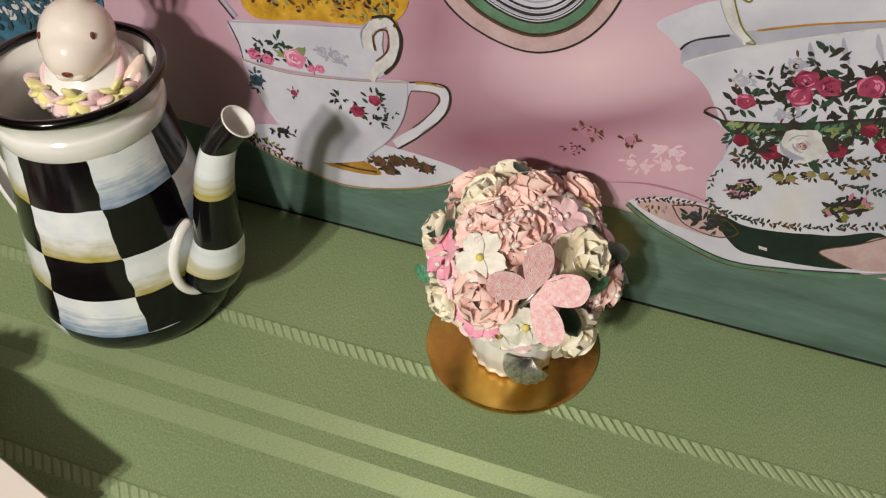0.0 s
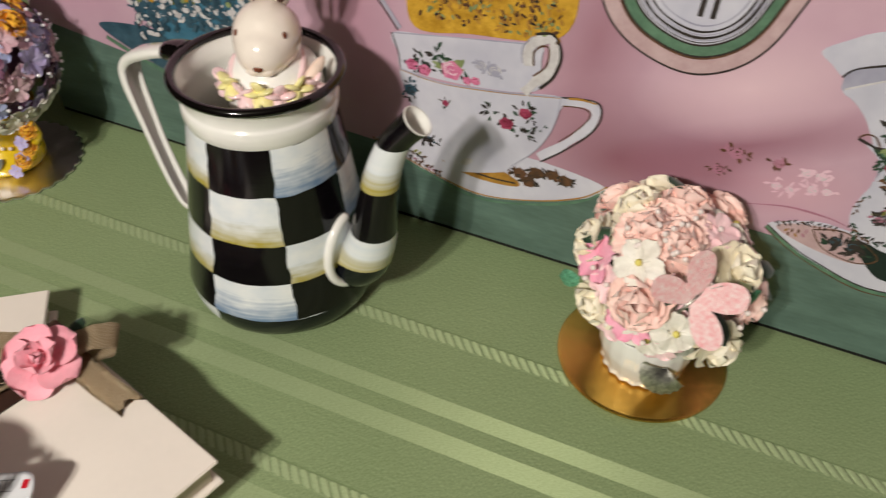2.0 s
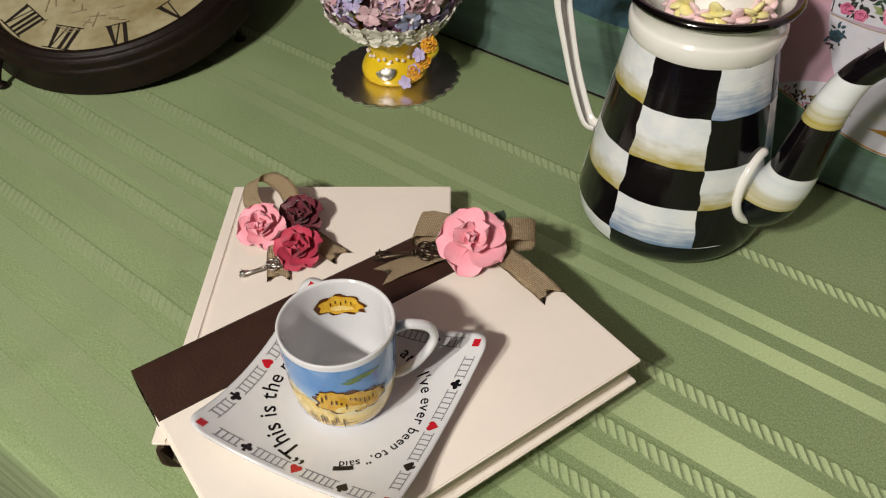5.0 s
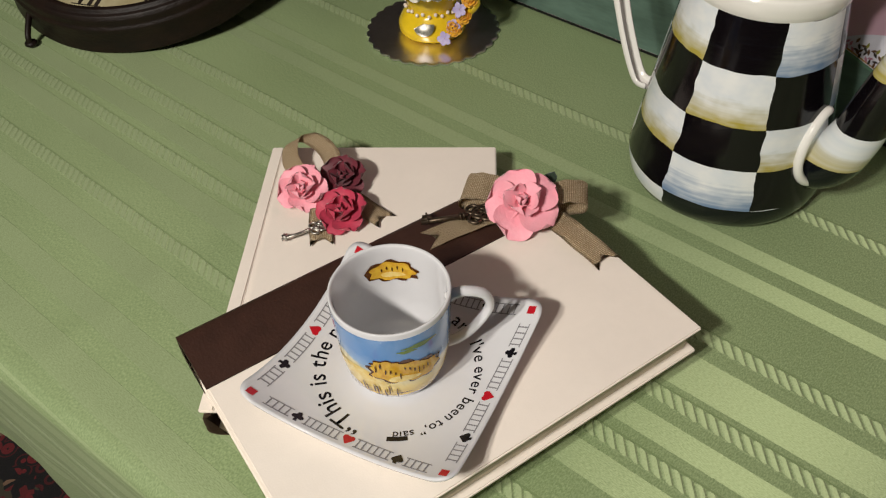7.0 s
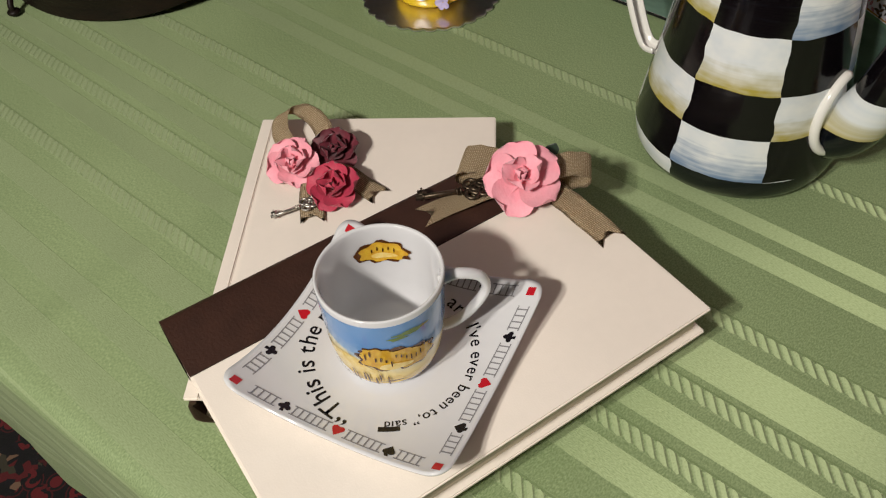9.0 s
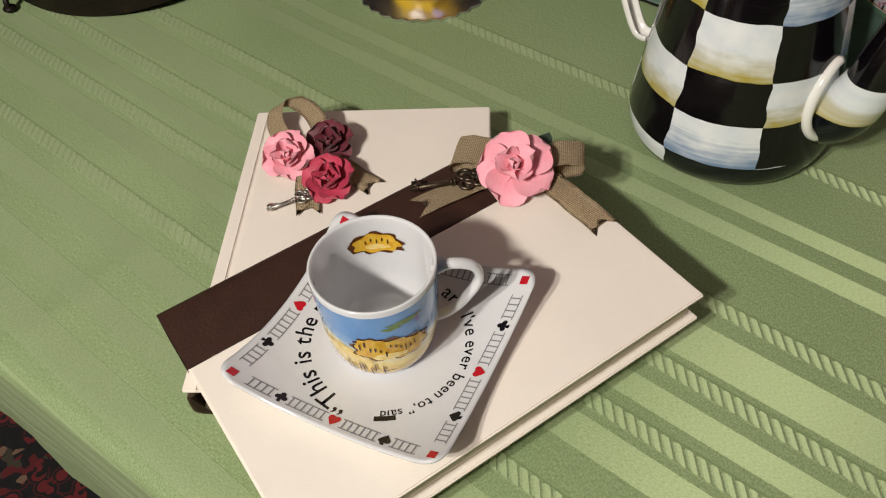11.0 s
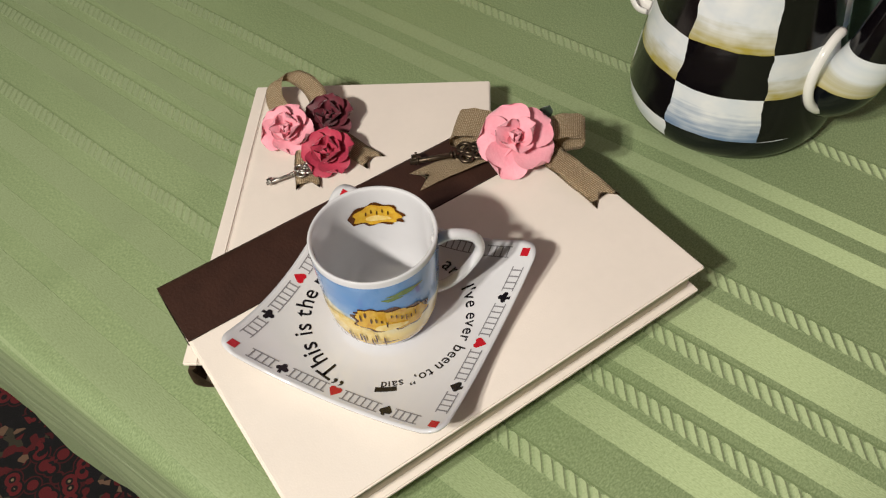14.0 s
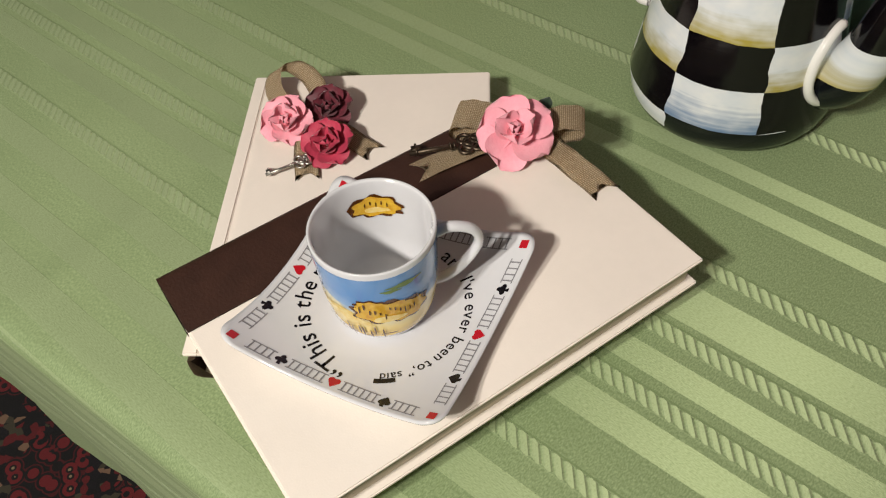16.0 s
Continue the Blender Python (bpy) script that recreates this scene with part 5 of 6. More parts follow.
P_B = [blossom_mesh(0.0135, LILAC, 54), blossom_mesh(0.0130, BLUE_P, 55), blossom_mesh(0.0125, MAUVE, 56), blossom_mesh(0.012, PLUM, 57)]
O_R = [rose_mesh(0.0132, ORANGE, 58, layers=((4, 0.15, 0.45), (5, 0.4, 0.7), (6, 0.68, 0.9)))]
O_S = rose_mesh(0.0085, ORANGE, 61, layers=((4, 0.15, 0.45), (5, 0.4, 0.7), (6, 0.68, 0.9)))
P_S = blossom_mesh(0.0070, LILAC, 62)
W_B = [blossom_mesh(0.0145, WHITE_P, 59, 5, 0.78)]
CRY = bead_mesh(0.0017, CRYSTAL, "bead")
names = {0: "lilac paper blossom", 1: "periwinkle paper blossom", 2: "mauve paper blossom", 3: "plum paper blossom"}
view2 = -40
rng = random.Random(11)
for ring, (el, n) in enumerate(((-22, 15), (2, 15), (24, 14), (46, 10), (66, 6), (86, 2))):
    for k in range(n):
        az = view2 + 360 * (k + 0.5 * (ring % 2)) / n + rng.uniform(-5, 5)
        e = el + rng.uniform(-5, 5)
        yellow = ring == 3 and k not in (4, 6)
        if yellow:
            put(posy2, c2, R2, az, e - 4, O_R[0], "rose", "golden yellow paper rose", 0.004, rng.uniform(0, 6), squash=0.9)
        elif rng.random() < 0.24:
            j = rng.randrange(3)
            put(posy2, c2, R2, az, e, P_R[j], "rose", ("plum paper rose", "mauve paper rose", "mauve paper rose")[j], -0.004, rng.uniform(0, 6), squash=0.9)
        else:
            j = rng.choice((0, 0, 1, 2, 2, 2, 3, 3))
            ob = put(posy2, c2, R2, az, e, P_B[j], "blossom", names[j], 0.004, rng.uniform(0, 6), squash=0.9)
            part("bead", CRY, None, ob, "", pose(0, 0, 0.003))
for k in range(26):
    put(posy2, c2, R2 + 0.001, 360 * k / 26, -33 + rng.uniform(-3, 3), W_B[0], "blossom", "small white lace blossom", 0.007, rng.uniform(0, 6))
for k in range(46):
    j = (0, 2, 3, 0, 2, 1)[k % 6]
    put(posy2, c2, R2, k * 137.5, math.degrees(math.asin(-0.5 + 1.4 * (k + 0.5) / 46)), P_B[j], "blossom", names[j], 0.006, rng.uniform(0, 6), squash=0.9)
for k in range(26):          # lace trim at the goblet's waist
    a = 2 * math.pi * k / 26
    part("bead", PEARL_M, None, posy2, "", pose(0.0262 * math.cos(a), 0.0262 * math.sin(a), 0.0265 + 0.0022 * (k % 2)))
for k in range(130):
    put(posy2, c2, R2, rng.uniform(0, 360), rng.uniform(-30, 85), CRY, "bead", "", 0.013, 0)
for x, y, z in ((0.058, -0.012, 0.056), (0.050, -0.012, 0.036), (0.042, -0.016, 0.022)):
    part("rose", O_S, None, posy2, "golden yellow paper rose", facing(Vector((x, y, z)), (0.3, -0.8, 0.5), x * 50))
    part("blossom", P_S, None, posy2, "pale lilac paper blossom", facing(Vector((x - 0.008, y - 0.006, z - 0.011)), (0.2, -0.9, 0.4), x * 80))
part("shell_charm", shell_mesh(0.0062), None, posy2, "silver shell charm", facing(Vector((0.016, -0.030, 0.017)), (0.45, -0.8, 0.4), 3.4))


# ---- the clock, propped up on its legs ----
CT, CP = 0.272, -1.121
cn = Vector((math.sin(CT) * math.cos(CP), math.sin(CT) * math.sin(CP), math.cos(CT)))
ce1 = Vector((0, 1, 0)).cross(cn).normalized()
ce2 = cn.cross(ce1)
at_clock = Matrix.Translation((-0.9701, 0.2954, 0.0755)) @ Matrix((ce1, ce2, cn)).transposed().to_4x4()
clock = thing("clock", at_clock, "round dark brown wooden clock lying tilted on legs, aged dial", "clock")
CLOCK_WOOD = mat("dark_brown_clock_wood", "110a08", 0.5, other="1f130d", scale=28, bump=0.5, bump_scale=160, spec=0.25, stretch=(1, 1, 2.5))
DIAL = mat("aged_dial_paper", "b9b190", 0.6, other="8f8159", scale=16, bump=0.1)
prof = [(0.0, -0.0342), (0.1535, -0.0342), (0.1562, -0.0320), (0.1552, -0.0275), (0.1532, -0.018), (0.1528, -0.006), (0.1502, -0.003), (0.1492, 0.003), (0.1466, 0.0065), (0.1432, 0.0072), (0.1408, 0.0102), (0.1366, 0.0106), (0.1346, 0.006), (0.1322, 0.0048), (0.1314, 0.0)]
part("case", lathe(rounded(prof, 3, 0.25), 160), CLOCK_WOOD, clock, "dark stepped wooden case")
part("dial", lathe([(0.0, 0.0002), (0.1318, 0.0002)], 96), DIAL, clock, "cream dial with crackled print")
for (x, y), (tx, ty, tz) in (((-0.972, 0.138), (-0.984, 0.1535, 0.028)), ((-0.850, 0.3525), (-0.853, 0.349, 0.044)), ((-1.065, 0.40), (-1.062, 0.392, 0.080))):
    legp = spline([(x, y, 0.001), (x * 0.995 + tx * 0.005, y, 0.012), (tx, ty, tz)], 6)
    bm = sweep(legp, round_section(0.0030, 10), up=(0, 1, 0))
    ball(bm, (x, y, 0.0035), (0.0065, 0.0065, 0.0035), 14)
    part("leg", bm, CLOCK_WOOD, clock, "thin metal leg", at_clock.inverted())
CLOCK_INK = mat("faded_black_ink", "2a211b", 0.6, vary=0.3, scale=90)
for k, numeral in enumerate(("XII", "I", "II", "III", "IIII", "V", "VI", "VII", "VIII", "IX", "X", "XI")):
    a = math.radians(-5.6 - 30 * (k - 5))
    bm = bmesh.new()
    x, hgt = 0.0, 0.030
    for ch in numeral:
        if ch == "I":
            flat_shape([(x, 0), (x + 0.0042, 0), (x + 0.0042, hgt), (x, hgt)], bm)
            x += 0.0075
        elif ch == "V":
            flat_shape([(x, hgt), (x + 0.0062, 0), (x + 0.0090, 0), (x + 0.0052, hgt)], bm)
            flat_shape([(x + 0.0125, hgt), (x + 0.0076, 0), (x + 0.0090, 0), (x + 0.0140, hgt)], bm)
            x += 0.0165
        else:
            flat_shape([(x, hgt), (x + 0.0120, 0), (x + 0.0165, 0), (x + 0.0048, hgt)], bm)
            flat_shape([(x, 0), (x + 0.0018, 0), (x + 0.0165, hgt), (x + 0.0147, hgt)], bm)
            x += 0.0190
    flat_shape([(-0.001, hgt - 0.0004), (x, hgt - 0.0004), (x, hgt + 0.0010), (-0.001, hgt + 0.0010)], bm)
    flat_shape([(-0.001, -0.001), (x, -0.001), (x, 0.0004), (-0.001, 0.0004)], bm)
    for v in bm.verts:              # tops towards the centre
        lx, ly = x / 2 - v.co.x, 0.128 - v.co.y
        ly = 0.096 + (hgt - v.co.y)
        t = a - math.pi / 2
        v.co = Vector((lx * math.cos(t) - ly * math.sin(t), lx * math.sin(t) + ly * math.cos(t), 0.0006))
    part("numeral", bm, CLOCK_INK, clock, smooth=False)
rng = random.Random(6)
FADED = mat("faded_print", "9a8b6c", 0.6, other="6f6350", vary=0.3, scale=200)
for k in range(26):                 # crackled print in the middle of the dial
    a = rng.uniform(0, 6.28)
    r = 0.055 * math.sqrt(rng.random())
    w = rng.uniform(0.004, 0.012)
    part("print_mark", slab(bmesh.new(), -w, w, -0.0007, 0.0007, 0.0002, 0.0007), FADED, clock, "", pose(0.02 + r * math.cos(a), -0.045 + r * math.sin(a), 0, 0, 0, rng.choice((-56, 34)) + rng.uniform(-25, 25)), smooth=False)


# ---- the printed backdrop behind the table things ----
poster = thing("backdrop_poster", Matrix.LocRotScale((0.0125, 0.4865, 0.0012), Euler((0, 0, radians(-0.8))), (0.978, 1, 1.045)), "printed backdrop board with pink cloth and stacked teacups, upright", "poster")


def ink(name, colour, other=None, scale=60, vary=0.10, stretch=(1, 1, 1)):
    return mat(name, colour, 0.42, other=other, scale=scale, vary=vary, bump=0.12, bump_scale=1400, spec=0.4, stretch=stretch)


INK_PINK = ink("print_pink", "c9a6b5", "bb97a8", 6)


def soft_folds(m, blobs):
    """Deeper and lighter soft areas in a printed colour: folds of cloth, rounding of china."""
    nt = m.node_tree
    b = nt.nodes["Principled BSDF"]
    src = b.inputs["Base Color"].links[0].from_socket
    tc = nt.nodes.new("ShaderNodeTexCoord")
    for (x, z), (a, h), turn, colour, amount in blobs:
        mp = nt.nodes.new("ShaderNodeMapping")
        mp.vector_type = "TEXTURE"
        mp.inputs["Location"].default_value = (x, 0, z)
        mp.inputs["Rotation"].default_value = (0, -math.radians(turn), 0)
        mp.inputs["Scale"].default_value = (a, 1, h)
        nt.links.new(tc.outputs["Object"], mp.inputs[0])
        g = nt.nodes.new("ShaderNodeTexGradient")
        g.gradient_type = "SPHERICAL"
        nt.links.new(mp.outputs[0], g.inputs[0])
        k = nt.nodes.new("ShaderNodeMath")
        k.operation = "MULTIPLY"
        k.inputs[1].default_value = amount
        nt.links.new(g.outputs["Fac"], k.inputs[0])
        mx = nt.nodes.new("ShaderNodeMix")
        mx.data_type = "RGBA"
        nt.links.new(k.outputs[0], mx.inputs[0])
        nt.links.new(src, mx.inputs[6])
        mx.inputs[7].default_value = lin(colour)
        src = mx.outputs[2]
    nt.links.new(src, b.inputs["Base Color"])


soft_folds(INK_PINK, (((-0.125, 0.115), (0.10, 0.065), 15, "80505f", 0.9), ((-0.155, 0.20), (0.045, 0.12), -10, "93606f", 0.7), ((-0.04, 0.150), (0.13, 0.022), 24, "946474", 0.85), ((-0.06, 0.120), (0.10, 0.030), 10, "96606c", 0.6), ((-0.36, 0.20), (0.05, 0.14), 12, "a0687c", 0.6), ((-0.05, 0.190), (0.08, 0.04), 20, "e2c2cb", 0.9), ((0.0, 0.125), (0.05, 0.03), 10, "d6aab8", 0.7), ((-0.64, 0.16), (0.06, 0.05), 0, "b98aa2", 0.6)))
INK_DEEP = ink("print_deep_pink", "b47f92", "a06a7e", 9)
INK_LIGHT = ink("print_light_pink", "e6c6d2", "dab0c0", 9)
INK_TEAL = ink("print_teal", "647d72", "4b5f56", 11, stretch=(1, 1, 5))
INK_WHITE = ink("print_china_white", "d2d0da", "bcbbca", 16)
soft_folds(INK_WHITE, (((-0.232, 0.092), (0.030, 0.026), 0, "9d9cab", 0.9), ((-0.19, 0.125), (0.020, 0.05), -20, "a9a8b8", 0.8), ((-0.25, 0.17), (0.06, 0.012), 5, "b4b3c2", 0.6), ((0.150, 0.236), (0.05, 0.03), 15, "a3a2b0", 0.8), ((0.125, 0.222), (0.012, 0.03), 10, "aeadba", 0.7), ((0.045, 0.235), (0.05, 0.014), 20, "b2b1bf", 0.8), ((0.165, 0.150), (0.07, 0.05), 20, "a2a1b0", 0.8), ((0.092, 0.118), (0.018, 0.035), 0, "c9c6c0", 0.7), ((0.02, 0.205), (0.018, 0.02), -30, "b5b4c2", 0.7)))
INK_CRIMSON = ink("print_crimson", "8e2140", "5c1228", 160)
INK_WHITE2 = ink("print_petal_white", "d6d3d4", "b9b3b4", 120)
INK_LIME = ink("print_lime", "95a070", "6c7c4c", 120)
INK_BROWN = ink("print_brown", "6d4a34", "46301f", 160)
INK_GREYW = ink("print_shaded_white", "b3b1c0", "9695a8", 16)
INK_YELLOW = ink("print_yellow", "d7a93c", "a87c1e", 110)
INK_BLACK = ink("print_black", "25201f", "3a3230", 150)
INK_GREEN = ink("print_leaf_green", "34503c", "22332a", 200)
INK_PALEGREEN = ink("print_pale_green", "64866d", "4c6a56", 90)
INK_WELL = ink("print_dark_green", "1f2f2a", "121c1a", 40)
INK_ROSE = ink("print_rose", "ab4764", "7c2844", 160)
INK_ROSE2 = ink("print_rose_pale", "dd86a6", "c2608a", 160)
INK_BLUE = ink("print_blue", "4a7c93", "2f5d75", 60)
INK_BLUEDARK = ink("print_slate_blue", "3f5c6c", "27404e", 90)
INK_GOLD = ink("print_gold", "b98a3c", "8c6224", 90)
INK_PEACH = ink("print_peach", "c6acae", "b29496", 60)
INK_OLIVE = ink("print_olive", "8a8a3e", "6a6a2c", 90)

bm = slab(bmesh.new(), -0.715, 0.62, 0.0, 0.006, 0.0028, 0.50, 0.0004)
part("board", bm, INK_PINK, poster, smooth=False)


# black strip in place of the shadow line between board and cloth
part("gap_shade_strip", slab(bmesh.new(), -0.714, 0.619, 0.0004, 0.0055, 0, 0.0028), BLACK_INK, poster, "black strip standing in for the shaded gap under the board", smooth=False)


def decal(name, outline, m, layer, label=""):
    """A printed shape on the board; outline as (x, z)."""
    bm = bmesh.new()
    f = bm.faces.new([bm.verts.new((p[0], -0.0003 * layer, p[1])) for p in outline])
    bmesh.ops.triangulate(bm, faces=[f])
    return part(name, bm, m, poster, label, smooth=False)


def curve_line(name, points, width, m, layer, n=8, closed=False, taper=False):
    """A brushed line of some width along a smooth path."""
    pts = spline([(x, 0, z) for x, z in points], n, closed)
    bm = bmesh.new()
    prev = first = None
    N = len(pts)
    for i, p in enumerate(pts):
        a, b = pts[(i - 1) % N] if closed else pts[max(i - 1, 0)], pts[(i + 1) % N] if closed else pts[min(i + 1, N - 1)]
        d = (b - a).normalized()
        w = width / 2 * (1.15 - 0.9 * abs(2 * i / (N - 1) - 1) if taper else 1.0 + 0.16 * math.sin(i * 0.37))
        s = Vector((-d.z, 0, d.x)) * w
        pair = [bm.verts.new((p.x + s.x, -0.0003 * layer, p.z + s.z)), bm.verts.new((p.x - s.x, -0.0003 * layer, p.z - s.z))]
        if prev:
            bm.faces.new((prev[0], prev[1], pair[1], pair[0]))
        else:
            first = pair
        prev = pair
    if closed:
        bm.faces.new((prev[0], prev[1], first[1], first[0]))
    return part(name, bm, m, poster, smooth=False)


def oval(cx, cz, a, b, turn=0.0, n=40, t0=0.0, t1=360.0):
    c, s = math.cos(math.radians(turn)), math.sin(math.radians(turn))
    out = []
    for k in range(n + (0 if t1 - t0 == 360 else 1)):
        t = math.radians(t0 + (t1 - t0) * k / n)
        x, z = a * math.cos(t), b * math.sin(t)
        out.append((cx + x * c - z * s, cz + x * s + z * c))
    return out


def sprig(cx, cz, size, layer, seed, blooms=(INK_ROSE, INK_ROSE2), count=3, leaves=9, spread=(1.0, 0.6), greens=(INK_GREEN, INK_BLACK)):
    """A printed spray: roses of curled strokes with pointed leaves on stems, one mesh a spray."""
    rng = random.Random(seed)
    bm = bmesh.new()
    mats = [greens[0], greens[1], blooms[0], blooms[1], INK_WHITE2, INK_CRIMSON]
    lift = [0.0]
    def face(pts, m):
        lift[0] += 0.006
        f = bm.faces.new([bm.verts.new((px, -0.0003 * (layer + lift[0]), pz)) for px, pz in pts])
        f.material_index = m
    def leaf(x, z, a, b, t, m):
        c, s = math.cos(t), math.sin(t)
        face([(x + u * a * c - v * b * s, z + u * a * s + v * b * c) for u, v in ((-1, 0), (-0.5, 0.75), (0.1, 1.0), (0.6, 0.6), (1, 0.05), (0.55, -0.6), (0.0, -0.9), (-0.6, -0.6))], m)
    def stroke(x, z, r, t0, t1, w, m):
        n = 7
        out = [(x + r * math.cos(t0 + (t1 - t0) * i / n), z + 0.85 * r * math.sin(t0 + (t1 - t0) * i / n)) for i in range(n + 1)]
        inn = [(x + (r - w * math.sin(math.pi * i / n)) * math.cos(t0 + (t1 - t0) * i / n), z + 0.85 * (r - w * math.sin(math.pi * i / n)) * math.sin(t0 + (t1 - t0) * i / n)) for i in range(n - 1, 0, -1)]
        face(out + inn, m)
    for k in range(int(leaves * 2.0)):
        t = rng.uniform(0, 6.28)
        r = size * math.sqrt(rng.uniform(0.12, 1.1))
        leaf(cx + r * math.cos(t) * spread[0], cz + r * math.sin(t) * spread[1], size * rng.uniform(0.20, 0.40), size * rng.uniform(0.09, 0.17), t + rng.uniform(-0.9, 0.9), rng.choice((0, 1, 1, 1)))
    for k in range(count):
        t = 6.28 * k / max(1, count) + rng.uniform(-0.4, 0.4)
        r = 0 if count == 1 else size * 0.42
        x, z = cx + r * math.cos(t) * spread[0], cz + r * math.sin(t) * spread[1]
        s = size * rng.uniform(0.36, 0.46) * (1.5 if count == 1 else 1)
        ph = [rng.uniform(0, 6.28) for _ in range(3)]
        face([(x + s * (1 + 0.10 * math.sin(5 * u + ph[0]) + 0.05 * math.sin(3 * u + ph[1])) * math.cos(u), z + 0.85 * s * (1 + 0.10 * math.sin(5 * u + ph[0])) * math.sin(u)) for u in [6.283 * i / 20 for i in range(20)]], 2)
        for j in range(11):
            rr = s * (0.95 - 0.075 * j)
            t0 = rng.uniform(0, 6.28)
            stroke(x, z, rr, t0, t0 + rng.uniform(0.9, 2.2), s * rng.uniform(0.10, 0.24), rng.choice((3, 3, 5, 2)) if blooms[0] in (INK_ROSE, INK_CRIMSON) else rng.choice((3, 3, 2)))
    ob = part("printed_sprig", bm, mats, poster, smooth=False)
    ob["kind"] = "stuff"
    return ob


def leaf_row(points, gap, size, layer, seed, mats=(INK_BLACK, INK_GREEN, INK_BROWN)):
    """A printed border: small leaves to both sides of a line."""
    rng = random.Random(seed)
    pts = spline([(x, 0, z) for x, z in points], 40)
    bm = bmesh.new()
    run = 0.0
    k = 0
    for a, b in zip(pts, pts[1:]):
        run += (b - a).length
        if run < gap:
            continue
        run = 0.0
        k += 1
        d = math.atan2((b - a).z, (b - a).x) + (0.9 if k % 2 else -0.9) + rng.uniform(-0.8, 0.8)
        x, z = b.x + size * 0.8 * math.cos(d), b.z + size * 0.8 * math.sin(d)
        c, s = math.cos(d), math.sin(d)
        f = bm.faces.new([bm.verts.new((x + u * size * c - v * size * 0.42 * s, -0.0003 * layer - 0.000004 * (k % 40), z + u * size * s + v * size * 0.42 * c)) for u, v in ((-1, 0), (-0.3, 0.9), (0.4, 0.8), (1, 0), (0.4, -0.8), (-0.3, -0.9))])
        f.material_index = rng.randrange(3)
    part("printed_border", bm, list(mats), poster, smooth=False)["kind"] = "stuff"


# lower teal band and folds of the pink cloth
bm = bmesh.new()
prev = None
for p in spline([(0.6195, 0.075), (0.20, 0.078), (-0.016, 0.086), (-0.13, 0.079), (-0.30, 0.070), (-0.50, 0.080), (-0.585, 0.087), (-0.677, 0.097), (-0.7145, 0.101)], 6):
    pair = (bm.verts.new((p[0], -0.0003, 0.0034)), bm.verts.new((p[0], -0.0003, p[1])))
    if prev:
        bm.faces.new((prev[0], pair[0], pair[1], prev[1]))
    prev = pair
part("printed_table", bm, INK_TEAL, poster, "teal green band under the pink cloth", smooth=False)

# two stacked cups on a saucer
decal("printed_saucer", [tuple(p) for p in spline([(-0.336, 0.072), (-0.31, 0.086), (-0.26, 0.094), (-0.18, 0.094), (-0.130, 0.086), (-0.150, 0.070), (-0.19, 0.055), (-0.238, 0.046), (-0.285, 0.055), (-0.32, 0.066)], 6, True)], INK_WHITE, 2, "printed white saucer")
curve_line("printed_rim", [(-0.336, 0.071), (-0.318, 0.064), (-0.285, 0.053), (-0.238, 0.043), (-0.19, 0.052), (-0.15, 0.068), (-0.129, 0.086)], 0.0022, INK_PALEGREEN, 3)
curve_line("printed_rim", [(-0.338, 0.074), (-0.318, 0.067), (-0.285, 0.0565), (-0.238, 0.0475), (-0.19, 0.056), (-0.15, 0.0715), (-0.130, 0.0885)], 0.0012, INK_GOLD, 4)
decal("printed_foot", [tuple(p) for p in spline([(-0.270, 0.072), (-0.235, 0.079), (-0.206, 0.072), (-0.204, 0.065), (-0.235, 0.062), (-0.262, 0.066)], 5, True)], INK_GOLD, 3)
curve_line("printed_line", [(-0.270, 0.074), (-0.235, 0.067), (-0.205, 0.068)], 0.0016, INK_BLACK, 4)
leaf_row([(-0.330, 0.0745), (-0.312, 0.0685), (-0.285, 0.0600), (-0.272, 0.0565)], 0.0018, 0.0026, 4, 5, (INK_BROWN, INK_BLACK, INK_DEEP))
leaf_row([(-0.322, 0.0770), (-0.305, 0.0730), (-0.290, 0.0680)], 0.0020, 0.0028, 4.2, 6, (INK_BROWN, INK_BLACK, INK_OLIVE))
for k, (x, z) in enumerate(((-0.2021, 0.0786), (-0.188, 0.0830), (-0.176, 0.0850), (-0.194, 0.0730), (-0.164, 0.0830))):
    sprig(x, z, 0.0085, 4, 15 + k, (INK_BROWN, INK_BLACK), 1, 9, (1.1, 0.5), (INK_BROWN, INK_BLACK))
shape = lambda pts, n=6: [(p.x, p.y) for p in spline(pts, n, True)]
decal("printed_cup", shape([(-0.3156, 0.1712), (-0.2804, 0.1763), (-0.2439, 0.1814), (-0.1971, 0.1877), (-0.1945, 0.1759), (-0.196, 0.1522), (-0.2488, 0.1433), (-0.3053, 0.1435), (-0.3106, 0.1551)]), INK_WHITE, 3.2, "printed white cup with pink flowers")
curve_line("printed_line", [(-0.3156, 0.1712), (-0.2804, 0.1763), (-0.2439, 0.1814), (-0.1990, 0.1875)], 0.0010, INK_GREYW, 3.6)
curve_line("printed_line", [(-0.3165, 0.1712), (-0.3106, 0.1551), (-0.3096, 0.1440)], 0.0011, INK_BLACK, 3.6)
decal("printed_cup", shape([(-0.3096, 0.1436), (-0.2867, 0.1409), (-0.265, 0.1408), (-0.2213, 0.1455), (-0.176, 0.1529), (-0.1766, 0.1385), (-0.1817, 0.1201), (-0.1926, 0.1014), (-0.2102, 0.0833), (-0.2181, 0.0749), (-0.259, 0.0643), (-0.2742, 0.0755), (-0.2919, 0.0973), (-0.3015, 0.118)]), INK_WHITE, 5, "printed white cup with roses")
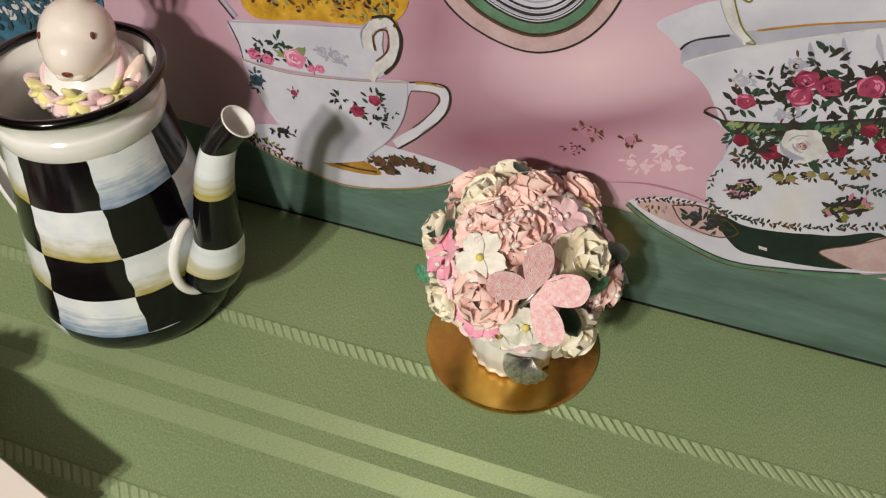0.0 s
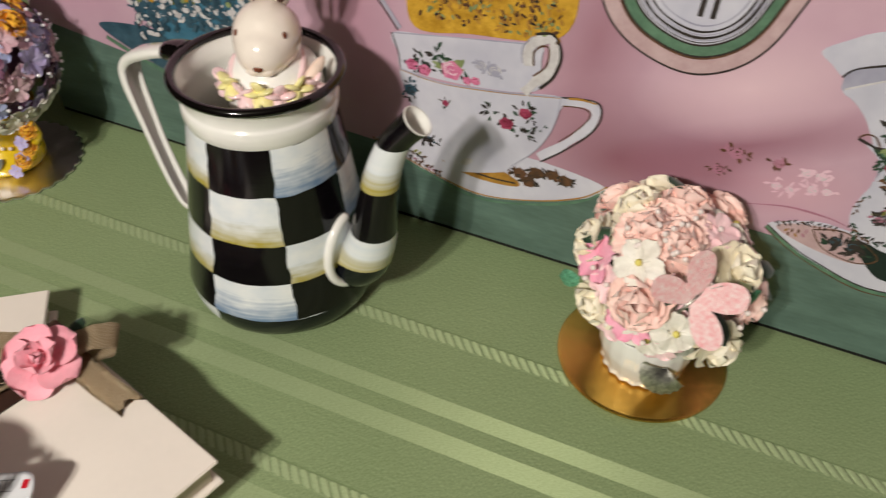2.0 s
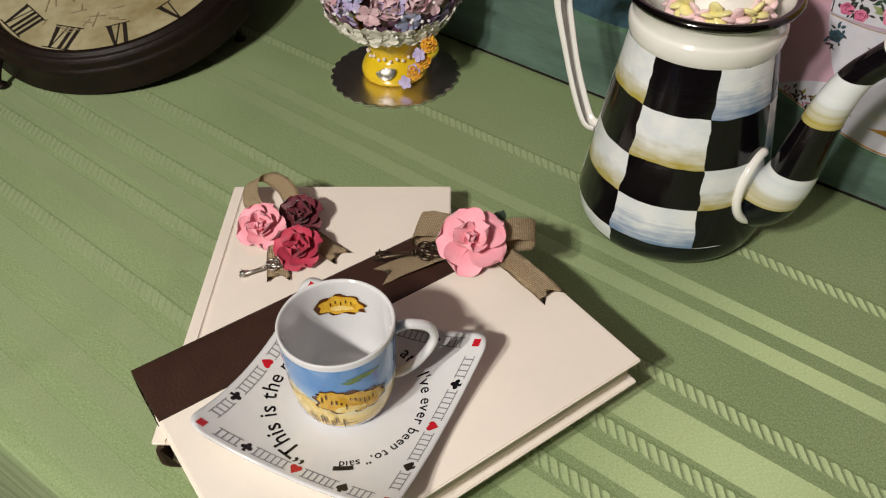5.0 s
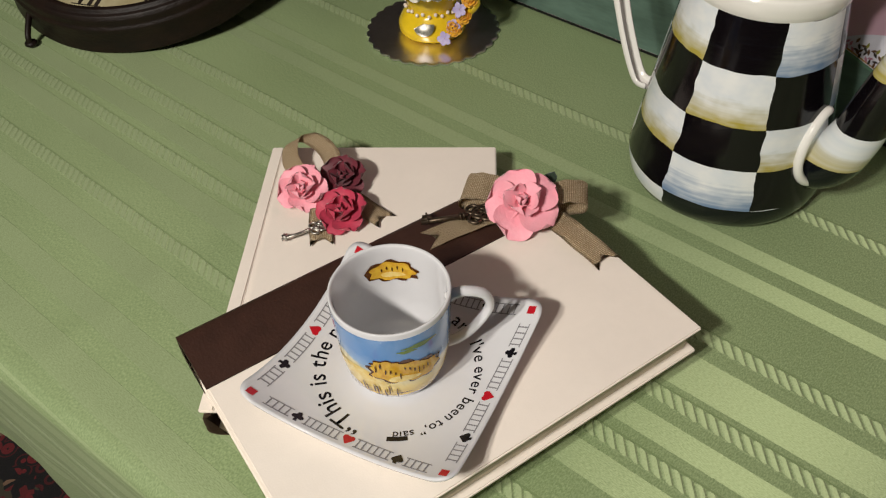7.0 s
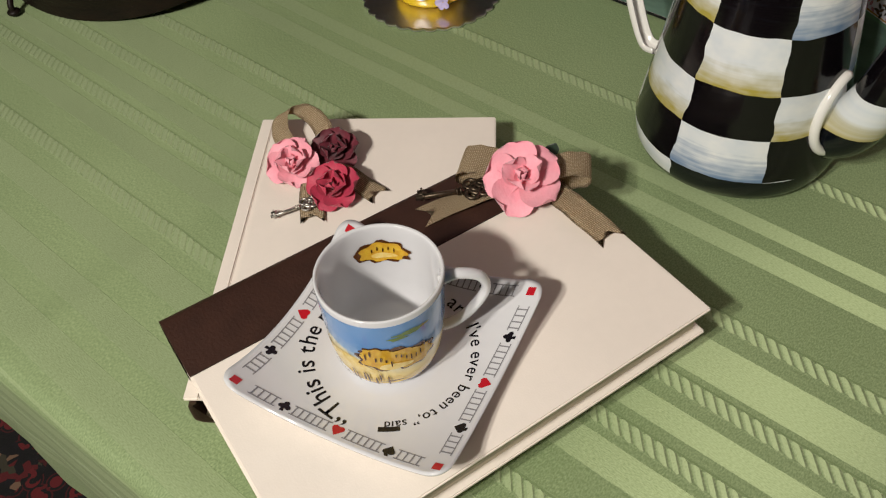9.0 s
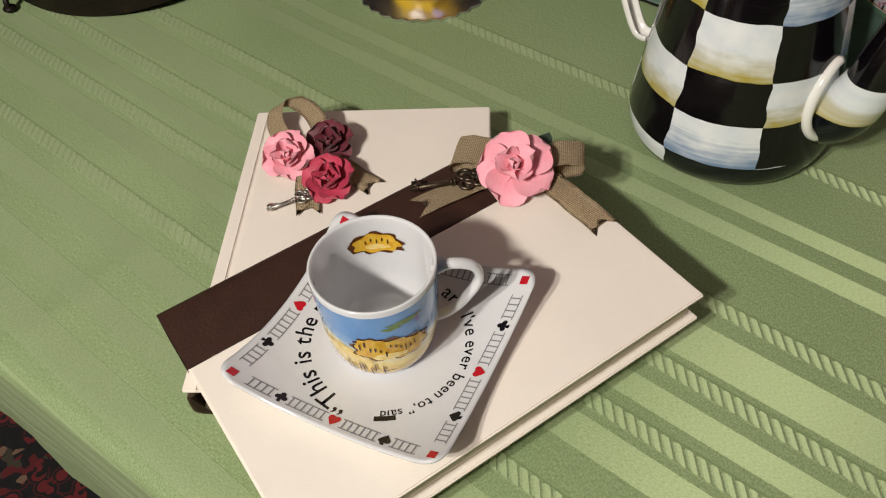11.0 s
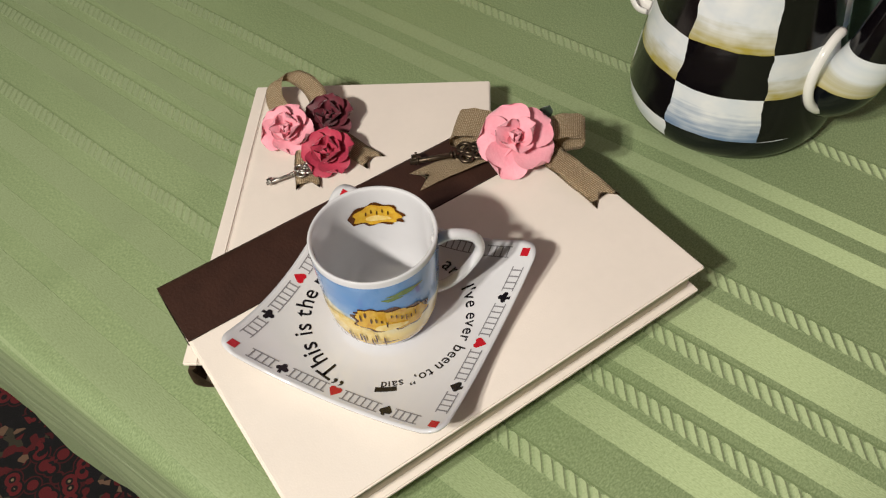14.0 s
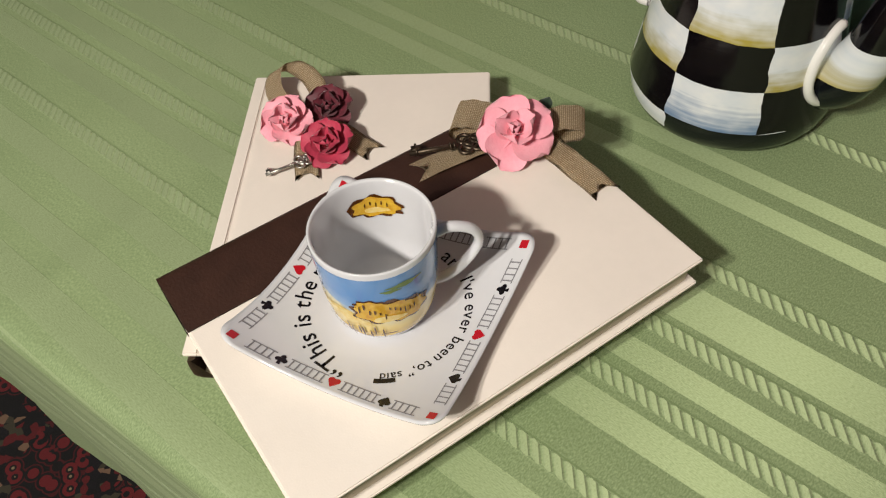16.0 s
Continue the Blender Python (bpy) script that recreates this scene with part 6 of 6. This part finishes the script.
curve_line("printed_line", [(-0.3096, 0.1436), (-0.2867, 0.1409), (-0.265, 0.1408), (-0.2213, 0.1455), (-0.176, 0.1529)], 0.0012, INK_GREYW, 5.6)
curve_line("printed_line", [(-0.3096, 0.1426), (-0.2867, 0.1399), (-0.265, 0.1398), (-0.2213, 0.1445), (-0.176, 0.1519)], 0.0006, INK_GOLD, 5.7)
curve_line("printed_line", [(-0.176, 0.1529), (-0.1766, 0.1385), (-0.1817, 0.1201), (-0.1926, 0.1014), (-0.2102, 0.0833)], 0.0009, INK_GREYW, 5.6)
decal("printed_glint", oval(-0.249, 0.076, 0.006, 0.0028, 30, 14), INK_WHITE2, 5.6)
curve_line("printed_handle", [(-0.1779, 0.1485), (-0.1633, 0.1513), (-0.1506, 0.1509), (-0.1485, 0.1417), (-0.1559, 0.129), (-0.1703, 0.1133), (-0.1881, 0.098)], 0.0068, INK_WHITE, 3.8, 10)
curve_line("printed_line", [(-0.177, 0.1519), (-0.162, 0.1550), (-0.1468, 0.1545), (-0.1442, 0.1416), (-0.1519, 0.127), (-0.1681, 0.1098), (-0.186, 0.0944)], 0.0012, INK_BLACK, 4.2, 10)
curve_line("printed_line", [(-0.176, 0.1455), (-0.1633, 0.1478), (-0.1540, 0.1470), (-0.1528, 0.1417), (-0.1592, 0.131), (-0.1733, 0.1158)], 0.0009, INK_BROWN, 4.2, 10)
curve_line("printed_line", [(-0.170, 0.1530), (-0.160, 0.1545), (-0.1490, 0.1540)], 0.0016, INK_GOLD, 4.4)
curve_line("printed_handle", [(-0.2029, 0.171), (-0.2042, 0.1831), (-0.1969, 0.1917), (-0.1877, 0.1934), (-0.184, 0.1837), (-0.1872, 0.1699), (-0.1973, 0.1593), (-0.205, 0.149)], 0.0074, INK_WHITE2, 6, 10)
curve_line("printed_line", [(-0.2001, 0.1955), (-0.1867, 0.1977), (-0.1797, 0.1851), (-0.1829, 0.168), (-0.193, 0.1555)], 0.0019, INK_BLACK, 6.4, 10)
curve_line("printed_line", [(-0.1990, 0.172), (-0.2000, 0.1815), (-0.1950, 0.1875), (-0.1900, 0.1880), (-0.1885, 0.1820), (-0.1910, 0.1720), (-0.1990, 0.1640)], 0.0013, INK_BROWN, 6.4, 10)
curve_line("printed_line", [(-0.2080, 0.1720), (-0.2090, 0.1840), (-0.2010, 0.1940)], 0.0010, INK_GREYW, 6.4, 8)
for k, (x, z, sz, b, n, l, g) in enumerate(((-0.2992, 0.1490, 0.0085, (INK_ROSE2, INK_ROSE), 1, 4, (INK_GREEN, INK_BLACK)), (-0.288, 0.1470, 0.0085, (INK_ROSE2, INK_ROSE), 1, 2, (INK_GREEN, INK_BLACK)), (-0.2649, 0.1521, 0.0150, (INK_ROSE2, INK_LIGHT), 1, 4, (INK_GREEN, INK_LIME)), (-0.248, 0.1474, 0.0085, (INK_ROSE2, INK_ROSE), 2, 3, (INK_BLACK, INK_BROWN)), (-0.2748, 0.164, 0.010, (INK_LIME, INK_OLIVE), 0, 5, (INK_LIME, INK_GREEN)), (-0.2905, 0.1565, 0.010, (INK_LIME, INK_OLIVE), 0, 5, (INK_GREEN, INK_BLACK)), (-0.2301, 0.1604, 0.009, (INK_GREYW, INK_WHITE2), 1, 3, (INK_GREYW, INK_GREYW)), (-0.241, 0.1620, 0.007, (INK_GREYW, INK_WHITE2), 1, 2, (INK_GREYW, INK_GREYW)))):
    sprig(x, z, sz, 3.7 + 0.05 * k, 9 + k, b, n, l, (1.0, 0.7), g)
for k, (x, z, sz, n, l) in enumerate(((-0.217, 0.1200, 0.0085, 1, 5), (-0.2022, 0.1324, 0.0090, 1, 6), (-0.2308, 0.1275, 0.0080, 0, 7), (-0.2002, 0.1150, 0.0080, 0, 6), (-0.2692, 0.1239, 0.0050, 1, 4), (-0.190, 0.124, 0.006, 0, 4))):
    sprig(x, z, sz, 6, 20 + k, (INK_ROSE, INK_CRIMSON), n, l, (1.0, 0.9))
sprig(-0.3004, 0.1275, 0.0085, 6, 27, (INK_BLUEDARK, INK_BLACK), 1, 8, (0.9, 1.2), (INK_BLUEDARK, INK_BLACK))
sprig(-0.2897, 0.0837, 0.008, 5.8, 28, (INK_BLUEDARK, INK_BLACK), 0, 9, (1.4, 0.5), (INK_BLUEDARK, INK_BLACK))
sprig(-0.2788, 0.0878, 0.007, 5.8, 29, (INK_BLUEDARK, INK_BLACK), 0, 7, (1.2, 0.5), (INK_BLUEDARK, INK_BLACK))
cake = spline([(-0.297, 0.180), (-0.250, 0.184), (-0.199, 0.190), (-0.177, 0.202), (-0.172, 0.230), (-0.178, 0.285), (-0.235, 0.300), (-0.290, 0.280), (-0.302, 0.220)], 6, True)
decal("printed_cup", [tuple(p) for p in cake], INK_YELLOW, 2.6, "printed yellow cup with brown leaves")
rng = random.Random(3)
bm = bmesh.new()
for k in range(700):
    x, z = rng.uniform(-0.294, -0.182), rng.uniform(0.190, 0.275)
    f = bm.faces.new([bm.verts.new((px, -0.0003 * 3.0 - 0.000002 * k, pz)) for px, pz in oval(x, z, rng.uniform(0.0012, 0.0032), rng.uniform(0.0006, 0.0014), rng.uniform(0, 180), 7)])
    f.material_index = rng.choice((0, 1, 1, 1, 2, 2, 3))
part("printed_leaves", bm, [INK_BLACK, INK_GOLD, INK_BROWN, INK_LIME], poster, smooth=False)["kind"] = "stuff"
curve_line("printed_spoon", [(-0.345, 0.222), (-0.329, 0.201), (-0.309, 0.176)], 0.0038, INK_GREYW, 3)
curve_line("printed_line", [(-0.347, 0.220), (-0.331, 0.199), (-0.311, 0.174)], 0.0012, INK_BLACK, 4)

# the plate with a dial above the pink cloth
PLATE = spline([(-0.168, 0.262), (-0.156, 0.226), (-0.139, 0.2065), (-0.113, 0.1945), (-0.088, 0.1915), (-0.065, 0.1995), (-0.047, 0.2160), (-0.035, 0.2410), (-0.028, 0.272), (-0.045, 0.312), (-0.092, 0.330), (-0.142, 0.308)], 6, True)


def plate(scale):
    return [(-0.090 + (p.x + 0.090) * scale, 0.258 + (p.y - 0.258) * scale) for p in PLATE]


decal("printed_plate", plate(1.0), INK_BLACK, 3)
decal("printed_plate", plate(0.978), INK_PEACH, 3.3, "printed plate with scalloped edge")
for k, (sz, m) in enumerate(((0.835, INK_BROWN), (0.815, INK_BLACK), (0.795, INK_PALEGREEN), (0.70, INK_BLACK), (0.678, INK_WHITE), (0.645, INK_GREYW), (0.630, INK_WHITE))):
    decal("printed_plate", plate(sz), m, 3.6 + 0.3 * k)
for sz, w, m in ((0.658, 0.0007, INK_BLACK), (0.61, 0.0018, INK_BLACK), (0.58, 0.0008, INK_GREYW), (0.55, 0.0014, INK_BLACK), (0.49, 0.0010, INK_GREYW)):
    curve_line("printed_line", plate(sz)[::6], w, m, 6.4, 6, True)
for x in (-0.0915, -0.0835):
    decal("printed_numeral", [(x - 0.002, 0.231), (x + 0.0015, 0.231), (x + 0.0025, 0.249), (x - 0.001, 0.249)], INK_BLACK, 6.8)

# the large stack of cups
decal("printed_saucer", shape([(-0.0098, 0.0936), (0.0002, 0.1004), (0.0223, 0.1072), (0.0416, 0.1065), (0.0984, 0.1025), (0.1605, 0.1238), (0.1998, 0.1445), (0.215, 0.130), (0.190, 0.100), (0.150, 0.080), (0.1074, 0.0700), (0.067, 0.0640), (0.0292, 0.0735), (0.0075, 0.0824)]), INK_WHITE, 2, "printed saucer with peach panels")
curve_line("printed_rim", [(-0.0105, 0.0930), (0.0075, 0.0815), (0.0292, 0.0722), (0.067, 0.0622), (0.1074, 0.0675), (0.150, 0.077), (0.195, 0.098)], 0.0030, INK_PALEGREEN, 3)
curve_line("printed_line", [(-0.0098, 0.0945), (0.0080, 0.0835), (0.0296, 0.0745), (0.067, 0.0646), (0.1074, 0.0700), (0.150, 0.080)], 0.0009, INK_BLACK, 3.4)
curve_line("printed_line", [(-0.0112, 0.0915), (0.0068, 0.0800), (0.0286, 0.0706), (0.067, 0.0606), (0.1074, 0.0658)], 0.0008, INK_BROWN, 3.4)
decal("printed_panel", shape([(-0.004, 0.0945), (0.006, 0.1005), (0.022, 0.1035), (0.042, 0.1046), (0.0666, 0.0912), (0.055, 0.0815), (0.0313, 0.083), (0.010, 0.0880)], 4), INK_PEACH, 2.6)
curve_line("printed_line", [(0.0199, 0.1002), (0.042, 0.1046), (0.0666, 0.0912), (0.055, 0.0825), (0.0313, 0.087), (0.0199, 0.1002)], 0.0009, INK_BROWN, 3.6)
sprig(0.043, 0.0950, 0.0115, 3.8, 21, (INK_BLACK, INK_BLUEDARK), 2, 12, (1.3, 0.55))
sprig(0.052, 0.0900, 0.008, 3.8, 22, (INK_BLACK, INK_BLUEDARK), 0, 10, (1.2, 0.6))
leaf_row([(-0.007, 0.0965), (0.003, 0.1010), (0.020, 0.1045), (0.036, 0.1050)], 0.0018, 0.0020, 3.8, 8, (INK_BROWN, INK_BLACK, INK_BLACK))
leaf_row([(0.000, 0.0930), (0.010, 0.0935), (0.018, 0.0960)], 0.0022, 0.0022, 3.8, 9, (INK_BROWN, INK_GOLD, INK_DEEP))
decal("printed_well", shape([(0.0496, 0.0993), (0.0762, 0.0985), (0.1017, 0.1014), (0.1253, 0.1052), (0.1500, 0.115), (0.1650, 0.100), (0.1427, 0.0821), (0.1191, 0.0764), (0.0864, 0.0744), (0.068, 0.0773)], 4), INK_WELL, 3, "")
decal("printed_panel", shape([(0.1202, 0.0898), (0.1396, 0.1022), (0.1549, 0.1137), (0.1900, 0.118), (0.1850, 0.096), (0.1651, 0.087), (0.1437, 0.0821)], 4), INK_PEACH, 3.4)
curve_line("printed_line", [(0.1437, 0.0821), (0.1202, 0.0898), (0.1396, 0.1022), (0.1549, 0.1137)], 0.0010, INK_BROWN, 3.8)
decal("printed_glint", [(0.0825, 0.0835), (0.0885, 0.0830), (0.0890, 0.0805), (0.0835, 0.0808)], INK_WHITE2, 3.6)
decal("printed_cup", shape([(-0.0147, 0.2252), (-0.0021, 0.2349), (0.0204, 0.2458), (0.0968, 0.2654), (0.1472, 0.2772), (0.30, 0.31), (0.32, 0.262), (0.1547, 0.261), (0.1032, 0.2484), (0.0411, 0.2316), (0.0273, 0.2259), (0.0092, 0.2193), (0.0028, 0.2122), (-0.0066, 0.2184)], 4), INK_WHITE, 4, "printed white jug")
decal("printed_cup", shape([(0.0030, 0.2105), (0.0049, 0.2163), (0.011, 0.2203), (0.0273, 0.2259), (0.0412, 0.2314), (0.0699, 0.2403), (0.1032, 0.2484), (0.1543, 0.2618), (0.30, 0.290), (0.30, 0.270), (0.1554, 0.255), (0.1046, 0.240), (0.0639, 0.226), (0.0331, 0.214), (0.0070, 0.2030)], 4), INK_GREYW, 4.3)
decal("printed_cup", shape([(0.0056, 0.2048), (0.0331, 0.2186), (0.0639, 0.2304), (0.1046, 0.2444), (0.1554, 0.2594), (0.30, 0.288), (0.30, 0.235), (0.1794, 0.2072), (0.1239, 0.1931), (0.0796, 0.1792), (0.039, 0.1705), (0.0323, 0.1765), (0.0234, 0.1894), (0.014, 0.1982)], 4), INK_WHITE, 4.6, "printed white cup with red roses")
curve_line("printed_line", [(0.0056, 0.2048), (0.0331, 0.2186), (0.0639, 0.2304), (0.1046, 0.2444), (0.1554, 0.2594), (0.25, 0.28)], 0.0011, INK_WHITE2, 5)
curve_line("printed_line", [(0.0018, 0.212), (0.0049, 0.2163), (0.011, 0.2203), (0.0273, 0.2259)], 0.0013, INK_BLACK, 5)
curve_line("printed_line", [(0.0412, 0.2314), (0.0699, 0.2403), (0.1032, 0.2484), (0.1543, 0.2618), (0.25, 0.283)], 0.0012, INK_GOLD, 5)
for k in range(7):
    x = 0.070 + 0.016 * k
    curve_line("printed_flute", [(x, 0.2300 + 0.0054 * k), (x + 0.003, 0.2235 + 0.0054 * k), (x + 0.008, 0.216 + 0.0054 * k)], 0.0030, INK_GREYW, 4.8, taper=True)
curve_line("printed_handle", [(0.0190, 0.2600), (0.0197, 0.2486), (0.0239, 0.2395), (0.0303, 0.2306), (0.0383, 0.2242)], 0.0066, INK_WHITE2, 7)
curve_line("printed_line", [(0.0225, 0.2600), (0.0240, 0.2490), (0.0280, 0.2400), (0.0335, 0.2312), (0.0420, 0.2240), (0.0370, 0.2235)], 0.0010, INK_OLIVE, 7.4)
curve_line("printed_line", [(0.0150, 0.2600), (0.0160, 0.2486), (0.0205, 0.2390), (0.0270, 0.2300), (0.0350, 0.2238)], 0.0007, INK_GREYW, 7.4)
curve_line("printed_line", [(0.0300, 0.2560), (0.0345, 0.2520), (0.0330, 0.2470), (0.0285, 0.2480)], 0.0011, INK_OLIVE, 7.4)
decal("printed_cup", shape([(0.0465, 0.1499), (0.0434, 0.1451), (0.0402, 0.1358), (0.0382, 0.1247), (0.0398, 0.1139), (0.0456, 0.1068), (0.0564, 0.1017), (0.0735, 0.0973), (0.1098, 0.1025), (0.152, 0.1179), (0.2085, 0.1437), (0.26, 0.18), (0.26, 0.21), (0.1849, 0.1953), (0.1315, 0.1727), (0.0852, 0.161)], 4), INK_WHITE, 4.8, "printed white cup with dark floral band")
decal("printed_cup", shape([(0.0246, 0.1755), (0.0389, 0.1722), (0.0794, 0.1798), (0.1236, 0.1937), (0.1768, 0.2129), (0.26, 0.235), (0.26, 0.19), (0.1924, 0.1789), (0.1365, 0.1593), (0.0688, 0.1465), (0.0448, 0.1481), (0.0447, 0.1571), (0.038, 0.1668)], 4), INK_WHITE, 5.2)
decal("printed_band", shape([(0.0330, 0.1735), (0.0389, 0.1715), (0.0794, 0.1790), (0.1236, 0.1930), (0.1768, 0.2120), (0.178, 0.2060), (0.126, 0.1850), (0.081, 0.1715), (0.0581, 0.1660), (0.042, 0.1650)], 4), INK_GREEN, 5.4)
curve_line("printed_line", [(0.0242, 0.1754), (0.0324, 0.1729), (0.0389, 0.1719), (0.0567, 0.1747), (0.0794, 0.1798), (0.1236, 0.1937), (0.1768, 0.2129)], 0.0018, INK_BLACK, 6)
curve_line("printed_line", [(0.0241, 0.1758), (0.0277, 0.1791), (0.0334, 0.1789), (0.0388, 0.1724)], 0.0012, INK_BROWN, 6)
for k, (x, z, sz, b, n, l) in enumerate(((0.0462, 0.1875, 0.0090, 0, 1, 11), (0.0407, 0.2005, 0.0060, 1, 1, 6), (0.0575, 0.2073, 0.0080, 0, 0, 6), (0.0756, 0.2079, 0.0100, 0, 1, 7), (0.0884, 0.2063, 0.0110, 0, 1, 8), (0.0751, 0.1971, 0.0100, 0, 1, 7), (0.0822, 0.2200, 0.0095, 0, 0, 9), (0.0674, 0.2159, 0.0070, 1, 1, 5), (0.1099, 0.2109, 0.0120, 0, 1, 12), (0.0734, 0.1867, 0.0075, 1, 1, 4), (0.0630, 0.1945, 0.0080, 0, 0, 7), (0.0989, 0.1985, 0.0100, 0, 0, 12), (0.118, 0.2230, 0.0100, 0, 0, 10), (0.130, 0.2150, 0.0120, 0, 1, 10), (0.148, 0.2230, 0.0140, 0, 2, 12), (0.168, 0.2280, 0.0140, 0, 2, 12), (0.120, 0.2040, 0.0100, 0, 0, 9), (0.19, 0.2340, 0.0140, 0, 2, 12))):
    sprig(x, z, sz * 1.2, 6.2, 30 + k, ((INK_ROSE, INK_ROSE2), (INK_GREYW, INK_WHITE2))[b], n, l, (1.0, 0.9), (INK_GREEN, INK_BLACK) if b == 0 else (INK_BROWN, INK_GREYW))
leaf_row([(0.038, 0.1690), (0.0581, 0.1697), (0.081, 0.1747), (0.1044, 0.1813), (0.1255, 0.1887), (0.1485, 0.1977)], 0.0012, 0.0034, 6.2, 11, (INK_BLACK, INK_PALEGREEN, INK_LIME))
leaf_row([(0.042, 0.1640), (0.060, 0.1640), (0.083, 0.1690), (0.1064, 0.1760), (0.1285, 0.1837)], 0.0014, 0.0034, 6.4, 12, (INK_GREEN, INK_PALEGREEN, INK_BLACK))
for k, (x, z, sz, b) in enumerate(((0.0691, 0.1574, 0.0105, 0), (0.0507, 0.1610, 0.0085, 0), (0.1056, 0.1672, 0.0105, 0), (0.1182, 0.1845, 0.0085, 0), (0.130, 0.1770, 0.0100, 0), (0.0860, 0.1660, 0.0225, 1), (0.150, 0.1870, 0.016, 1))):
    sprig(x, z, sz, 6.8 + 0.2 * b, 50 + k, ((INK_CRIMSON, INK_ROSE), (INK_WHITE2, INK_GREYW))[b], 1, 7, (1.2, 0.7))
    if b:
        sprig(x, z, 0.0055, 7.5, 58 + k, (INK_PEACH, INK_BROWN), 1, 0)
leaf_row([(0.0461, 0.1452), (0.0608, 0.1460), (0.088, 0.1530), (0.1171, 0.1626), (0.14, 0.17)], 0.0016, 0.0026, 6.2, 13)
leaf_row([(0.0440, 0.1490), (0.0560, 0.1520), (0.0640, 0.1500)], 0.0018, 0.0028, 6.3, 14)
leaf_row([(0.1113, 0.1434), (0.1269, 0.1451), (0.1417, 0.1453), (0.1671, 0.1524)], 0.0014, 0.0024, 6.2, 15)
leaf_row([(0.0405, 0.1150), (0.0418, 0.113), (0.0485, 0.1062), (0.0628, 0.1036), (0.0807, 0.104), (0.1081, 0.1079), (0.1504, 0.1221)], 0.0013, 0.0022, 6.2, 16)
leaf_row([(0.046, 0.1400), (0.041, 0.1320), (0.0405, 0.1220)], 0.0022, 0.0018, 6.2, 17)
for k, (x, z) in enumerate(((0.083, 0.1410), (0.1007, 0.1476), (0.122, 0.1560))):
    sprig(x, z, 0.0075, 6.4, 66 + k, (INK_OLIVE, INK_DEEP), 2, 9, (1.2, 0.6), (INK_BROWN, INK_BLACK))
rng = random.Random(4)
for x, z, sz in ((0.0601, 0.1256, 0.0095), (0.1242, 0.1286, 0.0125), (0.175, 0.152, 0.0125)):   # lozenges of dark strokes
    bm = bmesh.new()
    for k in range(110):
        u, v = rng.uniform(-1, 1), rng.uniform(-1, 1)
        if abs(u) + abs(v) > 1.15:
            continue
        t = rng.choice((0.5, -0.7, 0.5, 1.4)) + rng.uniform(-0.2, 0.2)
        f = bm.faces.new([bm.verts.new((px, -0.0003 * 6.2 - 0.000004 * k, pz)) for px, pz in oval(x + u * sz * 1.15, z + v * sz * 0.85 + u * sz * 0.3, sz * 0.26, sz * 0.11, math.degrees(t), 7)])
        f.material_index = rng.choice((0, 0, 0, 0, 0, 0, 1, 2))
    part("printed_lozenge", bm, [INK_BLACK, INK_OLIVE, INK_DEEP], poster, smooth=False)["kind"] = "stuff"
curve_line("printed_fold", [(-0.0295, 0.1062), (-0.0017, 0.1124), (0.0241, 0.1123), (0.0400, 0.1095)], 0.0016, INK_DEEP, 2, taper=True)
for k, (x, z, b) in enumerate(((-0.0454, 0.1429, 0), (-0.0164, 0.1433, 0), (0.0078, 0.1413, 1), (-0.0086, 0.1268, 1), (0.0145, 0.1309, 1), (-0.054, 0.1277, 0))):
    sprig(x, z, 0.0085 - 0.002 * (1 - b) * (k % 2), 2, 90 + k, ((INK_DEEP, INK_BROWN), (INK_LIGHT, INK_WHITE2))[b], 1 + b, 6, (1.3, 0.7), ((INK_DEEP, INK_BROWN), (INK_LIGHT, INK_LIGHT))[b])

# the blue cup and its saucer
decal("printed_saucer", [tuple(p) for p in spline([(-0.626, 0.108), (-0.613, 0.116), (-0.560, 0.120), (-0.48, 0.112), (-0.430, 0.098), (-0.470, 0.080), (-0.505, 0.077), (-0.545, 0.080), (-0.584, 0.090)], 6, True)], INK_BLUEDARK, 2, "printed slate blue saucer")
curve_line("printed_rim", [(-0.622, 0.100), (-0.584, 0.087), (-0.545, 0.076), (-0.505, 0.073), (-0.46, 0.078)], 0.004, INK_PALEGREEN, 3)
decal("printed_cup", [tuple(p) for p in spline([(-0.572, 0.150), (-0.500, 0.165), (-0.430, 0.180), (-0.440, 0.130), (-0.470, 0.105), (-0.515, 0.103), (-0.548, 0.116), (-0.562, 0.130)], 6, True)], INK_BLUE, 4, "printed blue cup with yellow flowers")
decal("printed_cup", [tuple(p) for p in spline([(-0.585, 0.185), (-0.500, 0.205), (-0.420, 0.215), (-0.430, 0.178), (-0.500, 0.163), (-0.572, 0.150)], 6, True)], INK_WHITE, 4.4)
rng = random.Random(9)
bm = bmesh.new()
for k in range(900):
    t = rng.random()
    x = -0.580 + 0.15 * t
    z = 0.152 + 0.026 * t + (rng.gauss(0, 0.007) + 0.008 if k % 2 else rng.uniform(-0.045, 0.0) + 0.012 * math.sin(3.14 * t))
    f = bm.faces.new([bm.verts.new((px, -0.0003 * 5.2 - 0.000002 * k, pz)) for px, pz in oval(x, z, rng.uniform(0.0018, 0.0050), rng.uniform(0.0012, 0.0030), rng.uniform(0, 180), 7)])
    f.material_index = rng.choice((0, 1, 1, 2, 4, 4)) if k % 2 else rng.choice((3, 3, 5))
part("printed_bouquet", bm, [INK_OLIVE, INK_YELLOW, INK_GREEN, INK_BLUEDARK, INK_LIME, INK_WHITE2], poster, smooth=False)["kind"] = "stuff"
sprig(-0.600, 0.150, 0.009, 2, 81, (INK_DEEP, INK_ROSE2), 2, 3)
